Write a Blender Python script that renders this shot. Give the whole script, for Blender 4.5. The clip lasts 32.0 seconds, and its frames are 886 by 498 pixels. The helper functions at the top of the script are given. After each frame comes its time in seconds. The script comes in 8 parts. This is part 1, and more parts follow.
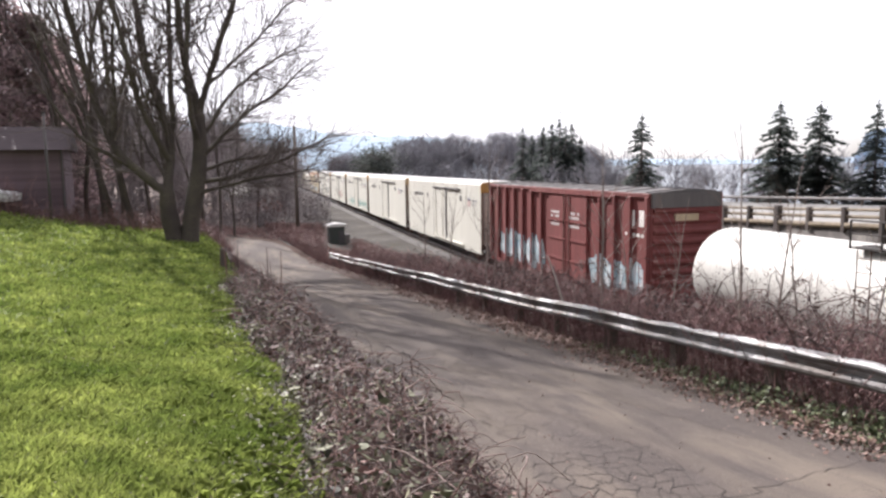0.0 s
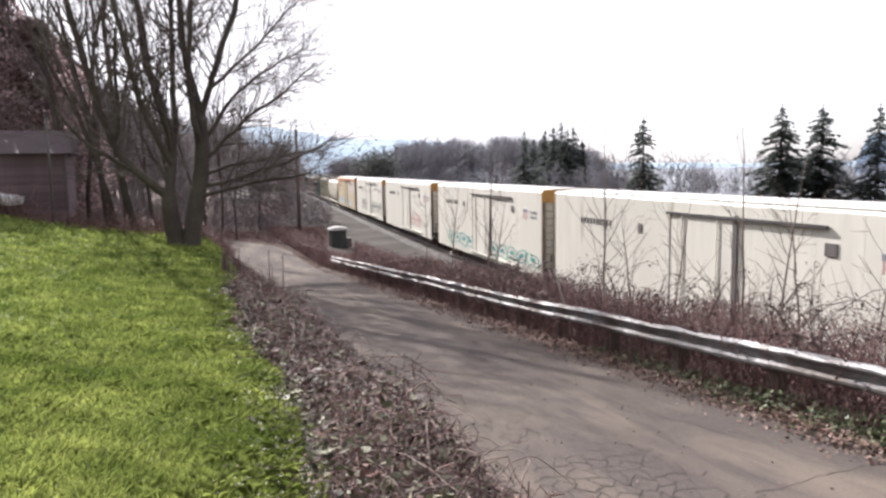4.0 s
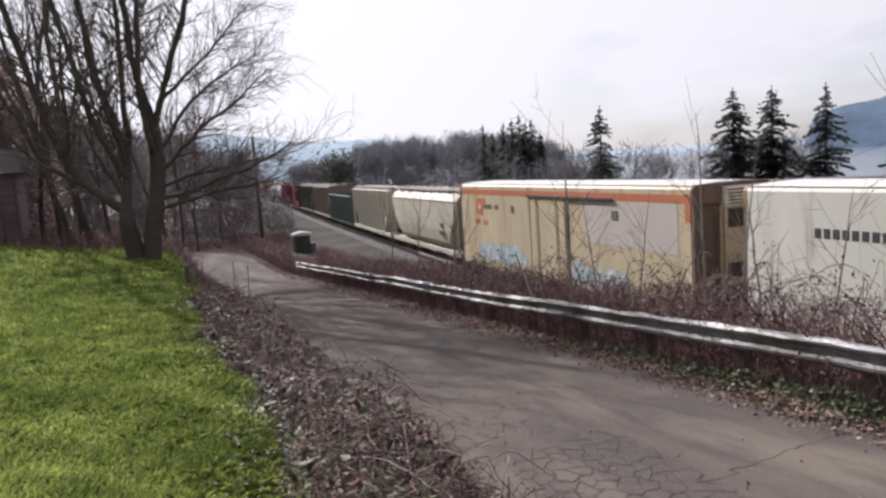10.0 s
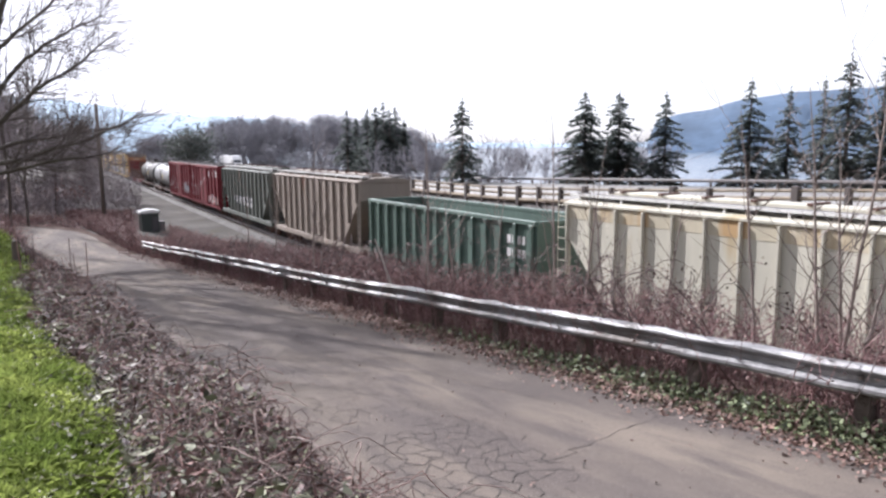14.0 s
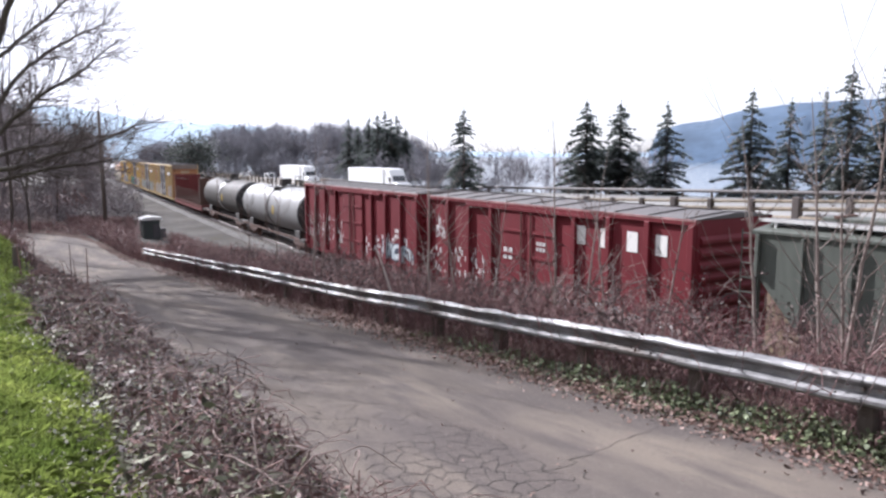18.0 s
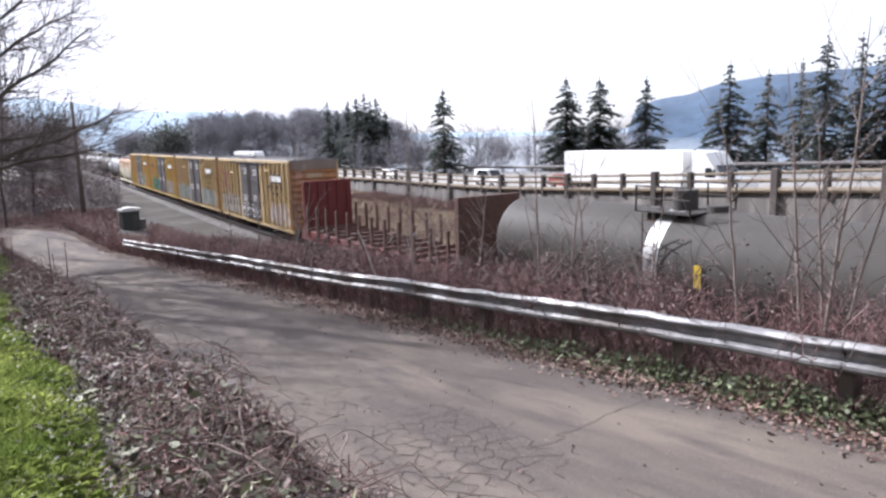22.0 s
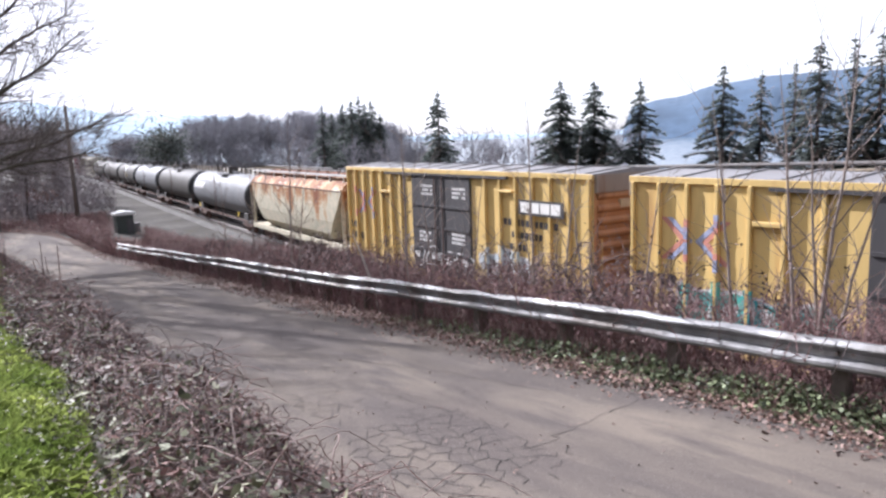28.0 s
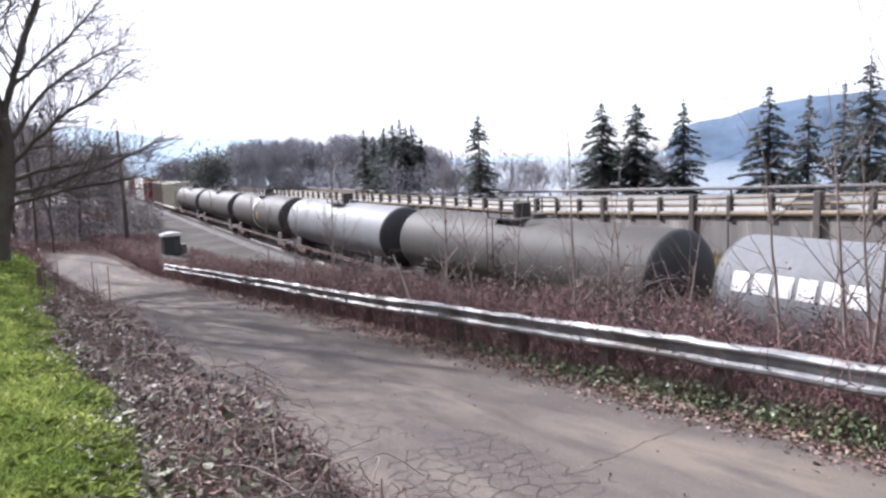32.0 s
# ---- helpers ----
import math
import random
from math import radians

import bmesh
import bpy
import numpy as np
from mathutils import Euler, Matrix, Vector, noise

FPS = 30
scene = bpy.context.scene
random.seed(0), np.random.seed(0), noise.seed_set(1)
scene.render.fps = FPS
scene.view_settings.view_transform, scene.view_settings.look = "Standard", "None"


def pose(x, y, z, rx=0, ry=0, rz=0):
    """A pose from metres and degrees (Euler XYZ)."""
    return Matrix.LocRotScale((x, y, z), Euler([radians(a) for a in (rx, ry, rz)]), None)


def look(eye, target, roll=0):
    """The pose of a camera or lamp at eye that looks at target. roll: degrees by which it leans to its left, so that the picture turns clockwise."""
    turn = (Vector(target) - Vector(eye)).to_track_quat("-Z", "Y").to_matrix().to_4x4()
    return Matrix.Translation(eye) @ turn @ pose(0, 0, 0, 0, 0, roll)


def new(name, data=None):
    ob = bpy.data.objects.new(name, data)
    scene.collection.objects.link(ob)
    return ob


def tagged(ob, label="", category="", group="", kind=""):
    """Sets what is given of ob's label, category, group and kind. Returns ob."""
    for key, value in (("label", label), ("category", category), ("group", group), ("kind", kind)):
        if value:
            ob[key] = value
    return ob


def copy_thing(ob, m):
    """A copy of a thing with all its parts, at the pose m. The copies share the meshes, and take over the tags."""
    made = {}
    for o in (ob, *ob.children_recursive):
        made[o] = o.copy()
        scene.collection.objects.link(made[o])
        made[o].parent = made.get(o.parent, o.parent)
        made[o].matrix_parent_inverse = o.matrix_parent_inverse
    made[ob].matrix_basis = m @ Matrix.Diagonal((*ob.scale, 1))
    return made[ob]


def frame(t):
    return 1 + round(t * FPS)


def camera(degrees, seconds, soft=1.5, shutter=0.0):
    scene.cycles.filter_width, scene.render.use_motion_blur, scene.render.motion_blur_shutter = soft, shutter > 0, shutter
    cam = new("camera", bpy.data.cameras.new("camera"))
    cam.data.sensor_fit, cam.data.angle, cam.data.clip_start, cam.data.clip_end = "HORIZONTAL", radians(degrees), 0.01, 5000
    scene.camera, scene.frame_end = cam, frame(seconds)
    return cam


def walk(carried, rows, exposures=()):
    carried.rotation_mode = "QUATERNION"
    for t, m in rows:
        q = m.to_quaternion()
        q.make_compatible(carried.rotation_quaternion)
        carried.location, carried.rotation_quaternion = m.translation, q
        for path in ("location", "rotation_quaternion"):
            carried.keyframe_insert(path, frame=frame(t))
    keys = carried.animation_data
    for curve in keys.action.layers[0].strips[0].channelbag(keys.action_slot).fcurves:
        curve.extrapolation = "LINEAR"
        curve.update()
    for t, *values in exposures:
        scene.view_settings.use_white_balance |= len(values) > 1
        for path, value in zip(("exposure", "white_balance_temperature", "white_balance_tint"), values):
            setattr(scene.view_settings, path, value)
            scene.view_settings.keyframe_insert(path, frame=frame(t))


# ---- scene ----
cam = camera(64.0, 32.0, soft=2.6)
PATH = [
    (0, 0.000, 0.000, 0.000, -0.00, -6.80, 0.80), (0.5, -0.003, -0.004, 0.003, -0.06, -6.73, 0.66), (1, -0.012, 0.004, -0.000, -0.19, -6.52, 0.32),
    (1.5, -0.007, 0.006, -0.001, -0.26, -6.46, 0.36), (2, -0.005, 0.018, -0.006, -0.26, -6.50, 0.23), (2.5, -0.006, 0.015, -0.007, -0.03, -6.61, 0.55),
    (3, -0.014, -0.007, -0.001, 0.14, -6.70, 0.76), (3.5, -0.007, 0.000, -0.004, 0.17, -6.63, 0.77), (5.5, 0.001, -0.008, 0.001, -0.12, -6.10, 1.09),
    (6, 0.006, -0.006, -0.002, -0.21, -6.01, 1.16), (6.5, 0.014, -0.007, 0.001, -0.34, -5.94, 2.01), (7, -0.015, -0.011, 0.010, -1.82, -5.05, 1.01),
    (7.5, -0.017, -0.027, 0.018, -2.35, -4.33, 1.24), (8, -0.018, -0.017, 0.018, -2.74, -3.36, 1.30), (8.5, -0.026, -0.031, 0.020, -3.02, -2.85, 1.53),
    (9, -0.026, -0.027, 0.019, -2.76, -3.14, 2.07), (9.5, -0.021, -0.013, 0.020, -2.96, -4.41, 2.64), (10, -0.017, -0.011, 0.027, -2.69, -6.79, 3.82),
    (10.5, -0.010, -0.003, 0.028, -2.71, -7.33, 3.33), (11, -0.007, -0.005, 0.029, -5.35, -7.52, 1.32), (11.5, 0.002, -0.005, 0.032, -9.36, -7.74, 0.84),
    (12, 0.005, 0.004, 0.035, -11.42, -7.48, 0.65), (12.5, 0.002, -0.005, 0.033, -13.28, -7.97, -0.61), (13, -0.002, 0.001, 0.033, -14.94, -8.53, -0.40),
    (13.5, -0.009, -0.002, 0.028, -14.81, -8.72, -0.04), (14, -0.009, -0.015, 0.030, -14.01, -8.34, 0.47), (14.5, -0.007, -0.019, 0.028, -13.97, -7.89, 0.49),
    (16.5, -0.010, -0.006, 0.021, -13.43, -7.45, 0.21), (17, -0.007, -0.005, 0.025, -13.49, -7.55, 0.16), (17.5, -0.007, 0.000, 0.021, -13.65, -7.56, 0.37),
    (18, -0.001, 0.005, 0.018, -13.94, -7.63, 0.15), (18.5, 0.000, 0.002, 0.021, -14.17, -7.76, 0.32), (19, 0.004, 0.006, 0.013, -14.41, -7.83, 1.27),
    (19.5, 0.001, 0.005, 0.012, -14.53, -8.05, 1.29), (20, 0.001, 0.002, 0.013, -14.77, -8.22, 1.22), (20.5, 0.006, 0.011, 0.007, -15.01, -8.33, 1.14),
    (21, 0.018, 0.028, 0.010, -15.15, -8.81, 1.51), (21.5, 0.014, 0.014, 0.012, -15.14, -9.02, 1.57), (22, 0.012, 0.009, 0.012, -15.24, -9.12, 1.80),
    (22.5, 0.019, 0.007, 0.013, -15.47, -8.87, 1.83), (23, 0.022, 0.015, 0.008, -15.82, -8.84, 1.83), (23.5, 0.024, 0.016, 0.008, -16.28, -8.91, 1.85),
    (24, 0.034, 0.018, 0.006, -16.84, -9.00, 2.22), (24.5, 0.030, 0.014, 0.005, -17.13, -9.05, 2.21), (26.5, 0.027, -0.006, -0.002, -17.51, -9.10, 1.18),
    (27, 0.024, -0.001, -0.003, -16.83, -9.06, 1.43), (27.5, 0.030, 0.007, -0.006, -16.22, -9.02, 1.93), (28, 0.037, 0.018, -0.009, -15.61, -8.94, 2.05),
    (28.5, 0.032, 0.019, -0.003, -15.02, -9.01, 2.08), (29, 0.034, 0.015, -0.008, -14.52, -9.01, 2.55), (29.5, 0.032, 0.011, -0.006, -14.19, -8.94, 2.37),
    (30, 0.028, 0.013, -0.005, -13.89, -8.62, 2.55), (30.5, 0.031, 0.016, -0.003, -13.58, -8.32, 2.58), (31, 0.032, 0.018, -0.005, -13.30, -7.71, 2.37),
    (31.5, 0.031, 0.016, -0.003, -12.95, -7.27, 2.19), (32, 0.028, 0.013, -0.003, -12.43, -7.04, 2.23)]

walk(cam, [(t, pose(x, y, z, 90 + tilt, 0, yaw) @ pose(0, 0, 0, 0, 0, -lean)) for t, x, y, z, yaw, tilt, lean in PATH],
     exposures=[(0, 0.87, 6330, 16.5), (6.3, 0.79, 6330, 16.5), (7.0, 0.75, 6300, 16.5), (8.3, 0.34, 6230, 16.5), (9.2, 0.36, 6230, 16.5), (10.0, 0.23, 6230, 16.5), (10.7, 0.54, 6170, 16.5), (12.2, 0.76, 6070, 16.5), (13.1, 0.78, 6010, 16.5), (14.0, 0.97, 5950, 16.5), (16, 0.95, 5880, 16.5), (21.3, 0.88, 5860, 16.5), (25, 0.97, 5850, 16.5), (32, 1.06, 5830, 16.5)])

# ---------------------------------------------------------------- world and sun
SUN_AZ, SUN_EL = -35.0, 33.0          # degrees; azimuth clockwise from +y
wld = bpy.data.worlds.new("sky")
scene.world = wld
wld.use_nodes = True
nt = wld.node_tree
nt.nodes.clear()
w_out = nt.nodes.new("ShaderNodeOutputWorld")
w_bg = nt.nodes.new("ShaderNodeBackground")
w_sky = nt.nodes.new("ShaderNodeTexSky")
w_sky.sky_type, w_sky.sun_disc = "NISHITA", False
w_sky.sun_elevation, w_sky.sun_rotation = radians(SUN_EL), radians(SUN_AZ)
w_sky.air_density, w_sky.dust_density = 1.0, 1.2
w_gain = nt.nodes.new("ShaderNodeMix")
w_gain.data_type, w_gain.blend_type = "RGBA", "MULTIPLY"
w_gain.inputs[0].default_value = 1.0
w_gain.inputs[7].default_value = (0.10, 0.10, 0.10, 1)
w_mix = nt.nodes.new("ShaderNodeMix")
w_mix.data_type = "RGBA"
w_co = nt.nodes.new("ShaderNodeTexCoord")
w_map = nt.nodes.new("ShaderNodeMapping")
w_map.inputs["Scale"].default_value = (1.0, 1.0, 2.6)
w_noise = nt.nodes.new("ShaderNodeTexNoise")
w_noise.inputs["Scale"].default_value, w_noise.inputs["Detail"].default_value = 1.7, 6.0
w_ramp = nt.nodes.new("ShaderNodeValToRGB")
w_ramp.color_ramp.elements[0].position, w_ramp.color_ramp.elements[0].color = 0.40, (0.30, 0.30, 0.30, 1)
w_ramp.color_ramp.elements[1].position, w_ramp.color_ramp.elements[1].color = 0.56, (1, 1, 1, 1)
w_mix.inputs[7].default_value = (1.0, 1.0, 1.02, 1)
nt.links.new(w_co.outputs["Generated"], w_map.inputs["Vector"])
nt.links.new(w_map.outputs["Vector"], w_noise.inputs["Vector"])
nt.links.new(w_noise.outputs["Fac"], w_ramp.inputs["Fac"])
nt.links.new(w_sky.outputs["Color"], w_gain.inputs[6])
nt.links.new(w_gain.outputs[2], w_mix.inputs[6])
nt.links.new(w_mix.outputs[2], w_bg.inputs["Color"])
w_dot = nt.nodes.new("ShaderNodeVectorMath")
w_dot.operation = "DOT_PRODUCT"
w_dot.inputs[1].default_value = (math.sin(radians(SUN_AZ)) * math.cos(radians(SUN_EL)), math.cos(radians(SUN_AZ)) * math.cos(radians(SUN_EL)), math.sin(radians(SUN_EL)))
w_glow = nt.nodes.new("ShaderNodeMapRange")
w_glow.inputs[1].default_value, w_glow.inputs[2].default_value = -0.4, 0.9
w_glow.inputs[3].default_value, w_glow.inputs[4].default_value = 0.52, 0.88
nt.links.new(w_co.outputs["Generated"], w_dot.inputs[0])
nt.links.new(w_dot.outputs["Value"], w_glow.inputs[0])
w_veil = nt.nodes.new("ShaderNodeMapRange")
w_veil.inputs[1].default_value, w_veil.inputs[2].default_value = 0.45, 0.64
nt.links.new(w_dot.outputs["Value"], w_veil.inputs[0])
w_cover = nt.nodes.new("ShaderNodeMath")
w_cover.operation = "MAXIMUM"
nt.links.new(w_veil.outputs[0], w_cover.inputs[0])
nt.links.new(w_ramp.outputs["Color"], w_cover.inputs[1])
nt.links.new(w_cover.outputs[0], w_mix.inputs[0])
nt.links.new(w_glow.outputs[0], w_bg.inputs["Strength"])
nt.links.new(w_bg.outputs["Background"], w_out.inputs["Surface"])

sun = new("sun", bpy.data.lights.new("sun", "SUN"))
sun.data.energy, sun.data.angle, sun.data.color = 5.0, radians(0.53), (1.0, 0.965, 0.91)
_to_sun = Vector((math.sin(radians(SUN_AZ)) * math.cos(radians(SUN_EL)), math.cos(radians(SUN_AZ)) * math.cos(radians(SUN_EL)), math.sin(radians(SUN_EL))))
sun.matrix_world = look(_to_sun * 50, (0, 0, 0))


# ---------------------------------------------------------------- materials
def mat(name, rgb, rough=0.7, metal=0.0, vary=0.15, grain=6.0, big=0.7, bump=0.2, bump_scale=None, rust=0.0, rust_rgb=(0.16, 0.07, 0.035), streak=False, per_object=0.0, per_island=0.0, spec=0.4, alt=None, translucent=0.0):
    """A surface with two scales of colour noise, fine relief and optional rust or dirt patches."""
    m = bpy.data.materials.new(name)
    m.use_nodes = True
    n, l = m.node_tree.nodes, m.node_tree.links
    b = n["Principled BSDF"]
    b.inputs["Roughness"].default_value, b.inputs["Metallic"].default_value = rough, metal
    b.inputs["Specular IOR Level"].default_value = spec
    co = n.new("ShaderNodeTexCoord")
    vec = co.outputs["Object"]
    if streak:
        mp = n.new("ShaderNodeMapping")
        mp.inputs["Scale"].default_value = (1, 1, 0.16)
        l.new(vec, mp.inputs["Vector"])
        vec = mp.outputs["Vector"]

    def noise_node(scale, detail, v=vec):
        t = n.new("ShaderNodeTexNoise")
        t.inputs["Scale"].default_value, t.inputs["Detail"].default_value = scale, detail
        l.new(v, t.inputs["Vector"])
        return t.outputs["Fac"]

    def mix(fac, a, c, mode="MIX"):
        x = n.new("ShaderNodeMix")
        x.data_type, x.blend_type = "RGBA", mode
        for sock, val in ((0, fac), (6, a), (7, c)):
            if hasattr(val, "is_linked"):
                l.new(val, x.inputs[sock])
            else:
                x.inputs[sock].default_value = val if sock == 0 else (*val, 1)
        return x.outputs[2]

    def ramp(fac, p0, p1):
        r = n.new("ShaderNodeMapRange")
        r.inputs[1].default_value, r.inputs[2].default_value = p0, p1
        l.new(fac, r.inputs[0])
        return r.outputs[0]

    dark = tuple(c * (1 - vary) for c in rgb)
    light = tuple(min(1, c * (1 + vary)) for c in (alt or rgb))
    col = mix(ramp(noise_node(big, 3), 0.3, 0.7), dark, light)
    col = mix(ramp(noise_node(grain, 6), 0.35, 0.75), col, tuple(c * (1 - 0.8 * vary) for c in rgb))
    for amount, kind in ((per_object, "Random"), (per_island, "Random Per Island")):
        if amount:
            src = n.new("ShaderNodeObjectInfo" if kind == "Random" else "ShaderNodeNewGeometry").outputs[kind]
            r = n.new("ShaderNodeMapRange")
            r.inputs[3].default_value, r.inputs[4].default_value = 1 - amount, 1 + amount
            l.new(src, r.inputs[0])
            v = n.new("ShaderNodeVectorMath")
            v.operation = "SCALE"
            l.new(col, v.inputs[0])
            l.new(r.outputs[0], v.inputs["Scale"])
            col = v.outputs[0]
    if rust:
        f1 = noise_node(1.1, 8)
        col = mix(ramp(f1, 0.72 - 0.35 * rust, 0.80 - 0.25 * rust), col, rust_rgb)
    l.new(col, b.inputs["Base Color"])
    if bump:
        bn = n.new("ShaderNodeBump")
        bn.inputs["Strength"].default_value = bump
        bn.inputs["Distance"].default_value = 0.02
        l.new(noise_node(bump_scale or grain * 4, 5, co.outputs["Object"]), bn.inputs["Height"])
        l.new(bn.outputs["Normal"], b.inputs["Normal"])
    if translucent:
        tr = n.new("ShaderNodeBsdfTranslucent")
        l.new(col, tr.inputs["Color"])
        ms = n.new("ShaderNodeMixShader")
        ms.inputs[0].default_value = translucent
        l.new(b.outputs[0], ms.inputs[1])
        l.new(tr.outputs[0], ms.inputs[2])
        l.new(ms.outputs[0], n["Material Output"].inputs["Surface"])
    return m


M = {}
M["lawn"] = mat("lawn_soil", (0.098, 0.138, 0.034), 0.95, vary=0.3, grain=9, big=0.5, bump=0.6, alt=(0.145, 0.17, 0.048), spec=0.1)
M["blade"] = mat("grass_blade", (0.175, 0.255, 0.05), 0.5, vary=0.45, grain=2, big=0.9, bump=0, per_island=0.42, alt=(0.285, 0.32, 0.09), translucent=0.42, spec=0.25)
M["litter"] = mat("leaf_litter", (0.085, 0.057, 0.048), 0.95, vary=0.4, grain=14, big=0.8, bump=0.9, spec=0.05)
M["leaf_dry"] = mat("dry_leaf", (0.175, 0.108, 0.085), 0.6, vary=0.25, bump=0, per_island=0.65)
M["bramble_leaf"] = mat("bramble_leaf", (0.105, 0.11, 0.062), 0.6, vary=0.35, grain=5, big=1.5, bump=0, per_island=0.75, alt=(0.19, 0.18, 0.12), spec=0.22)
M["cane"] = mat("bramble_cane", (0.125, 0.067, 0.057), 0.6, vary=0.3, bump=0, per_island=0.85)
M["cane_dark"] = mat("dark_bramble_cane", (0.10, 0.066, 0.058), 0.7, vary=0.3, bump=0, per_island=0.6)
M["twig"] = mat("brush_twig", (0.19, 0.106, 0.101), 0.8, vary=0.25, bump=0, per_island=0.55)
M["ivy"] = mat("ivy_leaf", (0.12, 0.14, 0.072), 0.55, vary=0.3, bump=0, per_island=0.8, spec=0.3)
M["bark"] = mat("bark", (0.23, 0.175, 0.16), 0.95, vary=0.35, grain=10, big=1.2, bump=0.8, streak=True)
M["bark_moss"] = mat("mossy_bark", (0.10, 0.08, 0.074), 0.95, vary=0.4, grain=8, big=0.9, bump=0.9, alt=(0.085, 0.075, 0.052))
M["maple_twig"] = mat("maple_twig", (0.13, 0.105, 0.097), 0.9, vary=0.3, bump=0, per_island=0.25)
# Haze over the distant woods is put into these pale greyed twig tones.
M["hazy_bark"] = mat("hazy_bark", (0.235, 0.228, 0.25), 0.95, vary=0.2, bump=0, per_island=0.15)
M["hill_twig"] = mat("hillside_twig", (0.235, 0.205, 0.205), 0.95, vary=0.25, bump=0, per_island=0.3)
M["evergreen"] = mat("dark_evergreen_leaf", (0.10, 0.112, 0.10), 0.85, vary=0.3, bump=0, per_island=0.3, translucent=0.25)
# Needle green is lightened and blued a little to carry the haze.
M["needle"] = mat("fir_needle", (0.165, 0.188, 0.172), 0.85, vary=0.3, grain=2, big=0.3, bump=0, per_island=0.55, spec=0.3, translucent=0.38)
M["crack"] = mat("crack_dirt", (0.05, 0.041, 0.036), 0.95, vary=0.2, bump=0.2)
M["gravel"] = mat("gravel", (0.108, 0.10, 0.092), 0.95, vary=0.4, grain=7, big=0.25, bump=1.0, bump_scale=30, spec=0.03, rust=0.5, rust_rgb=(0.085, 0.076, 0.062))
M["ballast"] = mat("ballast", (0.098, 0.09, 0.083), 0.95, vary=0.4, grain=22, big=0.6, bump=1.0, bump_scale=45)
M["field"] = mat("field_grass", (0.105, 0.075, 0.055), 0.95, vary=0.35, grain=3, big=0.5, bump=0.8, alt=(0.125, 0.10, 0.06), spec=0.05)
M["strip_grass"] = mat("wall_foot_grass", (0.125, 0.122, 0.052), 0.95, vary=0.35, grain=3, big=0.5, bump=0.6, per_island=0.4, alt=(0.16, 0.135, 0.07), spec=0.05)
M["cane_pale"] = mat("bleached_bramble_cane", (0.25, 0.175, 0.15), 0.6, vary=0.3, bump=0, per_island=0.5)
M["woodfloor"] = mat("wood_floor", (0.21, 0.15, 0.12), 0.95, vary=0.35, grain=4, big=0.1, bump=0.6)
M["galv"] = mat("galvanised_steel", (0.27, 0.265, 0.265), 0.55, 0.6, vary=0.4, grain=7, big=1.5, bump=0.35, rust=0.8, rust_rgb=(0.13, 0.115, 0.105))
M["post_wood"] = mat("weathered_wood", (0.12, 0.095, 0.078), 0.9, vary=0.3, grain=12, bump=0.6, streak=True, per_object=0.2)
M["steel"] = mat("rail_steel", (0.28, 0.25, 0.23), 0.35, 0.8, vary=0.15, bump=0.1)
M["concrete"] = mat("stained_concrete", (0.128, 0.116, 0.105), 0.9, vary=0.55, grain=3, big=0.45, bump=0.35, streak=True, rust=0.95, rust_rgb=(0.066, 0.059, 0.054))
# Parapet concrete: posts in a dark tone, rails with sunlight put into theirs.
M["post_stone"] = mat("dark_streaked_concrete", (0.095, 0.08, 0.074), 0.9, vary=0.3, grain=5, bump=0.4, streak=True, per_object=0.25)
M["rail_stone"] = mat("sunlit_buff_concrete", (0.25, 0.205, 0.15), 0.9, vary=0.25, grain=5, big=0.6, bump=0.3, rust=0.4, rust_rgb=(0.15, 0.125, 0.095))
M["deck"] = mat("highway_deck", (0.30, 0.29, 0.27), 0.9, vary=0.12, grain=8, big=0.1, bump=0.3)
M["truckframe"] = mat("grime_black", (0.055, 0.048, 0.044), 0.8, vary=0.3, bump=0.3)
M["ruststeel"] = mat("rusty_steel", (0.11, 0.06, 0.045), 0.85, vary=0.35, bump=0.4)
M["white"] = mat("reefer_white", (0.68, 0.667, 0.59), 0.5, vary=0.08, grain=3, big=0.25, bump=0.05, streak=True, rust=0.18, rust_rgb=(0.41, 0.37, 0.30), spec=0.3)
M["roofwhite"] = mat("roof_white", (0.62, 0.61, 0.585), 0.5, vary=0.08, bump=0.05, spec=0.2)
M["cream"] = mat("cream_paint", (0.54, 0.46, 0.31), 0.5, vary=0.14, bump=0.05, streak=True, rust=0.42, rust_rgb=(0.42, 0.29, 0.15))
M["orange"] = mat("orange_paint", (0.50, 0.17, 0.085), 0.5, vary=0.12, bump=0.05, streak=True)
M["amber"] = mat("amber_end_paint", (0.42, 0.24, 0.075), 0.55, vary=0.25, bump=0.05, streak=True, rust=0.45)
M["grimy_end"] = mat("grimy_brown_end", (0.19, 0.135, 0.105), 0.75, vary=0.35, grain=4, bump=0.1, streak=True, rust=0.5, rust_rgb=(0.11, 0.06, 0.045), spec=0.2)
M["patch_paint"] = mat("repainted_pale_panel", (0.52, 0.47, 0.42), 0.6, vary=0.1, bump=0, streak=True)
M["red"] = mat("boxcar_red", (0.150, 0.019, 0.025), 0.6, vary=0.15, bump=0.08, streak=True, rust=0.2, rust_rgb=(0.09, 0.025, 0.024), spec=0.25)
M["worn_red"] = mat("worn_pink_edge", (0.36, 0.19, 0.18), 0.7, vary=0.4, grain=6, big=2.0, bump=0, rust=0.5, rust_rgb=(0.15, 0.03, 0.03))
M["oxide"] = mat("oxide_red", (0.195, 0.058, 0.054), 0.65, vary=0.25, bump=0.1, streak=True, rust=0.3, rust_rgb=(0.21, 0.09, 0.072), spec=0.25)
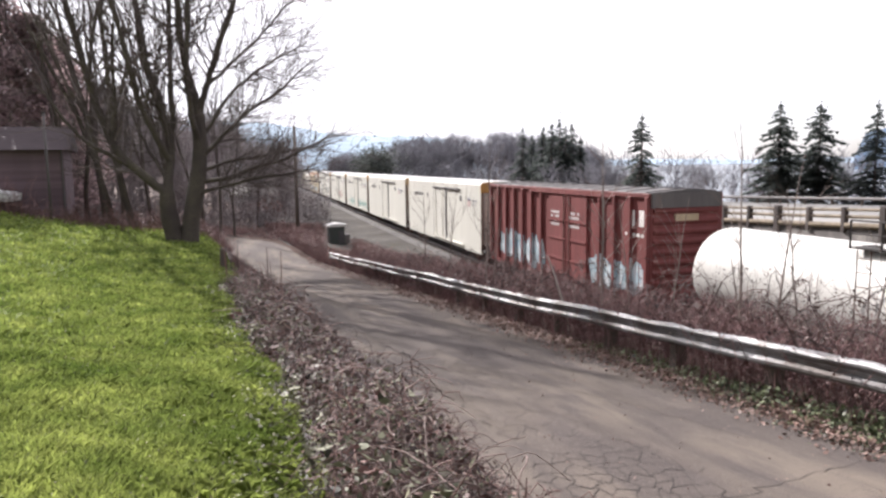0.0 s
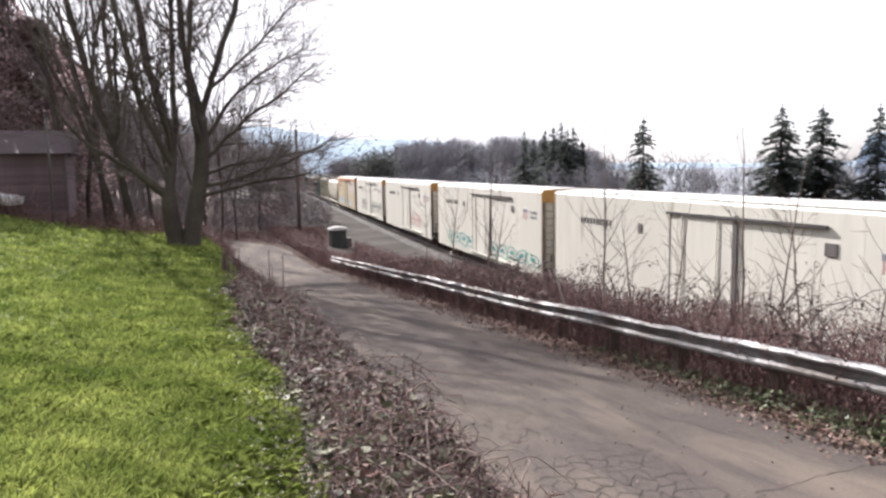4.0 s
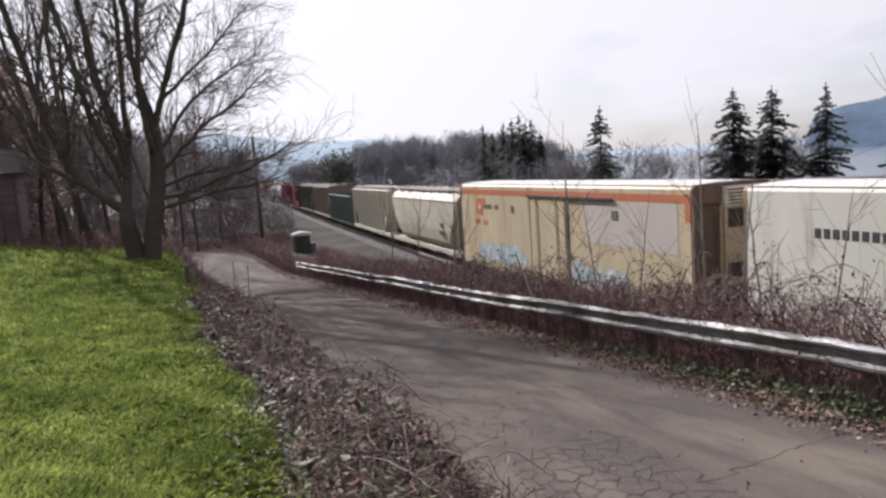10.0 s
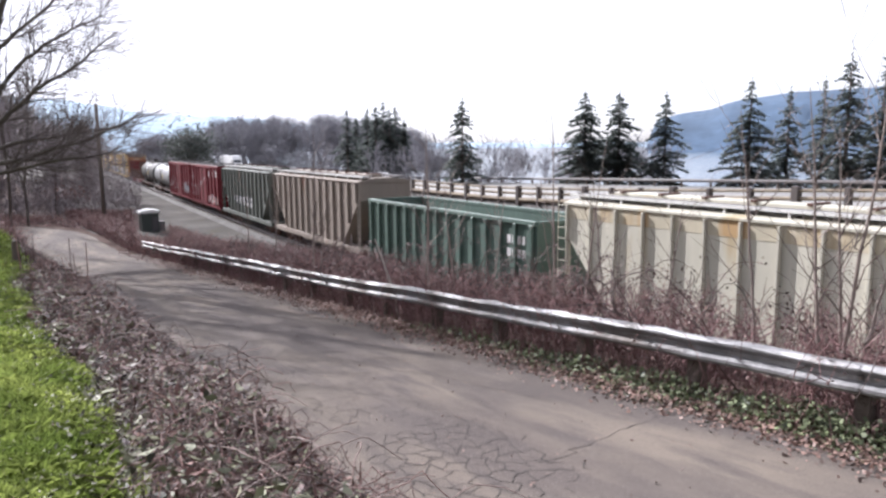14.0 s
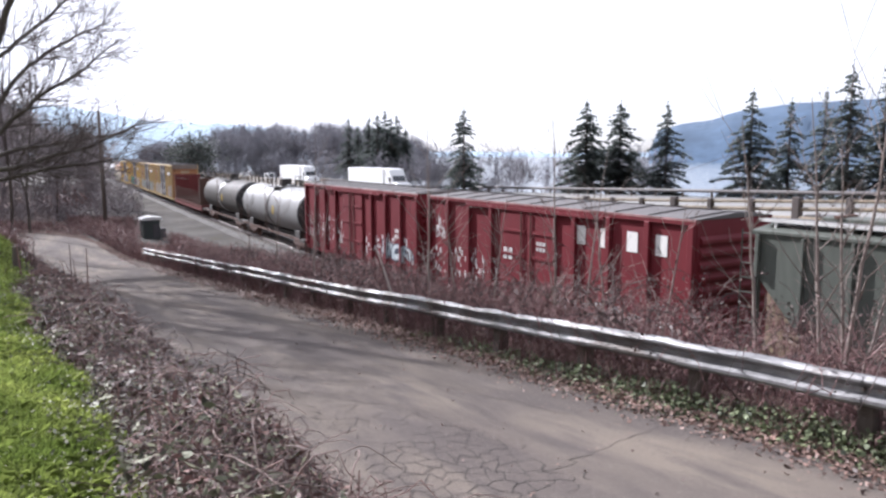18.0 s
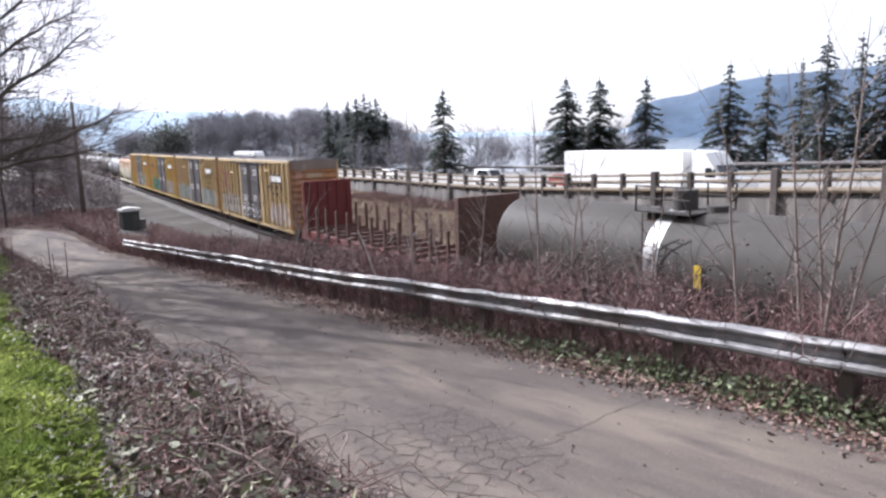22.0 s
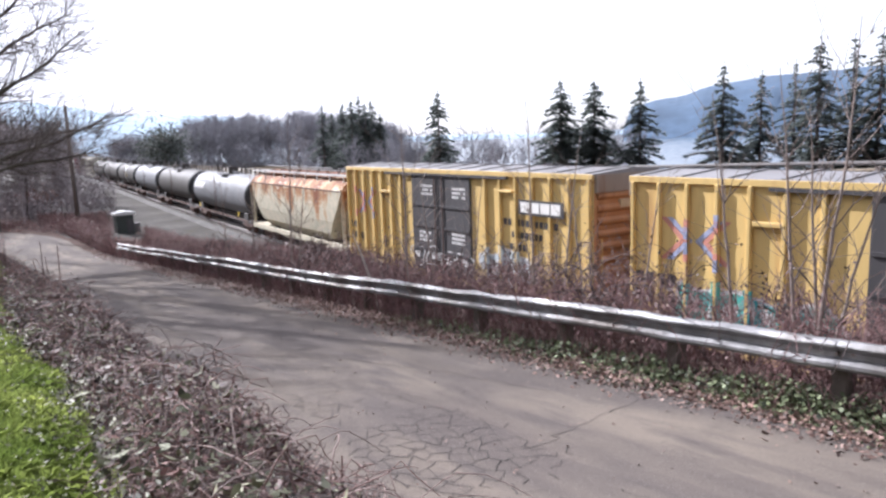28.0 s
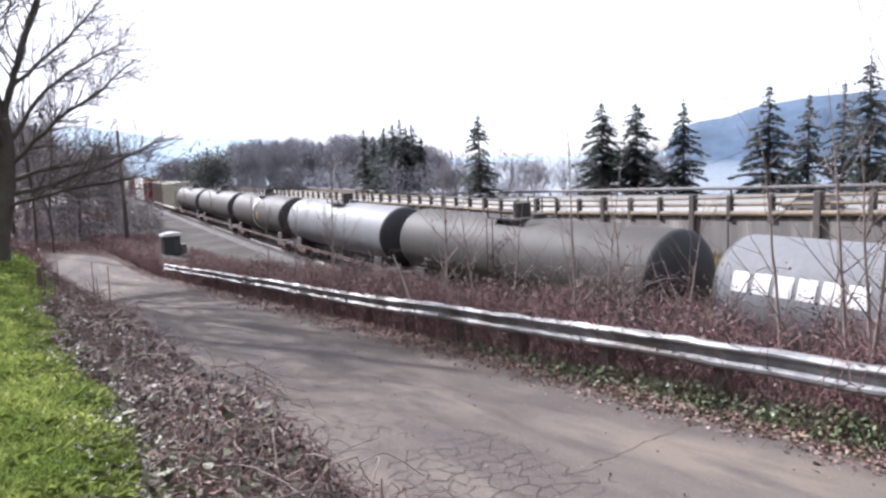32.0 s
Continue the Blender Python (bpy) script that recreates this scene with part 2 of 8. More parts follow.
M["bulkhead"] = mat("bulkhead_red", (0.15, 0.036, 0.033), 0.65, vary=0.18, bump=0.1, streak=True, rust=0.3, rust_rgb=(0.08, 0.03, 0.025), spec=0.25)
M["yellow"] = mat("boxcar_faded_yellow", (0.54, 0.405, 0.215), 0.6, vary=0.12, bump=0.08, streak=True, rust=0.25, rust_rgb=(0.46, 0.27, 0.12), spec=0.25)
M["vivid_yellow"] = mat("boxcar_yellow", (0.61, 0.43, 0.165), 0.6, vary=0.12, bump=0.08, streak=True, rust=0.25, rust_rgb=(0.44, 0.26, 0.10), spec=0.25)
M["pale_roof"] = mat("pale_galvanised_roof", (0.21, 0.20, 0.20), 0.6, 0.1, vary=0.25, big=0.8, bump=0.1, streak=True, rust=0.3, rust_rgb=(0.15, 0.12, 0.11))
M["doorgrey"] = mat("door_dark_grey", (0.06, 0.056, 0.058), 0.6, vary=0.3, bump=0.08, streak=True)
M["hopperwhite"] = mat("hopper_white", (0.475, 0.45, 0.37), 0.6, vary=0.16, bump=0.08, streak=True, rust=0.38, rust_rgb=(0.38, 0.31, 0.20), spec=0.25)
M["hoppertan"] = mat("hopper_tan", (0.23, 0.19, 0.155), 0.65, vary=0.15, bump=0.1, streak=True, rust=0.3)
M["hoppergreen"] = mat("hopper_green", (0.088, 0.096, 0.08), 0.65, vary=0.15, bump=0.1, streak=True, rust=0.2)
M["green"] = mat("gondola_green", (0.085, 0.128, 0.104), 0.55, vary=0.2, bump=0.08, streak=True, rust=0.15)
M["tankwhite"] = mat("tank_white", (0.60, 0.585, 0.54), 0.45, vary=0.08, bump=0.05, streak=True, rust=0.2, rust_rgb=(0.40, 0.35, 0.29), spec=0.3)
M["tankgrey"] = mat("tank_grey", (0.18, 0.182, 0.187), 0.6, vary=0.1, bump=0.05, streak=True, spec=0.15)
M["tankdark"] = mat("tank_dark", (0.07, 0.064, 0.058), 0.65, vary=0.15, bump=0.05, streak=True, rust=0.15, spec=0.15)
M["black"] = mat("tank_black", (0.035, 0.034, 0.034), 0.6, vary=0.2, bump=0.05)
M["lettering"] = mat("white_lettering", (0.78, 0.76, 0.72), 0.6, vary=0.1, bump=0)
M["darklettering"] = mat("dark_lettering", (0.06, 0.055, 0.055), 0.6, vary=0.1, bump=0)
M["roofgalv"] = mat("galvanised_roof", (0.125, 0.114, 0.11), 0.65, 0.1, vary=0.25, big=0.8, bump=0.1, streak=True, rust=0.3, rust_rgb=(0.15, 0.11, 0.09))
M["gr_blue"] = mat("spray_blue", (0.22, 0.42, 0.52), 0.6, vary=0.4, grain=3, big=1.5, bump=0, alt=(0.6, 0.66, 0.66))
M["gr_white"] = mat("spray_white", (0.66, 0.64, 0.62), 0.6, vary=0.3, grain=3, big=1.5, bump=0)
M["gr_red"] = mat("spray_red", (0.5, 0.13, 0.11), 0.6, vary=0.4, grain=3, big=1.5, bump=0)
M["gr_teal"] = mat("spray_teal", (0.05, 0.33, 0.40), 0.6, vary=0.4, grain=3, big=1.5, bump=0, alt=(0.10, 0.45, 0.28))
M["gr_dark"] = mat("spray_dark", (0.05, 0.06, 0.09), 0.6, vary=0.4, grain=3, big=1.5, bump=0)
M["glass"] = mat("window_glass", (0.02, 0.025, 0.03), 0.08, vary=0.1, bump=0, spec=0.8)
M["plaster"] = mat("vehicle_white", (0.74, 0.74, 0.73), 0.35, vary=0.05, bump=0)
M["vehred"] = mat("vehicle_red", (0.28, 0.05, 0.045), 0.3, vary=0.05, bump=0)
M["tyre"] = mat("tyre", (0.02, 0.02, 0.02), 0.9, vary=0.2, bump=0.2)
M["siding"] = mat("dark_siding", (0.165, 0.115, 0.13), 0.85, vary=0.2, bump=0.3, per_object=0.2)
M["rooffelt"] = mat("dark_roof", (0.075, 0.055, 0.06), 0.9, vary=0.2, bump=0.4)
M["cabgreen"] = mat("cabinet_dark_green", (0.04, 0.05, 0.045), 0.5, vary=0.2, bump=0.1)
M["tan_end"] = mat("tan_end_paint", (0.46, 0.36, 0.23), 0.55, vary=0.15, bump=0.05, streak=True, rust=0.2)
M["fadedred"] = mat("faded_red_mark", (0.50, 0.27, 0.24), 0.6, vary=0.2, bump=0)
M["fadedblue"] = mat("faded_blue_mark", (0.24, 0.25, 0.30), 0.6, vary=0.2, bump=0)
M["emblemred"] = mat("emblem_orange_red", (0.55, 0.24, 0.18), 0.6, vary=0.15, bump=0)
M["emblemblue"] = mat("emblem_blue", (0.33, 0.36, 0.50), 0.6, vary=0.15, bump=0)
M["graffiti_line"] = mat("spray_grey_green", (0.22, 0.245, 0.22), 0.6, vary=0.4, grain=3, big=1.5, bump=0)
M["gr_pale"] = mat("spray_pale_blue", (0.42, 0.52, 0.56), 0.6, vary=0.35, grain=3, big=1.5, bump=0, alt=(0.62, 0.64, 0.64))
# Ends of the yellow boxcars: their shade and rust are both in this brown.
M["tbox_end_shade"] = mat("shaded_rusty_end", (0.42, 0.21, 0.095), 0.7, vary=0.2, bump=0.1, streak=True, rust=0.35, rust_rgb=(0.14, 0.06, 0.03))
M["rustedge"] = mat("rust_run_paint", (0.47, 0.42, 0.31), 0.7, vary=0.2, bump=0.1, streak=True, rust=0.6, rust_rgb=(0.38, 0.25, 0.12))
# Dark surface of the added, unseen hillside behind the eye.
M["sky_block"] = mat("sky_block_dark", (0.06, 0.054, 0.04), 0.95, vary=0.35, grain=0.6, big=0.08, bump=0.5)
M["strap"] = mat("bright_steel_strap", (0.50, 0.50, 0.49), 0.4, 0.5, vary=0.3, grain=4, bump=0.1, streak=True)
M["tankpale"] = mat("tank_pale_grey", (0.235, 0.234, 0.23), 0.55, vary=0.12, bump=0.05, streak=True, rust=0.25, rust_rgb=(0.19, 0.155, 0.125), spec=0.2)
M["placard"] = mat("yellow_placard", (0.6, 0.42, 0.04), 0.6, vary=0.15, bump=0)
# Air haze over both ridges is put into these blue and pale tones.
M["haze_hill"] = mat("haze_blue_hill", (0.075, 0.115, 0.175), 1.0, vary=0.3, grain=0.05, big=0.01, bump=0)
M["hazed_hill"] = mat("haze_pale_hill", (0.33, 0.42, 0.50), 1.0, vary=0.1, grain=0.02, big=0.003, bump=0)
M["bramble_dry"] = mat("dead_bramble_leaf", (0.056, 0.030, 0.027), 0.6, vary=0.3, bump=0, per_island=0.9, alt=(0.11, 0.06, 0.05), spec=0.2)
M["sapbark"] = mat("sapling_bark", (0.235, 0.188, 0.165), 0.85, vary=0.25, bump=0.2, per_island=0.3)
M["deadwood"] = mat("bleached_deadwood", (0.42, 0.37, 0.33), 0.85, vary=0.2, bump=0.3)
# Pale leaves, with the glints of shiny leaves put into the same tone.
M["pale_glint_leaf"] = mat("pale_leaf_and_glint", (0.20, 0.175, 0.15), 0.6, vary=0.2, bump=0, per_island=0.6, spec=0.2)
M["redbush"] = mat("red_brown_leaf", (0.16, 0.075, 0.06), 0.8, vary=0.3, bump=0, per_island=0.5)
M["purple_leaf"] = mat("dark_purple_brown_leaf", (0.35, 0.26, 0.26), 0.85, vary=0.3, bump=0, per_island=0.6, translucent=0.65)


def asphalt_material():
    """Old bleached asphalt: worn wheel paths and stains drawn out along the lane, and fine aggregate."""
    m = bpy.data.materials.new("old_asphalt")
    m.use_nodes = True
    n, l = m.node_tree.nodes, m.node_tree.links
    b = n["Principled BSDF"]
    b.inputs["Roughness"].default_value, b.inputs["Specular IOR Level"].default_value = 0.93, 0.12
    co = n.new("ShaderNodeTexCoord")
    turn = n.new("ShaderNodeMapping")
    turn.inputs["Rotation"].default_value = (0, 0, -math.atan2(0.9425, -0.3342))
    l.new(co.outputs["Object"], turn.inputs["Vector"])

    def noise_of(stretch, scale, detail):
        mp = n.new("ShaderNodeMapping")
        mp.inputs["Scale"].default_value = stretch
        l.new(turn.outputs["Vector"], mp.inputs["Vector"])
        t = n.new("ShaderNodeTexNoise")
        t.inputs["Scale"].default_value, t.inputs["Detail"].default_value = scale, detail
        l.new(mp.outputs["Vector"], t.inputs["Vector"])
        return t.outputs["Fac"]

    def blend(fac, lo, hi, a, c):
        r = n.new("ShaderNodeMapRange")
        r.inputs[1].default_value, r.inputs[2].default_value = lo, hi
        l.new(fac, r.inputs[0])
        x = n.new("ShaderNodeMix")
        x.data_type = "RGBA"
        l.new(r.outputs[0], x.inputs[0])
        for sock, val in ((6, a), (7, c)):
            if hasattr(val, "is_linked"):
                l.new(val, x.inputs[sock])
            else:
                x.inputs[sock].default_value = (*val, 1)
        return x.outputs[2]
    col = blend(noise_of((0.22, 1.0, 1), 0.9, 4), 0.36, 0.64, (0.094, 0.079, 0.072), (0.168, 0.139, 0.114))
    col = blend(noise_of((0.22, 1.0, 1), 3.4, 7), 0.46, 0.68, col, (0.090, 0.076, 0.070))
    col = blend(noise_of((1, 1, 1), 0.55, 5), 0.56, 0.72, col, (0.082, 0.069, 0.064))
    speck = noise_of((1, 1, 1), 85, 3)
    col = blend(speck, 0.60, 0.72, col, (0.215, 0.19, 0.165))
    col = blend(speck, 0.40, 0.30, col, (0.062, 0.054, 0.05))
    l.new(col, b.inputs["Base Color"])
    bn = n.new("ShaderNodeBump")
    bn.inputs["Strength"].default_value, bn.inputs["Distance"].default_value = 0.6, 0.015
    l.new(noise_of((1, 1, 1), 70, 5), bn.inputs["Height"])
    l.new(bn.outputs["Normal"], b.inputs["Normal"])
    return m


def rust_run_material():
    """Pale paint rusted through from the roof edge down: a solid band above, runs and patches below."""
    m = bpy.data.materials.new("rusted_pale_paint")
    m.use_nodes = True
    n, l = m.node_tree.nodes, m.node_tree.links
    b = n["Principled BSDF"]
    b.inputs["Roughness"].default_value, b.inputs["Specular IOR Level"].default_value = 0.75, 0.15
    co = n.new("ShaderNodeTexCoord")
    sep = n.new("ShaderNodeSeparateXYZ")
    l.new(co.outputs["Object"], sep.inputs[0])

    def noise_of(scale3, scale, detail):
        mp = n.new("ShaderNodeMapping")
        mp.inputs["Scale"].default_value = scale3
        l.new(co.outputs["Object"], mp.inputs["Vector"])
        t = n.new("ShaderNodeTexNoise")
        t.inputs["Scale"].default_value, t.inputs["Detail"].default_value = scale, detail
        l.new(mp.outputs["Vector"], t.inputs["Vector"])
        return t.outputs["Fac"]

    def ramp(val, a, c):
        r = n.new("ShaderNodeMapRange")
        r.inputs[1].default_value, r.inputs[2].default_value = a, c
        l.new(val, r.inputs[0])
        return r.outputs[0]

    def add(a, c):
        x = n.new("ShaderNodeMath")
        l.new(a, x.inputs[0])
        l.new(c, x.inputs[1])
        return x.outputs[0]

    def blend(fac, a, c):
        x = n.new("ShaderNodeMix")
        x.data_type = "RGBA"
        l.new(fac, x.inputs[0])
        for sock, val in ((6, a), (7, c)):
            if hasattr(val, "is_linked"):
                l.new(val, x.inputs[sock])
            else:
                x.inputs[sock].default_value = (*val, 1)
        return x.outputs[2]
    height = ramp(sep.outputs["Z"], 1.1, 5.5)
    runs, patches = noise_of((1.0, 1, 0.22), 1.5, 6), noise_of((1, 1, 0.7), 0.9, 5)
    amount = add(height, add(runs, patches))
    col = blend(ramp(noise_of((1, 1, 1), 3.0, 5), 0.35, 0.7), (0.42, 0.40, 0.31), (0.54, 0.48, 0.36))
    col = blend(ramp(amount, 1.37, 1.56), col, (0.39, 0.225, 0.115))
    col = blend(ramp(amount, 1.52, 1.74), col, (0.215, 0.09, 0.05))
    scuff = noise_of((0.5, 1, 2.5), 2.4, 6)
    col = blend(ramp(scuff, 0.60, 0.68), col, (0.56, 0.48, 0.37))
    l.new(col, b.inputs["Base Color"])
    return m


M["rustwhite"] = rust_run_material()
M["asphalt"] = asphalt_material()
mw = bpy.data.materials.new("river_water")
mw.use_nodes = True
_b = mw.node_tree.nodes["Principled BSDF"]
_b.inputs["Base Color"].default_value, _b.inputs["Roughness"].default_value = (0.10, 0.14, 0.18, 1), 0.18
_n = mw.node_tree.nodes.new("ShaderNodeTexNoise")
_n.inputs["Scale"].default_value, _n.inputs["Detail"].default_value = 0.4, 4
_c = mw.node_tree.nodes.new("ShaderNodeTexCoord")
_u = mw.node_tree.nodes.new("ShaderNodeBump")
_u.inputs["Strength"].default_value, _u.inputs["Distance"].default_value = 0.5, 0.3
mw.node_tree.links.new(_c.outputs["Object"], _n.inputs["Vector"])
mw.node_tree.links.new(_n.outputs["Fac"], _u.inputs["Height"])
mw.node_tree.links.new(_u.outputs["Normal"], _b.inputs["Normal"])
M["water"] = mw


# ---------------------------------------------------------------- mesh tools
def np_mesh(name, verts, faces, materials, smooth=False, slots=None):
    """One mesh from an array of corners and arrays of faces (triangles or quads)."""
    me = bpy.data.meshes.new(name)
    faces = [np.asarray(f, dtype=np.int64) for f in (faces if isinstance(faces, list) else [faces]) if len(f)]
    flat = np.concatenate([f.ravel() for f in faces])
    totals = np.concatenate([np.full(len(f), f.shape[1]) for f in faces])
    me.vertices.add(len(verts))
    me.vertices.foreach_set("co", np.asarray(verts, dtype=np.float32).ravel())
    me.loops.add(len(flat))
    me.loops.foreach_set("vertex_index", flat.astype(np.int32))
    me.polygons.add(len(totals))
    me.polygons.foreach_set("loop_start", np.concatenate([[0], np.cumsum(totals)[:-1]]).astype(np.int32))
    for m in materials if isinstance(materials, (list, tuple)) else [materials]:
        me.materials.append(m)
    if slots is not None:
        me.polygons.foreach_set("material_index", np.asarray(slots, dtype=np.int32))
    if smooth:
        me.polygons.foreach_set("use_smooth", np.ones(len(totals), dtype=bool))
    me.update(calc_edges=True)
    return me


class Geo:
    """Gathers boxes, rods and prisms of one part."""

    def __init__(self):
        self.v, self.f = [], []

    def add(self, verts, faces):
        k = len(self.v)
        self.v += [tuple(p) for p in verts]
        self.f += [tuple(i + k for i in f) for f in faces]
        return self

    def box(self, x0, x1, y0, y1, z0, z1):
        return self.add([(x, y, z) for z in (z0, z1) for y in (y0, y1) for x in (x0, x1)],
                        [(0, 2, 3, 1), (4, 5, 7, 6), (0, 1, 5, 4), (2, 6, 7, 3), (0, 4, 6, 2), (1, 3, 7, 5)])

    def prism_x(self, profile, x0, x1):
        """A profile of (y, z), anticlockwise seen from +x, drawn out along x."""
        n = len(profile)
        return self.add([(x, y, z) for x in (x0, x1) for y, z in profile],
                        [tuple(range(n))[::-1], tuple(range(n, 2 * n))] + [(i, (i + 1) % n, n + (i + 1) % n, n + i) for i in range(n)])

    def prism_y(self, profile, y0, y1):
        """A profile of (x, z), drawn out along y."""
        n = len(profile)
        return self.add([(x, y, z) for y in (y0, y1) for x, z in profile],
                        [tuple(range(n)), tuple(range(n, 2 * n))[::-1]] + [(i, n + i, n + (i + 1) % n, (i + 1) % n) for i in range(n)])

    def rod(self, a, b, r, n=6, r2=None):
        a, b = Vector(a), Vector(b)
        q = (b - a).to_track_quat("Z", "Y")
        ring = [Vector((math.cos(2 * math.pi * i / n), math.sin(2 * math.pi * i / n), 0)) for i in range(n)]
        return self.add([a + q @ (p * r) for p in ring] + [b + q @ (p * (r if r2 is None else r2)) for p in ring],
                        [tuple(range(n))[::-1], tuple(range(n, 2 * n))] + [(i, (i + 1) % n, n + (i + 1) % n, n + i) for i in range(n)])

    def mesh(self, name, material, bevel=0.0, smooth=False):
        me = bpy.data.meshes.new(name)
        me.from_pydata(self.v, [], self.f)
        bm = bmesh.new()
        bm.from_mesh(me)
        bmesh.ops.recalc_face_normals(bm, faces=bm.faces)
        if bevel:
            bmesh.ops.bevel(bm, geom=bm.edges[:], offset=bevel, segments=1, affect="EDGES", profile=0.5)
        for f in bm.faces:
            f.smooth = smooth
        bm.to_mesh(me)
        bm.free()
        me.materials.append(material)
        return me


def part(name, geo, material, parent, label="", bevel=0.0, smooth=False, at=None):
    me = geo if isinstance(geo, bpy.types.Mesh) else geo.mesh(name, material, bevel, smooth)
    ob = new(name, me)
    ob.parent = parent
    if at is not None:
        ob.matrix_basis = at
    if label:
        tagged(ob, label)
    return ob


def thing(name, label, category, group="", kind="", data=None):
    return tagged(new(name, data), label, category, group, kind)


def tubes(paths, radii, sides=4):
    """Joined tapering tubes along polylines: arrays (m, k, 3) and (m, k)."""
    paths, radii = np.asarray(paths, float), np.asarray(radii, float)
    m, k, _ = paths.shape
    tan = np.gradient(paths, axis=1)
    tan /= np.linalg.norm(tan, axis=2, keepdims=True) + 1e-9
    ref = np.where(np.abs(tan[..., 2:3]) > 0.9, np.array([1.0, 0, 0]), np.array([0, 0, 1.0]))
    a = np.cross(tan, ref)
    a /= np.linalg.norm(a, axis=2, keepdims=True) + 1e-9
    b = np.cross(tan, a)
    ang = np.arange(sides) * 2 * np.pi / sides
    ring = a[:, :, None, :] * np.cos(ang)[None, None, :, None] + b[:, :, None, :] * np.sin(ang)[None, None, :, None]
    v = (paths[:, :, None, :] + ring * radii[:, :, None, None]).reshape(-1, 3)
    base = (np.arange(m) * k * sides)[:, None, None] + (np.arange(k - 1) * sides)[None, :, None]
    i = np.arange(sides)[None, None, :]
    j = (np.arange(sides) + 1) % sides
    j = j[None, None, :]
    f = np.stack([base + i, base + j, base + sides + j, base + sides + i], -1).reshape(-1, 4)
    return v, f


def leaves(points, rng, size, flat=0.5, ratio=0.55):
    """Joined four-cornered leaves, folded a little, at the points."""
    n = len(points)
    d = rng.normal(size=(n, 3))
    d[:, 2] *= flat
    d /= np.linalg.norm(d, axis=1, keepdims=True)
    e = np.cross(d, rng.normal(size=(n, 3)) + np.array([0, 0, 1.5]))
    e /= np.linalg.norm(e, axis=1, keepdims=True) + 1e-9
    s = (size * rng.uniform(0.6, 1.3, n))[:, None]
    up = np.cross(d, e) * s * 0.12
    v = np.stack([points - d * s * 0.5, points + e * s * ratio * 0.5 + up, points + d * s * 0.5, points - e * s * ratio * 0.5 + up], 1).reshape(-1, 3)
    return v, np.arange(4 * n).reshape(n, 4)


def stuff(name, chunks, label, category, materials):
    """One object of many small pieces: chunks of (verts, faces, slot)."""
    vs, fs, sl, k = [], [], [], 0
    for v, f, slot in chunks:
        vs.append(v)
        fs.append(f + k)
        sl.append(np.full(len(f), slot))
        k += len(v)
    return thing(name, label, category, kind="stuff", data=np_mesh(name, np.concatenate(vs), fs, materials, slots=np.concatenate(sl)))


# ---------------------------------------------------------------- the plan
# eye of the camera at the origin; the lane runs along U, V points from the guardrail to the lawn
AX, AY = 5.449, 5.338
UX, UY = -0.3342, 0.9425
VX, VY = -0.9425, -0.3342
# the highway: N points across it away from the eye, W along it into the distance
NX, NY = 0.9659, 0.2588
WX, WY = -0.2588, 0.9659
RAIL_Z = -6.35


def sv(x, y):
    return (x - AX) * UX + (y - AY) * UY, (x - AX) * VX + (y - AY) * VY


def xy(s, v):
    return AX + s * UX + v * VX, AY + s * UY + v * VY


def smooth01(a, b, t):
    t = np.clip((t - a) / (b - a), 0, 1)
    return t * t * (3 - 2 * t)


def lane_z(s):
    s = np.maximum(s, -30)
    return np.where(s < 40, -2.84 - 0.0725 * s, np.maximum(-5.74 - 0.02 * (s - 40), -6.5))


def lawn_z(s, v):
    s = np.clip(s, -25, 70)
    d = np.clip(v - 6.92, -3, 14)
    return -1.65 - 0.0725 * (np.minimum(s, 15) + 3.2) - 0.03 * np.maximum(s - 15, 0) + 0.11 * d + 0.006 * d * np.abs(d)


def ground_z(x, y):
    x, y = np.asarray(x, float), np.asarray(y, float)
    s, v = sv(x, y)
    p = x * NX + y * NY
    road = lane_z(s) - 0.03
    left = road + (lawn_z(s, v) - road) * smooth01(4.2, 6.4, v)
    far = smooth01(38, 62, s)
    left = left * (1 - far) + (lane_z(s) + 0.4 * smooth01(4.5, 9, v)) * far
    left = left + smooth01(14, 60, v) * smooth01(45, 110, s) * 9
    low = -6.68 + 0.3 * smooth01(27, 34, p)
    bank = smooth01(-0.9, -5.8, v)
    right = road * (1 - bank) + low * bank
    z = np.where(v > 0.3, left, right)
    z = z - smooth01(62, 105, p) * 11
    return z


def track_x(y):
    """Centre line of the railway: nearly straight past the eye, a gentle bend further on, straight again far off."""
    y = np.asarray(y, float)
    u, w = y / 100, np.clip(y / 100, -0.3, 2.6)
    far = 18.044 * np.maximum(u - 2.6, 0) - 9.640 * np.minimum(u + 0.3, 0)
    return 18.02 - 36.344 * u + 12.725 * w ** 2 - 6.904 * w ** 3 + 1.307 * w ** 4 + far - 0.0002 * np.maximum(y - 300, 0) ** 2


TY = np.linspace(-520, 900, 7101)
TX = track_x(TY)
TS = np.concatenate([[0], np.cumsum(np.hypot(np.diff(TX), np.diff(TY)))])
TS -= np.interp(0, TY, TS)


def on_track(s):
    y = np.interp(s, TS, TY)
    return float(np.interp(s, TS, TX)), float(y)


def deck_z(q):
    """Level of the highway's near edge."""
    return float(np.interp(q, [-300, -20, 19.6, 28, 41, 52, 70, 120, 700], [-0.9, -1.6, -3.27, -3.72, -4.3, -4.72, -4.8, -5.3, -6.5]))


def lorry_lane_z(q):
    return float(np.interp(q, [-100, 20, 120, 700], [-5.2, -5.62, -6.15, -7.2]))


def far_edge_z(q):
    return float(np.interp(q, [-100, 31, 116, 700], [-3.0, -3.8, -6.4, -7.4]))


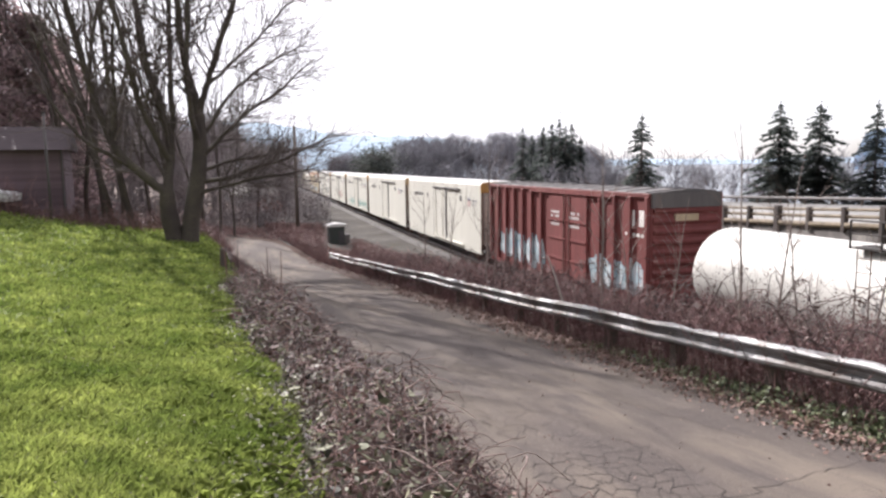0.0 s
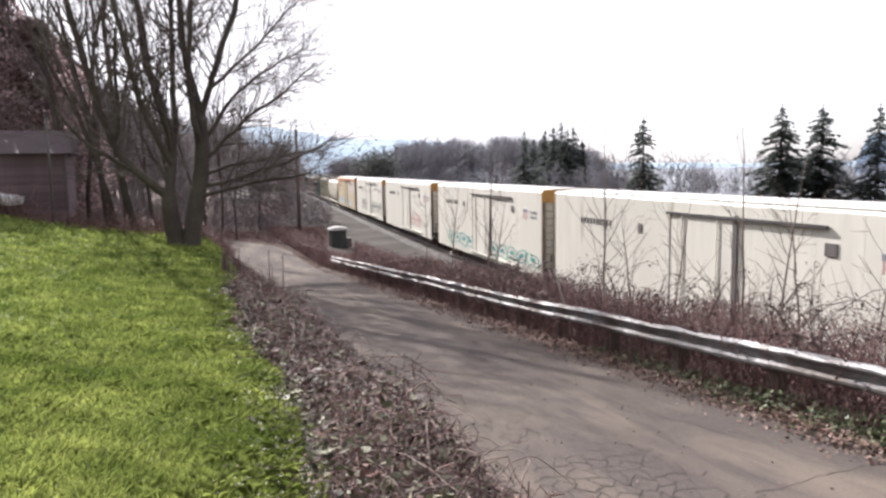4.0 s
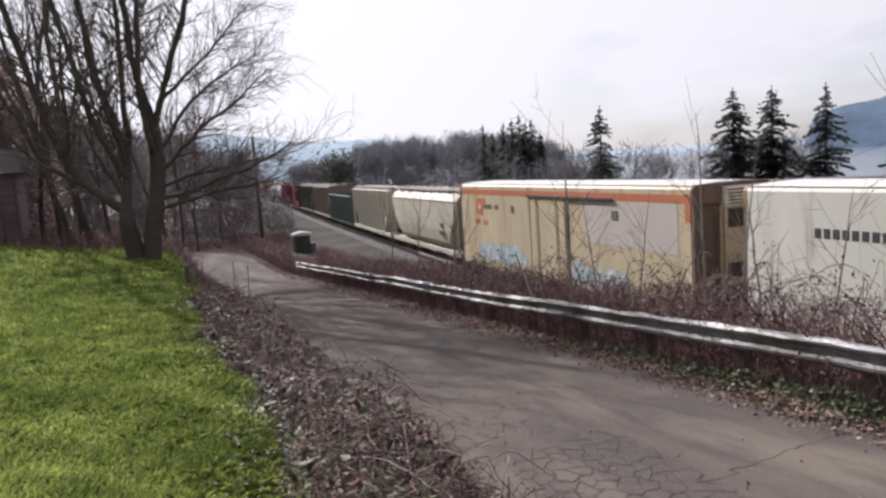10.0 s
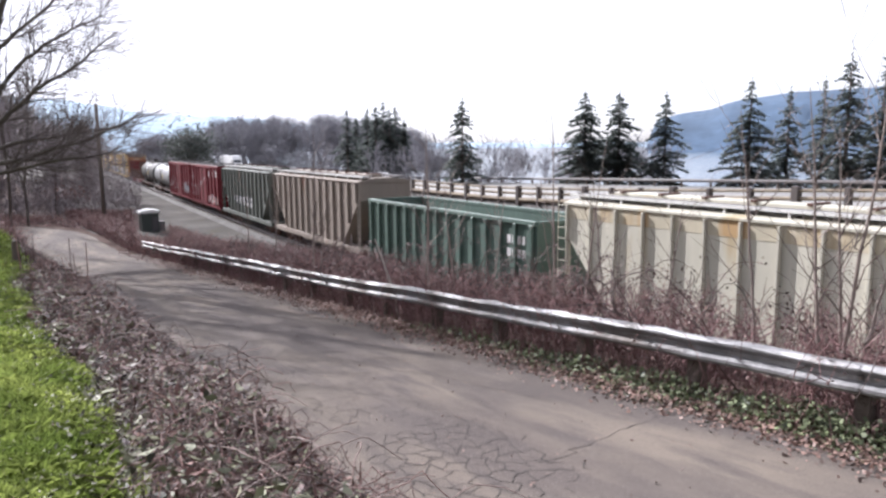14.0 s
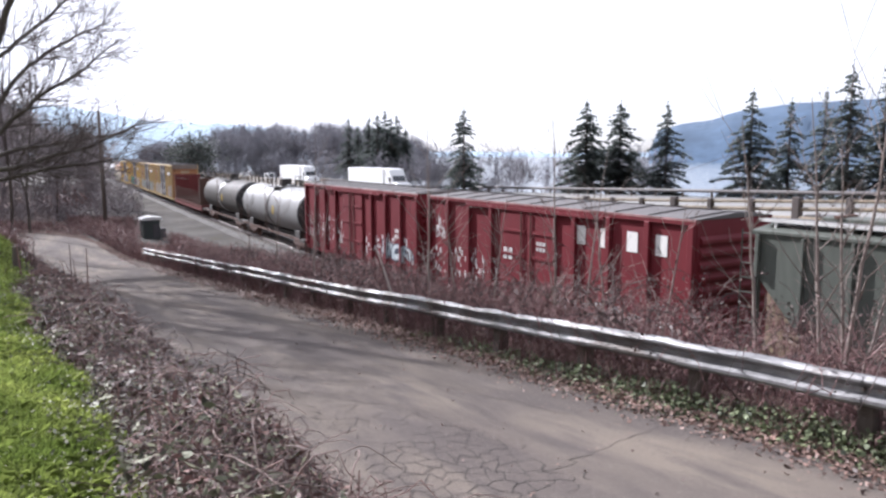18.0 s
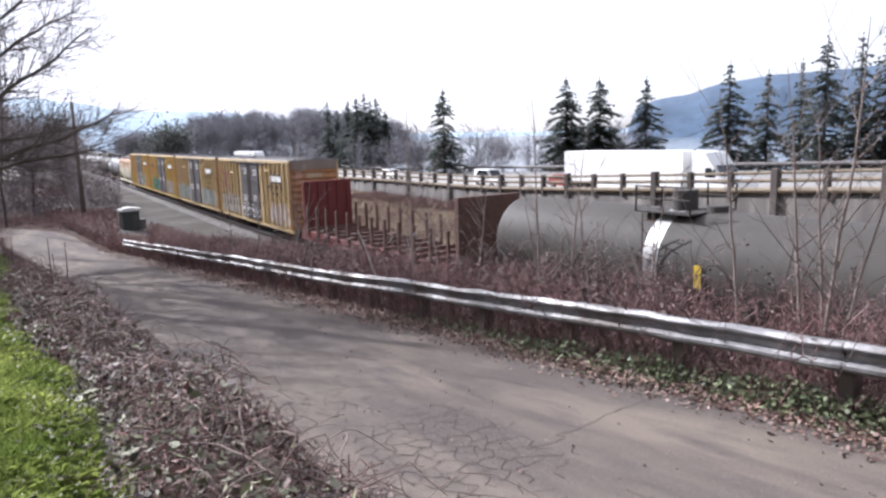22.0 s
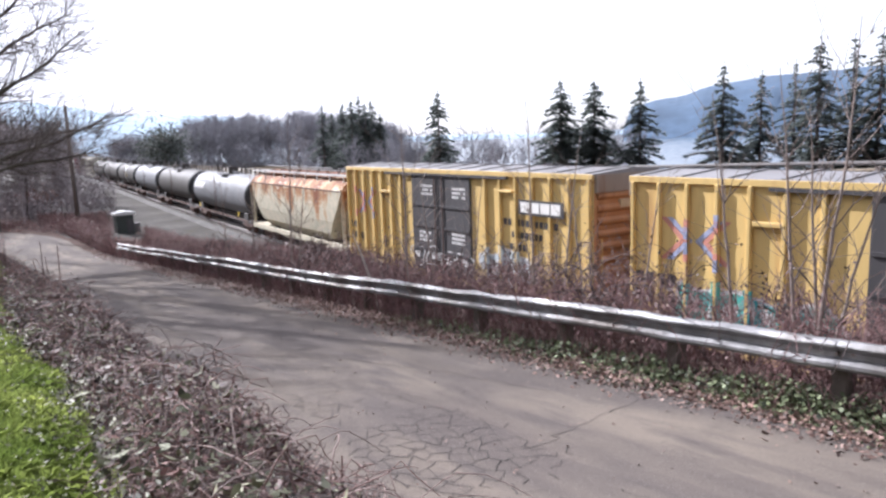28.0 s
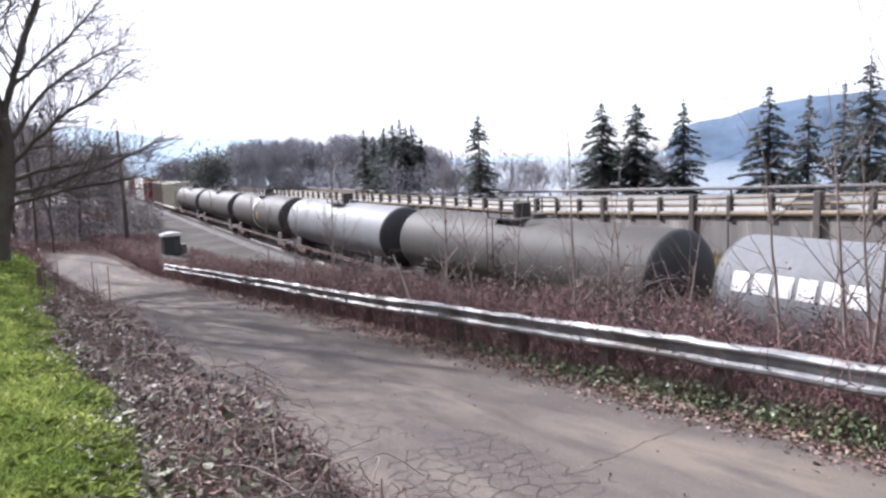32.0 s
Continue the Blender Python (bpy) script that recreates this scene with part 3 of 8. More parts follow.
# ---------------------------------------------------------------- ground, lane, river, hills
def build_ground():
    def axis(fine0, fine1, step, reach):
        a = list(np.arange(fine0, fine1, step))
        d, p = step, fine1
        while p < reach:
            a.append(p)
            d *= 1.18
            p += d
        d, p = step, fine0 - step
        while p > -reach:
            a.insert(0, p)
            d *= 1.18
            p -= d
        return np.array(a)
    S, V = axis(-8, 70, 0.5, 4200), axis(-14, 22, 0.4, 4200)
    ss, vv = np.meshgrid(S, V, indexing="ij")
    x, y = xy(ss, vv)
    rng = np.random.default_rng(3)
    z = ground_z(x, y)
    near = np.exp(-np.hypot(x, y) / 60)
    rough = np.where((vv > 0.3) & (vv < 4.1), 0.0, np.where(vv > 6, 0.006, 0.05))
    z = z + rng.normal(size=z.shape) * rough * near
    a, b = len(S), len(V)
    idx = np.arange(a * b).reshape(a, b)
    f = np.stack([idx[:-1, :-1], idx[1:, :-1], idx[1:, 1:], idx[:-1, 1:]], -1).reshape(-1, 4)
    cs, cv = (ss[:-1, :-1] + ss[1:, 1:]) / 2, (vv[:-1, :-1] + vv[1:, 1:]) / 2
    cx, cy = xy(cs, cv)
    p = cx * NX + cy * NY
    slot = np.full(cs.shape, 4)
    slot[(cv > 6.3) & (cs < 46)] = 0
    slot[(cv <= 6.3) & (cv > -6.0) & (cs < 75)] = 1
    slot[(cv <= -6.0) & (cv > -30)] = 2
    slot[(cv <= 0) & (cv > -30) & (cs >= 52)] = 2
    tx = track_x(cy)
    slot[(cx > tx + 3.2) & (p < 64)] = 3
    slot[(p > 30.5) & (p < 36) & (cx > tx + 3.2) & (cx * WX + cy * WY < 40)] = 5
    slot[p >= 64] = 4
    ob = new("ground", np_mesh("ground", np.stack([x, y, z], -1).reshape(-1, 3), f,
                               [M["lawn"], M["litter"], M["gravel"], M["field"], M["woodfloor"], M["strip_grass"]], slots=slot.ravel(), smooth=True))
    tagged(ob, "sloping lawn, leaf-littered bank, gravel and rough grass", "ground", kind="structure")


def build_lane():
    """The narrow old asphalt lane with its cracks."""
    rng = np.random.default_rng(5)
    S = np.concatenate([np.arange(-22, 60, 0.35), np.arange(60, 100, 1.5)])
    T = np.linspace(0, 1, 13)
    edge_r = 0.42 + 0.10 * np.interp(S, np.arange(-22, 101, 1.5), rng.normal(size=82)) * 0.6
    edge_l = 4.42 + 0.12 * np.interp(S, np.arange(-22, 101, 1.5), rng.normal(size=82)) * 0.6
    bend = smooth01(50, 90, S) * 14
    v = edge_r[:, None] + (edge_l - edge_r)[:, None] * T[None, :] + bend[:, None]
    s = np.repeat(S[:, None], 13, 1)
    x, y = xy(s, v)
    z = lane_z(s) + 0.02 + 0.03 * np.sin(T * np.pi)[None, :] + 0.006 * np.sin(s * 1.3 + v)
    idx = np.arange(x.size).reshape(x.shape)
    f = np.stack([idx[:-1, :-1], idx[1:, :-1], idx[1:, 1:], idx[:-1, 1:]], -1).reshape(-1, 4)
    lane = new("road", np_mesh("road", np.stack([x, y, z], -1).reshape(-1, 3), f, M["asphalt"], smooth=True))
    tagged(lane, "narrow worn asphalt lane with alligator cracking", "road", kind="structure")
    # crack network: edges of a jittered cell pattern on two patches, and a few long cracks
    paths = []

    def top(s_, v_):
        px, py = xy(s_, v_)
        t_ = np.clip((v_ - 0.42) / 4.0, 0, 1)
        return np.stack([px, py, lane_z(s_) + 0.025 + 0.03 * np.sin(t_ * np.pi) + 0.006 * np.sin(s_ * 1.3 + v_)], -1)

    def patch(s0, s1, v0, v1, cell, keep, drawn=1.5):
        """Edges of an uneven honeycomb, thinning out from the middle."""
        s1 = s0 + (s1 - s0) / drawn
        ni, nj = int((s1 - s0) / (cell * 1.5)) + 1, int((v1 - v0) / (cell * 0.866)) + 1
        jit = {}

        def corner(px, py):
            key = (round(px * 50), round(py * 50))
            if key not in jit:
                jit[key] = np.array([px, py]) + rng.uniform(-0.5, 0.5, 2) * cell
            return jit[key]
        done = set()
        for i in range(ni):
            for j in range(nj):
                cx_, cy_ = s0 + 1.5 * cell * i, v0 + 0.866 * cell * (2 * (j // 1) + i % 2) / 1.0
                if cy_ > v1:
                    continue
                ring = [(cx_ + cell * math.cos(k * math.pi / 3), cy_ + cell * math.sin(k * math.pi / 3)) for k in range(6)]
                for k in range(6):
                    a_, b_ = corner(*ring[k]), corner(*ring[(k + 1) % 6])
                    e_ = tuple(sorted((tuple(np.round(a_, 3)), tuple(np.round(b_, 3)))))
                    if e_ in done or not (0.5 < a_[1] < 4.0 and 0.5 < b_[1] < 4.0):
                        continue
                    done.add(e_)
                    away = max(abs(a_[0] - (s0 + s1) / 2) / (s1 - s0), abs(a_[1] - (v0 + v1) / 2) / (v1 - v0)) * 2
                    if rng.random() < keep * (1.2 - away ** 2):
                        bend_ = np.array([a_, (a_ + b_) / 2 + rng.normal(size=2) * cell * 0.10, b_])
                        bend_[:, 0] = s0 + (bend_[:, 0] - s0) * drawn
                        paths.append(bend_)
    patch(0.9, 3.3, 2.5, 4.1, 0.115, 1.2, 1.2)
    patch(-1.8, 0.7, 2.6, 3.95, 0.13, 0.5, 1.25)
    patch(3.4, 5.6, 2.7, 3.95, 0.13, 0.55, 1.25)
    patch(5.2, 9.0, 2.2, 3.9, 0.16, 0.6)
    patch(10.0, 15.0, 2.4, 3.9, 0.26, 0.25)
    chunks = []
    for pth in paths:
        chunks.append(pth)
    def long_crack(a_, b_, n_):
        t_ = np.linspace(0, 1, n_)
        line = np.array(a_)[None] * (1 - t_[:, None]) + np.array(b_)[None] * t_[:, None] + rng.normal(size=(n_, 2)) * 0.05
        for i in range(n_ - 1):
            chunks.append(np.array([line[i], (line[i] + line[i + 1]) / 2, line[i + 1]]))
    long_crack((1.66, 0.66), (1.49, 2.71), 14)
    long_crack((2.6, 1.3), (7.5, 2.6), 18)
    long_crack((9, 1.0), (11, 3.4), 12)
    vs, fs, k = [], [], 0
    for c in chunks:
        w_ = rng.uniform(0.0025, 0.0062)
        d_ = c[-1] - c[0]
        nrm = np.array([-d_[1], d_[0]]) / (np.hypot(*d_) + 1e-9) * w_
        lft, rgt = c + nrm, c - nrm
        pts = np.concatenate([top(lft[:, 0], lft[:, 1]), top(rgt[:, 0], rgt[:, 1])])
        vs.append(pts)
        fs.append(np.array([[0, 1, 4, 3], [1, 2, 5, 4]]) + k)
        k += 6
    cr = part("cracks", np_mesh("cracks", np.concatenate(vs), fs, M["crack"]), None, lane)
    tagged(cr, "dark open cracks in the asphalt", kind="stuff")


def build_river_and_hills():
    g = np.array([[-5000, -3000], [6000, -3000], [6000, 5000], [-5000, 5000]], float)
    w = new("water", np_mesh("water", np.column_stack([g, np.full(4, -14.0)]), np.array([[0, 1, 2, 3]]), M["water"]))
    tagged(w, "wide pale river, calm, behind the highway", "river", kind="structure")

    def ridge(name, label, material, dist, az0, az1, profile, seed):
        rng = np.random.default_rng(seed)
        az = np.radians(np.linspace(az0, az1, 140))
        el = np.interp(np.degrees(az), [a for a, _ in profile], [e for _, e in profile])
        el = el + np.convolve(rng.normal(size=140), np.ones(5) / 5, "same") * 0.06 + rng.normal(size=140) * 0.02
        rows = []
        for fr, dd in ((-0.06, 0), (0.25, 0.05), (0.6, 0.11), (1.0, 0.2), (0.8, 0.35)):
            r = dist * (1 + dd)
            h = np.tan(np.radians(np.maximum(el, 0.0))) * dist * (1 + 0.2) * fr
            wob = np.convolve(rng.normal(size=140), np.ones(7) / 7, "same") * dist * 0.012
            rows.append(np.stack([np.sin(az) * (r + wob), np.cos(az) * (r + wob), np.where(fr < 0, -15.0, h)], -1))
        P = np.stack(rows, 0)
        idx = np.arange(P.shape[0] * 140).reshape(P.shape[0], 140)
        f = np.stack([idx[:-1, :-1], idx[:-1, 1:], idx[1:, 1:], idx[1:, :-1]], -1).reshape(-1, 4)
        ob = new(name, np_mesh(name, P.reshape(-1, 3), f, material, smooth=True))
        tagged(ob, label, "hill", kind="structure")
    # Unseen hillside, added to cut the sky light on sides that face the eye.
    rng = np.random.default_rng(6)
    az = np.radians(np.linspace(165, 300, 80))
    rise = np.interp(np.degrees(az), [165, 185, 280, 300], [0.25, 1, 1, 0.25])
    rows = []
    for r, h in ((44, -3.5), (52, 4), (62, 14), (76, 27), (95, 38), (140, 42)):
        rr = r * (1 + 0.05 * rng.normal(size=80))
        rows.append(np.stack([np.sin(az) * rr, np.cos(az) * rr, -6 + (h + 6) * rise * (1 + 0.06 * rng.normal(size=80))], -1))
    H = np.stack(rows, 0)
    idx = np.arange(H.shape[0] * 80).reshape(-1, 80)
    hs = new("backdrop_hillside", np_mesh("backdrop_hillside", H.reshape(-1, 3), np.stack([idx[:-1, :-1], idx[:-1, 1:], idx[1:, 1:], idx[1:, :-1]], -1).reshape(-1, 4), M["sky_block"], smooth=True))
    tagged(hs, "added dark hillside, unseen behind the eye, that blocks sky light", "hill", kind="structure")
    # Both ridges have their haze in the material colour.
    ridge("backdrop_bluff", "forested bluff across the river, haze blue put into its colour", M["haze_hill"], 1150, 30.0, 75,
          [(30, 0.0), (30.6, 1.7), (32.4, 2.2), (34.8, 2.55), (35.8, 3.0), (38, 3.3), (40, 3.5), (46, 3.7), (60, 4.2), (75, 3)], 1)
    ridge("backdrop_hills", "distant hills with pale haze put into their colour", M["hazed_hill"], 3000, -70, 32,
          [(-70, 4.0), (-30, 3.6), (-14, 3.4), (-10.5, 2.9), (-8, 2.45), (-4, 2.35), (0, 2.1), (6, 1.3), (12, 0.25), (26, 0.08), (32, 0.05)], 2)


# ---------------------------------------------------------------- guardrail
def rail_lift(s):
    """Sag and settlement of the rail along the lane."""
    return float(np.interp(s, [-27, 5, 8.5, 10.5, 13, 34], [0.03, 0.03, 0.0, -0.045, -0.02, -0.02])) + 0.012 * math.sin(s * 0.8)


def build_guardrail():
    """W-beam on wooden posts along the lane's outer edge."""
    rail = thing("guardrail", "galvanised W-beam guardrail on wooden posts beside the lane", "guardrail")
    prof = [(0.00, 0.155), (0.045, 0.147), (0.08, 0.115), (0.08, 0.095), (0.0, 0.03), (0.0, -0.02), (0.08, -0.07), (0.08, -0.105), (0.045, -0.14), (0.00, -0.155)]
    prof = prof + [(a - 0.006, b) for a, b in prof[::-1]]
    rng = np.random.default_rng(9)
    segs = [(s, s + 3.81) for s in np.arange(-26.67, 34.2, 3.81)]
    for i, (s0, s1) in enumerate(segs):
        s1 = min(s1 + 0.06, 34.4)
        lift = rail_lift((s0 + s1) / 2)
        n = len(prof)
        ends = []
        for k, s in enumerate(np.linspace(s0, s1, 11)):
            x, y = xy(s, 0.0)
            inner = 0 < k < 10
            zc = float(lane_z(np.array(s))) + 0.75 - 0.155 + rail_lift(s) + inner * rng.normal() * 0.0035
            dent = 0.012 * (i % 2) + inner * rng.normal() * 0.005
            for a, b in prof:
                ends.append((x + VX * (a + dent), y + VY * (a + dent), zc + b * (1 + inner * 0.05 * rng.normal() * (b > 0.1))))
        f = [(k * n + j, k * n + (j + 1) % n, (k + 1) * n + (j + 1) % n, (k + 1) * n + j) for k in range(10) for j in range(n)]
        g = Geo().add(ends, f)
        part("beam", g, M["galv"], rail)
        for s in (s0, (s0 + s1) / 2):
            x, y = xy(s, -0.13)
            z = float(lane_z(np.array(s)))
            me = Geo().box(-0.08, 0.08, -0.10, 0.10, -0.6, 0.70).mesh("post", M["post_wood"], 0.012)
            part("post", me, None, rail, at=pose(x, y, z, 0, 0, math.degrees(math.atan2(UY, UX))))
            x, y = xy(s, 0.035)
            part("bolt", Geo().rod((0, -0.06, 0), (0, 0.012, 0), 0.016, 6), M["steel"], rail, at=pose(x, y, z + 0.6 + lift, 0, 0, math.degrees(math.atan2(UY, UX))))


# ---------------------------------------------------------------- railway
def build_track():
    ys = np.arange(-60, 420, 2.0)
    xs = track_x(ys)
    d = np.stack([np.gradient(xs), np.gradient(ys)], -1)
    d /= np.linalg.norm(d, axis=1, keepdims=True)
    nrm = np.stack([-d[:, 1], d[:, 0]], -1)

    def sweep(name, prof, material):
        P = np.stack([np.stack([xs + nrm[:, 0] * a, ys + nrm[:, 1] * a, np.full(len(xs), b)], -1) for a, b in prof], 1)
        m, n = P.shape[:2]
        idx = np.arange(m * n).reshape(m, n)
        f = np.stack([idx[:-1], idx[1:], np.roll(idx, -1, 1)[1:], np.roll(idx, -1, 1)[:-1]], -1).reshape(-1, 4)
        return np_mesh(name, P.reshape(-1, 3), f, material)
    bed = new("ballast", sweep("ballast", [(-2.6, -6.9), (-1.6, -6.54), (1.6, -6.54), (2.6, -6.9)], M["ballast"]))
    tagged(bed, "grey crushed-stone ballast under the track", "ballast", kind="structure")
    tr = thing("railway_track", "single railway track with steel rails on wooden sleepers", "railway track")
    for off in (-0.7175, 0.7175):
        z = RAIL_Z
        prof = [(off - 0.07, z - 0.17), (off - 0.07, z - 0.15), (off - 0.012, z - 0.12), (off - 0.012, z - 0.04), (off - 0.036, z - 0.03), (off - 0.036, z),
                (off + 0.036, z), (off + 0.036, z - 0.03), (off + 0.012, z - 0.04), (off + 0.012, z - 0.12), (off + 0.07, z - 0.15), (off + 0.07, z - 0.17)]
        part("rail", sweep("rail", prof, M["steel"]), None, tr)
    me = Geo().box(-1.3, 1.3, -0.11, 0.11, -0.35, -0.17).mesh("sleeper", M["post_wood"], 0.01)
    for s in np.arange(10, 150, 0.55):
        x, y = on_track(s)
        x2, y2 = on_track(s + 1)
        part("sleeper", me, None, tr, at=pose(x, y, RAIL_Z, 0, 0, math.degrees(math.atan2(y2 - y, x2 - x)) + 90))


# ---------------------------------------------------------------- highway
def hw(p, q, z):
    return (p * NX + q * WX, p * NY + q * WY, z)


def build_highway():
    qs = np.concatenate([np.arange(-120, 130, 5.0), np.arange(130, 700, 20.0)])
    P0, P1 = 35.0, 59.0

    def strip(name, rows, material):
        P = np.array([[hw(p, q, deck_z(q) + dz - 0.06 * max(0.0, p - P0 - 2) * (p > P0)) for p, dz in rows] for q in qs])
        m, n = P.shape[:2]
        idx = np.arange(m * n).reshape(m, n)
        f = np.stack([idx[:-1], idx[1:], np.roll(idx, -1, 1)[1:], np.roll(idx, -1, 1)[:-1]], -1).reshape(-1, 4)
        return np_mesh(name, P.reshape(-1, 3), f, material)
    D = np.array([[hw(P0 + 0.25, q, deck_z(q) - 0.3), hw(40.5, q, lorry_lane_z(q)), hw(50.5, q, lorry_lane_z(q)), hw(P1, q, far_edge_z(q)), hw(P1, q, far_edge_z(q) - 3), hw(P0 + 0.25, q, deck_z(q) - 3)] for q in qs])
    idx = np.arange(len(qs) * 6).reshape(len(qs), 6)
    ring = np.stack([idx[:-1], idx[1:], np.roll(idx, -1, 1)[1:], np.roll(idx, -1, 1)[:-1]], -1).reshape(-1, 4)
    deck = new("highway", np_mesh("highway", D.reshape(-1, 3), ring, M["deck"]))
    tagged(deck, "pale concrete highway carriageway on a raised deck", "highway", kind="structure")
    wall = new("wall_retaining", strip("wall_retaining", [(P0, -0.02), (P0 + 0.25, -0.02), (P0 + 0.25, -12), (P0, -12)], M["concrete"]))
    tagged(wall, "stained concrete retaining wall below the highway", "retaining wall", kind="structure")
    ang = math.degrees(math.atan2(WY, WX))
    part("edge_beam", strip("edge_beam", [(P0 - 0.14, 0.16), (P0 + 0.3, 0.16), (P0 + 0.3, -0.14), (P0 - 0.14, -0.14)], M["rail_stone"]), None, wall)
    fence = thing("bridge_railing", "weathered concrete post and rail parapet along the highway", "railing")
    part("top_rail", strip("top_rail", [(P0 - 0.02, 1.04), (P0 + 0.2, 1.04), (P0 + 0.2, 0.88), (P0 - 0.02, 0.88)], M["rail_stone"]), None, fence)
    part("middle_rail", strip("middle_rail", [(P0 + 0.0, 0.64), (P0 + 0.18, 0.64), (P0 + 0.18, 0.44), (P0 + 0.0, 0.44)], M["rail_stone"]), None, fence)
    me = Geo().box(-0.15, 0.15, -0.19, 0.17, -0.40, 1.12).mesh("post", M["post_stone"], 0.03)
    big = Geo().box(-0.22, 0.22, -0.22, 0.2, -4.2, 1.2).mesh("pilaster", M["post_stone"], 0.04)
    for k in range(-24, 56):
        q = 16.9 + 2.86 * (k + 0.5)
        if k % 3 == 2:
            part("pilaster", big, None, fence, at=pose(*hw(P0 + 0.02, q, deck_z(q)), 0, 0, ang))
        else:
            part("post", me, None, fence, at=pose(*hw(P0 + 0.02, q, deck_z(q)), 0, 0, ang))
    far = thing("highway_guardrail", "steel guardrail on the far edge of the highway", "guardrail")
    B = np.array([[hw(P1 - 0.5 + a, q, far_edge_z(q) + b) for a, b in ((0, 0.78), (0.08, 0.78), (0.08, 0.44), (0, 0.44))] for q in qs])
    idx = np.arange(len(qs) * 4).reshape(len(qs), 4)
    ring = np.stack([idx[:-1], idx[1:], np.roll(idx, -1, 1)[1:], np.roll(idx, -1, 1)[:-1]], -1).reshape(-1, 4)
    part("beam", np_mesh("beam", B.reshape(-1, 3), ring, M["roofgalv"]), None, far)
    fp = Geo().box(-0.08, 0.08, -0.1, 0.1, -0.3, 0.7).mesh("post", M["post_wood"], 0.01)
    for q in np.arange(-30, 160, 3.8):
        z = far_edge_z(q)
        part("post", fp, None, far, at=pose(*hw(P1 - 0.3, q, z), 0, 0, ang))
    # joint lines and drain pipes on the wall
    for q in np.arange(-20, 120, 14.3):
        part("joint", Geo().box(-0.03, 0.03, -0.05, 0.02, -4.2, -0.2), M["truckframe"], wall, at=pose(*hw(P0, q + 7.0, deck_z(q + 7)), 0, 0, ang))


# ---------------------------------------------------------------- trees
def branch_tree(rng, height, girth, spread, levels=4, forks=(5, 6, 5, 4), trunk_part=0.3, lean=(0, 0), droop=0.0, up=0.35, stems=1, low=None):
    """Limbs of a bare tree, level by level: lists of (path, radii)."""
    out = [[] for _ in range(levels + 1)]

    def limb(start, direction, length, r0, level, steps):
        pts, d = [start], direction / np.linalg.norm(direction)
        for i in range(steps):
            d = d + rng.normal(size=3) * (0.10 + 0.05 * level)
            d[2] += up * 0.12 if level < 3 else (up * 0.03 - droop)
            d /= np.linalg.norm(d)
            pts.append(pts[-1] + d * length / steps)
        pts = np.array(pts)
        rad = np.linspace(r0, r0 * (0.45 if level == 0 else 0.25), steps + 1)
        out[level].append((pts, rad))
        if level < levels:
            k = forks[min(level, len(forks) - 1)]
            for i in range(k):
                t = rng.uniform(0.35 if level else (low if low is not None else 1 - 0.55 * (1 - trunk_part)), 1.0) if i else 1.0
                j = min(int(t * steps), steps - 1)
                at = pts[j] + (pts[j + 1] - pts[j]) * (t * steps - j)
                base = pts[j + 1] - pts[j]
                base /= np.linalg.norm(base)
                side = rng.normal(size=3)
                side -= base * (side @ base)
                side /= np.linalg.norm(side) + 1e-9
                ang = rng.uniform(0.35, 0.95) * (spread if level < 2 else 1.0) * (0.5 if i == 0 else 1)
                nd = base * math.cos(ang) + side * math.sin(ang)
                nd[2] += up * 0.5 if level < 2 else 0
                limb(at, nd, length * rng.uniform(0.5, 0.78), rad[j] * rng.uniform(0.45, 0.7) * (0.62 if level else 1.15), level + 1, steps if level < 2 else max(3, steps - 1))
    for k in range(stems):
        a = rng.uniform(0, 6.28)
        d0 = np.array([lean[0] + 0.18 * (stems > 1) * math.cos(a), lean[1] + 0.18 * (stems > 1) * math.sin(a), 1.0])
        limb(np.array([0.25 * girth * (stems > 1) * math.cos(a), 0.25 * girth * (stems > 1) * math.sin(a), -0.3]), d0, height * trunk_part, girth / 2 / math.sqrt(stems), 0, 5)
    return out


def tree_meshes(levels, split, thin=0.006):
    """Two meshes: the heavy wood and the fine twigs."""
    res = []
    for group in (levels[:split], levels[split:]):
        vs, fs, k = [], [], 0
        for li, lv in enumerate(group):
            by = {}
            for pts, rad in lv:
                by.setdefault(len(pts), []).append((pts, rad))
            for _, items in by.items():
                sides = 8 if (group is levels[:split] and li == 0) else (6 if group is levels[:split] else 3)
                v, f = tubes([a for a, _ in items], np.maximum([b for _, b in items], thin), sides)
                vs.append(v)
                fs.append(f + k)
                k += len(v)
        res.append((np.concatenate(vs), np.concatenate(fs)))
    return res


def bare_tree(name, label, x, y, seed, height, girth, bark, twig, z=None, group="", category="tree", thin=0.006, **kw):
    rng = np.random.default_rng(seed)
    lv = branch_tree(rng, height, girth, **kw)
    a, b = tree_meshes(lv, 1, thin)
    t = thing(name, label, category, group)
    t.matrix_world = pose(x, y, float(ground_z(x, y)) if z is None else z)
    part("trunk", np_mesh("trunk", a[0], a[1], bark, smooth=True), None, t)
    tagged(part("crown", np_mesh("crown", b[0], b[1], twig), None, t, "bare leafless limbs and twigs"), kind="stuff")
    return t


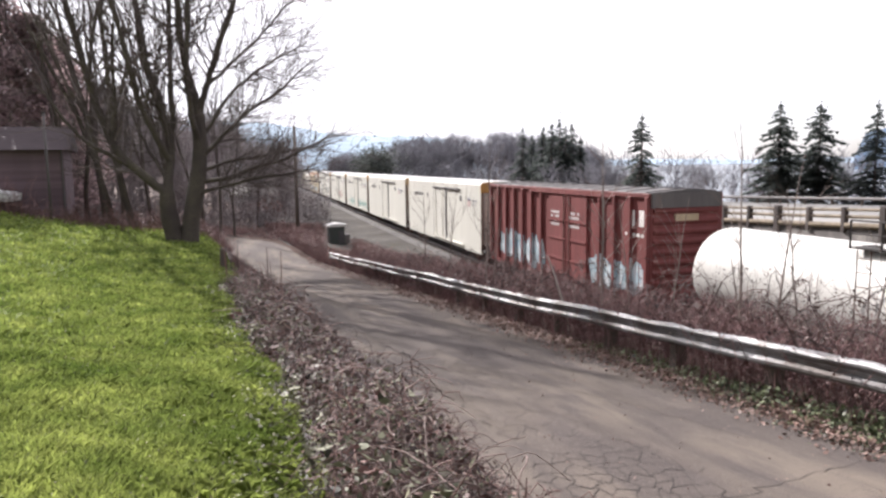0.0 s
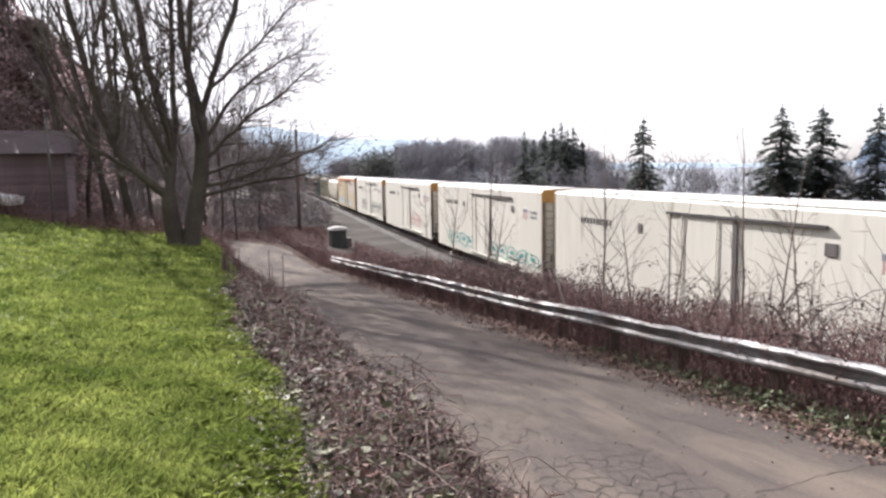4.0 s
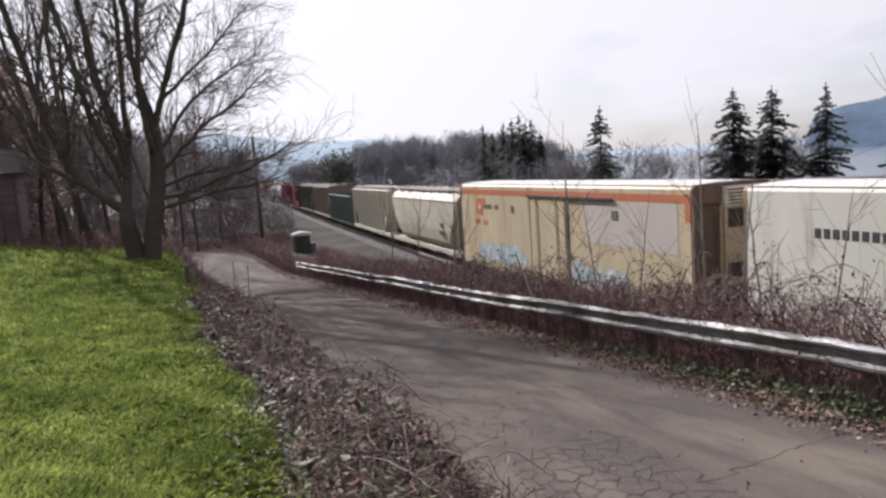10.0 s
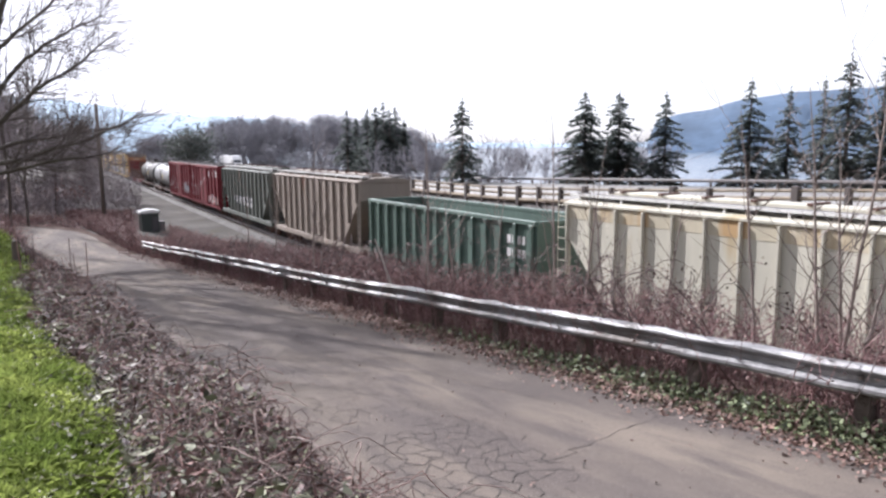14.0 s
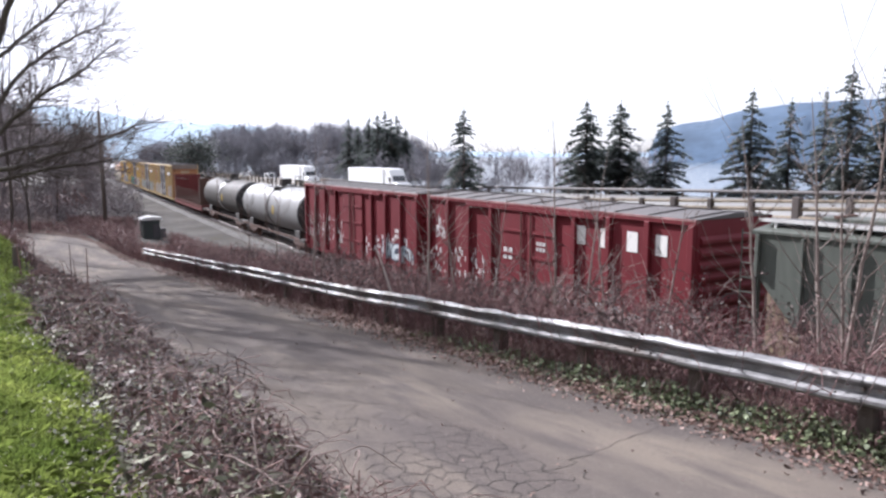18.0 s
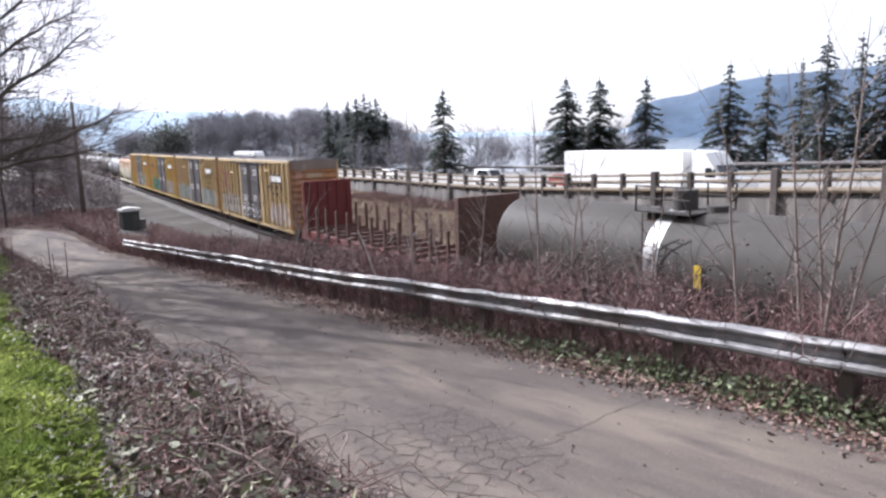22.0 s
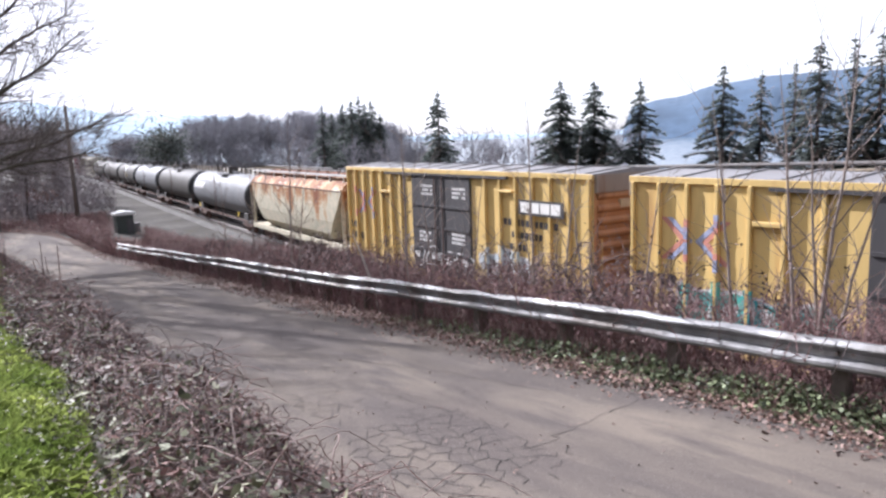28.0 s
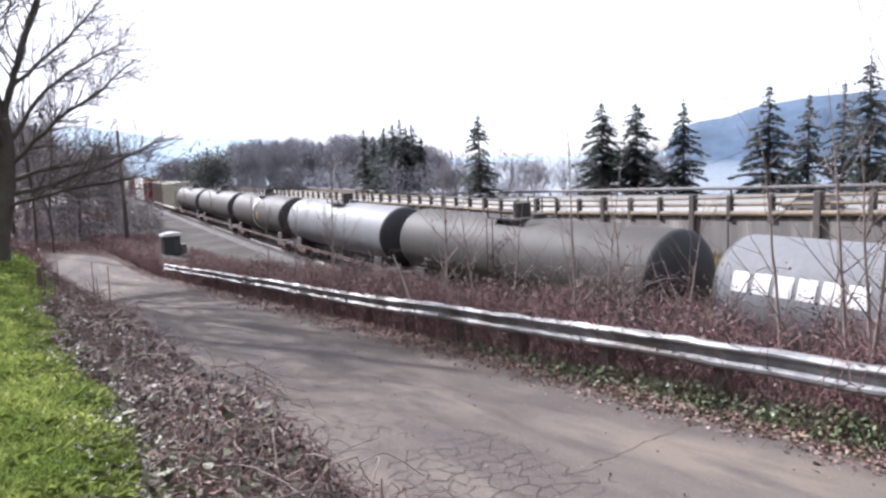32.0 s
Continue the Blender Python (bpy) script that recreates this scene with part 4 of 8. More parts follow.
def fir_meshes(seed, height, width, gaps=0.15):
    """Conifer: whorls of level boughs, each a spray of small needle tufts."""
    rng = np.random.default_rng(seed)
    tri = []
    up = np.array([0, 0, 1.0])
    zz = height * 0.06
    while zz < height * 0.97:
        f = 1 - zz / height
        reach = 0.52 * width * min(0.86, 1.25 * f ** 0.85) * rng.uniform(0.7, 1.12) + 0.05
        n = max(4, int(7 + 6 * f + rng.integers(0, 4)))
        a0 = rng.uniform(0, 6.28)
        for i in range(n):
            if rng.random() < gaps:
                continue
            a = a0 + 6.283 * i / n + rng.normal() * 0.25
            L = reach * rng.uniform(0.4, 1.2)
            zb = min(zz + height * rng.normal() * 0.016, height * 0.97)
            out, side = np.array([math.cos(a), math.sin(a), 0]), np.array([-math.sin(a), math.cos(a), 0])
            rise, sag = rng.uniform(-0.25, 0.20), rng.uniform(0.10, 0.45)
            m = max(3, int(L / 0.17))
            for j in range(m):
                t = (j + rng.uniform(0.1, 0.9)) / m
                c = up * (zb + rise * L * t - sag * L * t * t) + out * L * t + side * rng.normal() * 0.04 * L
                wd = ((0.12 + 0.24 * (1 - t)) * L + 0.14) * (0.35 + 0.65 * min(1, 4 * f))
                th = 0.07 + 0.035 * L
                for sgn in (-1, 1):
                    tip = c + side * sgn * wd * rng.uniform(0.5, 1.1) + out * wd * rng.uniform(0.3, 0.9) + up * rng.uniform(-0.25, 0.18) * wd
                    tri.append([c - out * th, c + out * th, tip])
                if rng.random() < 0.8:
                    tri.append([c - out * th * 2, c + out * th * 2, c + out * 0.05 - up * rng.uniform(0.12, 0.36) + side * rng.normal() * 0.1])
        zz += height * rng.uniform(0.022, 0.042) * (0.45 + 0.7 * f)
    for i in range(6):
        zt, a = height * (0.95 + 0.008 * i), i * 2.4
        tri.append([up * zt, up * (zt + 0.25), up * (zt + 0.2) + np.array([math.cos(a), math.sin(a), 0]) * 0.18])
    tri = np.array(tri).reshape(-1, 3)
    crown = np_mesh("crown", tri, np.arange(len(tri)).reshape(-1, 3), M["needle"])
    v, f = tubes([np.array([[0, 0, -0.5], [0, 0, height * 0.5], [0, 0, height]])], [np.array([height * 0.016, height * 0.010, 0.02])], 7)
    return np_mesh("trunk", v, f, M["bark"], smooth=True), crown


def build_firs():
    """Dark conifers between the highway and the river, by bearing, height of the tip and distance."""
    rows = [  # bearing, tip elevation, distance, width
        (15.63, 3.67, 108, 6.4), (25.25, 4.18, 100, 8.0), (27.84, 4.06, 103, 9.6), (31.29, 3.89, 101, 7.6),
        (37.2, 4.7, 98, 8.5), (39.77, 3.94, 104, 7.5), (41.94, 4.57, 106, 8.0), (43.45, 6.35, 92, 8.5), (45.5, 5.97, 97, 9.0), (47.13, 6.17, 95, 9.0),
        (49.3, 6.6, 92, 9), (51.5, 6.2, 96, 9), (9.36, 3.62, 150, 7.5), (8.1, 3.0, 155, 7.0), (10.3, 3.15, 152, 7.0), (6.47, 2.95, 165, 6.5), (7.2, 2.3, 170, 7), (8.75, 3.2, 146, 7), (9.85, 3.0, 148, 7), (11.0, 2.1, 150, 6)]
    for i, (az, el, d, w) in enumerate(rows):
        x, y = d * math.sin(radians(az)), d * math.cos(radians(az))
        z0 = float(ground_z(x, y))
        z0 = max(z0, -13.8)
        tip = d * math.tan(radians(el))
        tr, cr = fir_meshes(40 + i, tip - z0, w * 1.12, 0.36 if i % 3 else 0.46)
        t = thing("fir_tree", "tall dark green conifer standing behind the highway" if d < 130 else "dark conifer among bare trees", "tree", "conifers beyond the highway")
        t.matrix_world = pose(x, y, z0)
        part("trunk", tr, None, t)
        part("crown", cr, None, t)


def build_far_woods():
    """Leafless grey woods along the shore and up the hillside, one object of many trees."""
    rng = np.random.default_rng(8)
    protos = []
    for k in range(6):
        lv = branch_tree(np.random.default_rng(200 + k), 11.0, 0.30, 0.75, levels=3, forks=(10, 5, 4), trunk_part=0.62, up=0.6, low=0.12)
        lv = lv[:1] + [[(q[[0, 2, -1]], r[[0, 2, -1]]) for q, r in g] for g in lv[1:3]] + [[(q[[0, -1]], r[[0, -1]]) for q, r in g] for g in lv[3:]]
        a, b = tree_meshes(lv, 1, 0.042)
        protos.append((np.concatenate([a[0], b[0]]), np.concatenate([a[1], b[1] + len(a[0])])))
    chunks = []

    def plant(x, y, h, z=None, slot=0):
        v, f = protos[rng.integers(0, 6)]
        a = rng.uniform(0, 6.28)
        k = h / (v[:, 2].max())
        r = np.array([[math.cos(a), -math.sin(a), 0], [math.sin(a), math.cos(a), 0], [0, 0, 1]])
        chunks.append((v @ r.T * k + np.array([x, y, float(ground_z(x, y)) if z is None else z]), f, slot))
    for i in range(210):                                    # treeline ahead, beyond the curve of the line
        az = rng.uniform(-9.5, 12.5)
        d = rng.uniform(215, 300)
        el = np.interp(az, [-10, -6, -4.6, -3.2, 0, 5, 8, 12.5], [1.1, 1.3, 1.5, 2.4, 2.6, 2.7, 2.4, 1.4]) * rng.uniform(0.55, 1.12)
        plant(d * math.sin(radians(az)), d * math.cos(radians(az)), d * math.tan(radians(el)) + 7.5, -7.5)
    for i in range(20):                                     # thin trees on the shore behind the highway
        az = rng.uniform(9, 36)
        d = rng.uniform(112, 150)
        el = rng.uniform(-0.2, 1.5)
        plant(d * math.sin(radians(az)), d * math.cos(radians(az)), d * math.tan(radians(el)) + 12, -12)
    for i in range(150):                                    # hillside and roadside wood behind the large tree
        az = rng.uniform(-36, -11.5)
        d = rng.uniform(70, 190)
        x, y = d * math.sin(radians(az)), d * math.cos(radians(az))
        el = np.interp(az, [-36, -24, -16, -11.5], [8.5, 6.0, 3.6, 2.0]) * rng.uniform(0.6, 1.1)
        z0 = float(ground_z(x, y))
        plant(x, y, max(5, d * math.tan(radians(el)) - z0), z0, 1)
    for i in range(150):                                    # low undergrowth that fills the foot of the woods
        az, d = rng.uniform(-9.5, 14), rng.uniform(205, 230)
        w, h = rng.uniform(3, 6), np.interp(az, [-10, -4, 0, 8, 14], [5, 7, 9, 9, 5]) * rng.uniform(0.6, 1.1)
        pts = rng.random((260, 3)) * np.array([w, w, 1]) - np.array([w / 2, w / 2, 0])
        pts[:, 2] = pts[:, 2] ** 1.3 * h
        v, f = leaves(pts + np.array([d * math.sin(radians(az)), d * math.cos(radians(az)), -7.5]), rng, 0.75, 1.5, 0.3)
        chunks.append((v, f, 0))
    for i in range(150):                                    # scrub under the hillside wood
        az, d = rng.uniform(-36, -9.5), rng.uniform(74, 120)
        x, y = d * math.sin(radians(az)), d * math.cos(radians(az))
        w, h = rng.uniform(2, 4), rng.uniform(1.2, 4.0)
        pts = rng.random((200, 3)) * np.array([w, w, 1]) - np.array([w / 2, w / 2, 0])
        pts[:, 2] = pts[:, 2] ** 1.4 * h
        v, f = leaves(pts + np.array([x, y, float(ground_z(x, y))]), rng, 0.5, 1.5, 0.2)
        chunks.append((v, f, 1))
    # a round dark evergreen at the woods' left end
    sh = thing("evergreen_tree", "round dark evergreen tree at the end of the woods", "tree")
    sh.matrix_world = pose(190 * math.sin(radians(-5.3)), 190 * math.cos(radians(-5.3)), -7.0)
    pts = rng.normal(size=(2600, 3)) * np.array([3.9, 3.9, 3.0]) * 0.75 + np.array([0, 0, 7.0])
    lv = leaves(pts[pts[:, 2] > 0.8], rng, 0.9, 0.8)
    tagged(part("foliage", np_mesh("foliage", lv[0], lv[1], M["evergreen"]), None, sh), kind="stuff")
    part("trunk", Geo().rod((0, 0, -0.5), (0, 0, 8), 0.3, 7, 0.1), M["bark"], sh)
    stuff("far_woods", chunks, "leafless grey-brown woods along the shore and hillside", "woods", [M["hazy_bark"], M["hill_twig"]])


def build_large_tree():
    """Large maple: two trunks from one foot, steep main limbs, long low boughs towards the lane."""
    x, y = 35 * math.sin(radians(-20.3)), 35 * math.cos(radians(-20.3))
    t = thing("maple_tree", "large bare spreading maple with mossy double trunk at the lawn's edge", "tree")
    t.matrix_world = pose(x, y, float(ground_z(x, y)) - 0.1)
    right, away = np.array([math.cos(radians(19.6)), math.sin(radians(19.6)), 0]), np.array([-math.sin(radians(19.6)), math.cos(radians(19.6)), 0])

    def at(r, h, a=0.0):
        return right * r + away * a + np.array([0, 0, h])
    # trunks and main limbs: points as (right, up, away), foot and tip radius
    heavy = [
        ([(0.28, -0.6, 0), (0.36, 0.6, 0), (0.60, 1.8, 0), (0.90, 3.2, 0.1), (1.06, 4.7, 0.1), (1.02, 6.2, 0.2)], 0.46, 0.25),
        ([(-0.22, -0.6, 0), (-0.36, 0.6, 0), (-0.52, 1.7, -0.1), (-0.50, 2.5, -0.1)], 0.44, 0.31),
        ([(1.02, 6.1, 0.2), (0.72, 7.6, 0.4), (0.55, 9.2, 0.5), (0.62, 11.2, 0.6), (0.40, 13.4, 0.6), (0.5, 15.4, 0.8)], 0.23, 0.05),
        ([(1.04, 6.0, 0.2), (1.45, 7.2, 0.0), (1.95, 8.6, -0.3), (2.7, 10.4, -0.5), (3.2, 12.4, -0.8), (3.9, 14.2, -1.0)], 0.21, 0.05),
        ([(1.05, 4.5, 0.1), (0.65, 5.8, -0.5), (0.45, 7.4, -0.9), (0.62, 9.4, -1.2), (0.9, 11.6, -1.5), (0.7, 13.6, -1.6)], 0.19, 0.05),
        ([(-0.50, 2.3, -0.1), (-1.05, 2.9, -0.1), (-2.0, 3.6, 0), (-2.75, 4.8, 0.2), (-3.35, 6.6, 0.3), (-3.9, 8.8, 0.5), (-4.3, 11.4, 0.4)], 0.27, 0.06),
        ([(-0.50, 2.3, -0.1), (-0.32, 3.6, 0.1), (-0.28, 4.9, 0.3), (-0.75, 7.2, 0.4), (-1.15, 9.4, 0.6), (-1.4, 12.0, 0.5), (-1.2, 14.6, 0.7)], 0.30, 0.05),
        ([(-0.30, 4.6, 0.3), (-0.05, 6.0, 0.6), (-0.15, 8.0, 1.0), (0.05, 10.4, 1.3), (-0.2, 13.0, 1.5)], 0.18, 0.05),
        ([(-0.34, 3.9, 0.1), (-1.05, 5.2, -0.4), (-1.7, 6.9, -0.8), (-2.0, 9.0, -1.1), (-2.6, 11.4, -1.2), (-2.7, 13.4, -1.4)], 0.19, 0.05),
        ([(-2.7, 4.6, 0.2), (-2.35, 6.2, -0.3), (-2.5, 8.2, -0.6), (-2.2, 10.2, -0.7)], 0.13, 0.04),
        ([(-2.1, 3.7, 0), (-3.2, 4.4, -0.5), (-4.4, 5.4, -0.8), (-5.2, 7.0, -1.0)], 0.12, 0.03),
        ([(0.80, 2.8, 0.1), (1.9, 3.0, -0.2), (3.3, 3.4, -0.5), (4.9, 4.0, -0.7), (6.4, 4.9, -0.9)], 0.14, 0.025),
        ([(0.92, 3.3, 0.1), (2.0, 3.8, 0.4), (3.3, 4.0, 0.8), (4.8, 4.3, 1.2), (6.0, 4.5, 1.5)], 0.13, 0.025),
        ([(0.66, 2.2, 0), (1.7, 2.6, -0.7), (3.0, 2.9, -1.4), (4.4, 3.1, -2.2), (5.4, 3.3, -2.8)], 0.11, 0.025),
        ([(0.98, 3.9, 0.1), (2.0, 4.9, -0.3), (3.1, 5.9, -0.5), (4.4, 6.8, -0.9), (5.7, 7.9, -1.1)], 0.13, 0.025),
        ([(1.05, 4.8, 0.1), (2.0, 6.2, 0.3), (3.0, 7.3, 0.6), (4.4, 8.3, 0.9), (5.8, 9.0, 1.2)], 0.13, 0.025),
        ([(1.5, 7.3, 0), (2.5, 8.3, 0.3), (3.6, 9.3, 0.6), (4.6, 10.6, 0.8), (5.6, 11.4, 1.0)], 0.11, 0.02),
        ([(0.95, 3.6, 0.1), (1.5, 4.4, 1.2), (2.4, 5.2, 2.3), (3.4, 6.4, 3.2)], 0.12, 0.03),
        ([(-0.5, 3.0, 0), (-0.9, 3.9, 1.1), (-1.6, 5.1, 2.2), (-2.0, 6.8, 3.0)], 0.13, 0.03)]
    rng = np.random.default_rng(900)
    vs, fs, k = [], [], 0
    twigs = [[], [], []]

    def spur(base, way, length, r0, level):
        """A side branch that bends upward a little, with its own side branches."""
        n_ = 6
        pts, d = [base], way / np.linalg.norm(way)
        for q in range(n_ - 1):
            d = d + rng.normal(size=3) * (0.13 + 0.05 * level) + np.array([0, 0, 0.05])
            d /= np.linalg.norm(d)
            pts.append(pts[-1] + d * length / (n_ - 1))
        pts = np.array(pts)
        twigs[level].append((pts, np.linspace(r0, max(0.0035, r0 * 0.25), n_)))
        if level < 2:
            for q in range(int(rng.integers(4, 7)) if level == 0 else int(rng.integers(2, 5))):
                f = rng.uniform(0.2, 1.0) * (n_ - 1)
                a = min(int(f), n_ - 2)
                o = pts[a] + (pts[a + 1] - pts[a]) * (f - a)
                side = rng.normal(size=3)
                spur(o, (pts[a + 1] - pts[a]) / np.linalg.norm(pts[a + 1] - pts[a]) * 0.9 + side / np.linalg.norm(side) * 0.75, length * rng.uniform(0.35, 0.62), r0 * 0.5, level + 1)
    for i, (pts, r0, r1) in enumerate(heavy):
        P = np.array([at(a, b, c) for a, b, c in pts])
        if 2 <= i <= 8:
            P = np.concatenate([P, [P[-1] + (P[-1] - P[-2]) * 1.0, P[-1] + (P[-1] - P[-2]) * 1.9]])
            r1 *= 1.3
        if i >= 11:
            P[1:] = P[0] + (P[1:] - P[0]) * 1.12
        if i > 1:
            r0, r1 = r0 * 0.80, r1 * 0.9
        m_ = 4 * (len(P) - 1) + 1
        tt, t0 = np.linspace(0, len(P) - 1, m_), np.arange(len(P))
        Q = np.stack([np.interp(tt, t0, P[:, c]) for c in range(3)], -1)
        for _ in range(3):
            Q[1:-1] = (Q[:-2] + 2 * Q[1:-1] + Q[2:]) / 4
        if i > 1:
            Q[2:] += np.cumsum(rng.normal(size=(m_ - 2, 3)) * 0.035, axis=0)
        R = r1 + (r0 - r1) * (1 - tt / tt[-1]) ** 0.7
        if i < 2:
            R[:3] *= (1.35, 1.15, 1.04)
        v, f = tubes([Q], [R * (1 + 0.05 * rng.normal(size=m_))], 12 if i < 2 else 8)
        part("trunk" if i < 2 else "limb", np_mesh("limb", v, f, M["bark_moss"], smooth=True), None, t, "thick mossy trunk" if i < 2 else "")
        if i > 1:
            reach = np.linalg.norm(Q[-1] - Q[0])
            low = i >= 11
            for q in range(int((4.6 if low else 3.4) * reach)):
                f_ = rng.uniform(0.16, 1.0) ** 0.9
                a = min(int(f_ * (m_ - 1)), m_ - 2)
                d = (Q[a + 1] - Q[a]) / np.linalg.norm(Q[a + 1] - Q[a])
                side = rng.normal(size=3) * np.array([1, 1, 0.6])
                side -= d * (side @ d)
                side /= np.linalg.norm(side)
                spur(Q[a], d * 0.75 + side * 0.8, rng.uniform(1.1, 3.4) * (1.15 - 0.4 * f_) * (0.85 if low else 1.0), 0.014 + 0.20 * R[a], 0)
        if i == 3 or i >= 11:                               # long level whips towards the lane
            for q in range(8):
                a = int(rng.uniform(0.3, 0.97) * (m_ - 1))
                spur(Q[a], right + away * rng.normal() * 0.6 + np.array([0, 0, rng.uniform(-0.12, 0.35)]), rng.uniform(2.0, 4.0), 0.019, 1)
    for lv, sides in zip(twigs, (5, 4, 3)):
        v, f = tubes([a for a, _ in lv], [b for _, b in lv], sides)
        vs.append(v)
        fs.append(f + k)
        k += len(v)
    tagged(part("crown", np_mesh("crown", np.concatenate(vs), np.concatenate(fs), M["maple_twig"]), None, t, "bare leafless branches and twigs"), kind="stuff")


def build_left_trees():
    rows = [(-25.3, 47, 18, 0.52), (-24.7, 49, 18, 0.46), (-23.4, 45, 18, 0.56), (-20.9, 49, 17, 0.34), (-18.6, 52, 16, 0.3), (-22.2, 58, 20, 0.36), (-26.6, 52, 20, 0.4), (-28.0, 58, 22, 0.44), (-30.5, 62, 24, 0.5), (-32.5, 66, 25, 0.5), (-21.2, 62, 17, 0.3),
            (-17.5, 64, 15, 0.3), (-16.4, 66, 13, 0.26), (-19.2, 60, 17, 0.32), (-24.2, 64, 22, 0.4), (-27.2, 68, 23, 0.42), (-14.6, 78, 10, 0.2)]
    for i, (az, d, h, g) in enumerate(rows):
        bare_tree("bare_tree", "slender leafless roadside tree beyond the lawn", d * math.sin(radians(az)), d * math.cos(radians(az)), 300 + i, h * 0.86, g, M["bark_moss"], M["maple_twig"], lean=(0.06 * math.sin(i * 2.3), 0.05 * math.cos(i)),
                  group="bare trees beyond the lawn", spread=0.5, levels=3, forks=(6, 3, 3), trunk_part=0.82, up=0.5, thin=0.004, low=0.34)
    for i, (az, d, h, w) in enumerate(((-29.3, 61, 16.5, 6.5), (-33.2, 58, 18, 6.5), (-31.2, 66, 20, 7.0), (-27.6, 70, 17, 5.5))):
        rng = np.random.default_rng(70 + i)
        x, y = d * math.sin(radians(az)), d * math.cos(radians(az))
        t = thing("cedar_tree", "dense dark purple-brown tree beside the house", "tree", "dense trees beside the house")
        t.matrix_world = pose(x, y, float(ground_z(x, y)))
        v, f = tubes([np.array([[0, 0, -0.4], [0.1, 0, h * 0.5], [0.1, 0.1, h * 0.95]])], [np.array([0.3, 0.2, 0.03])], 8)
        part("trunk", np_mesh("trunk", v, f, M["bark"], smooth=True), None, t)
        n = 9000
        zz = h * (0.16 + 0.84 * rng.random(n) ** 0.9)
        rr = w * (1.05 - zz / h) ** 0.6 * (0.5 + 0.5 * np.sin(zz * 2.1 + i)) * 0.35 + w * (1.05 - zz / h) ** 0.6 * 0.65
        a = rng.uniform(0, 6.28, n)
        rad = rr * rng.random(n) ** 0.5 * (0.85 + 0.25 * np.sin(3 * a + zz))
        lv = leaves(np.stack([rad * np.cos(a), rad * np.sin(a), zz], -1), rng, 0.42, 0.8)
        tagged(part("foliage", np_mesh("foliage", lv[0], lv[1], M["purple_leaf"]), None, t), kind="stuff")


# ---------------------------------------------------------------- low growth
def build_lawn_grass():
    rng = np.random.default_rng(11)
    n = 215000
    near = rng.random(n) < 0.40
    r = np.where(near, 9 * np.sqrt(rng.random(n)) + 0.1, 2.2 * (45 / 2.2) ** (rng.random(n) ** 0.85) * np.exp(rng.normal(size=n) * 0.35))
    az = np.where(near, rng.uniform(-np.pi, np.pi, n), np.radians(rng.normal(-19, 17, n)))
    x, y = r * np.sin(az), r * np.cos(az)
    s, v = sv(x, y)
    keep = (v > edge_v(s) - 0.05 + rng.normal(size=n) * 0.1) & (s < 42)
    x, y, r = x[keep], y[keep], r[keep]
    n = len(x)
    z = ground_z(x, y)
    patchy = 0.6 + 0.5 * np.sin(x * 2.3 + 1) * np.sin(y * 1.9) + rng.normal(size=n) * 0.2
    tuft = np.sin(x * 7.1 + np.sin(y * 5)) * np.sin(y * 6.3 + np.sin(x * 4))
    h = np.clip(0.04 + 0.035 * patchy + 0.035 * np.maximum(tuft, 0), 0.02, 0.18) * (1 + r / 40)
    wd = 0.0055 + 0.0011 * r
    a = rng.uniform(0, 6.28, n)
    lean = rng.normal(size=(n, 2)) * 0.55
    base = np.stack([x, y, z - 0.01], -1)
    side = np.stack([np.cos(a), np.sin(a), np.zeros(n)], -1) * wd[:, None]
    tip = base + np.stack([lean[:, 0] * h, lean[:, 1] * h, h], -1)
    mid = base + np.stack([lean[:, 0] * h * 0.35, lean[:, 1] * h * 0.35, h * 0.6], -1)
    v_ = np.stack([base - side, base + side, mid + side * 0.8, tip, mid - side * 0.8], 1).reshape(-1, 3)
    f = np.arange(5 * n).reshape(n, 5)
    # longer tufts, denser towards the brambles
    k = 620
    ts = -3 + 24 * rng.random(k) ** 1.2
    tv = edge_v(ts) + np.where(rng.random(k) < 0.75, np.abs(rng.normal(0, 0.35, k)), rng.uniform(0, 7, k))
    tx_, ty_ = xy(ts, tv)
    m = 11
    tx_, ty_ = (np.repeat(a_, m) + rng.normal(size=k * m) * 0.035 for a_ in (tx_, ty_))
    away = np.hypot(tx_, ty_)
    hh = rng.uniform(0.05, 0.13, k * m)
    a = rng.uniform(0, 6.28, k * m)
    ln = rng.uniform(0.4, 1.3, k * m) * hh
    tb = np.stack([tx_, ty_, ground_z(tx_, ty_) - 0.01], -1)
    sd = np.stack([-np.sin(a), np.cos(a), np.zeros(k * m)], -1) * (0.0045 + 0.0007 * away)[:, None]
    ahead = np.stack([np.cos(a) * ln, np.sin(a) * ln, np.zeros(k * m)], -1)
    rise = np.array([0, 0, 1.0])[None] * hh[:, None]
    tuft = np.stack([tb - sd, tb + sd, tb + ahead * 0.35 + rise * 0.75 + sd * 0.8, tb + ahead + rise * 0.85, tb + ahead * 0.35 + rise * 0.75 - sd * 0.8], 1).reshape(-1, 3)
    stuff("lawn_grass", [(v_, f, 0), (tuft, np.arange(5 * k * m).reshape(k * m, 5), 0)], "short bright green lawn grass", "grass", [M["blade"]])
    # fallen leaves, and pale flecks that also paint small glints, on the lawn
    m = 6500
    r = 2.4 * (38 / 2.4) ** rng.random(m)
    az = np.radians(rng.uniform(-40, -3, m))
    x, y = r * np.sin(az), r * np.cos(az)
    s, v = sv(x, y)
    ok = (v > edge_v(s) + 0.1) & (np.sin(x * 1.1) * np.sin(y * 0.8 + 1) + 0.5 * rng.normal(size=m) > 0.0)
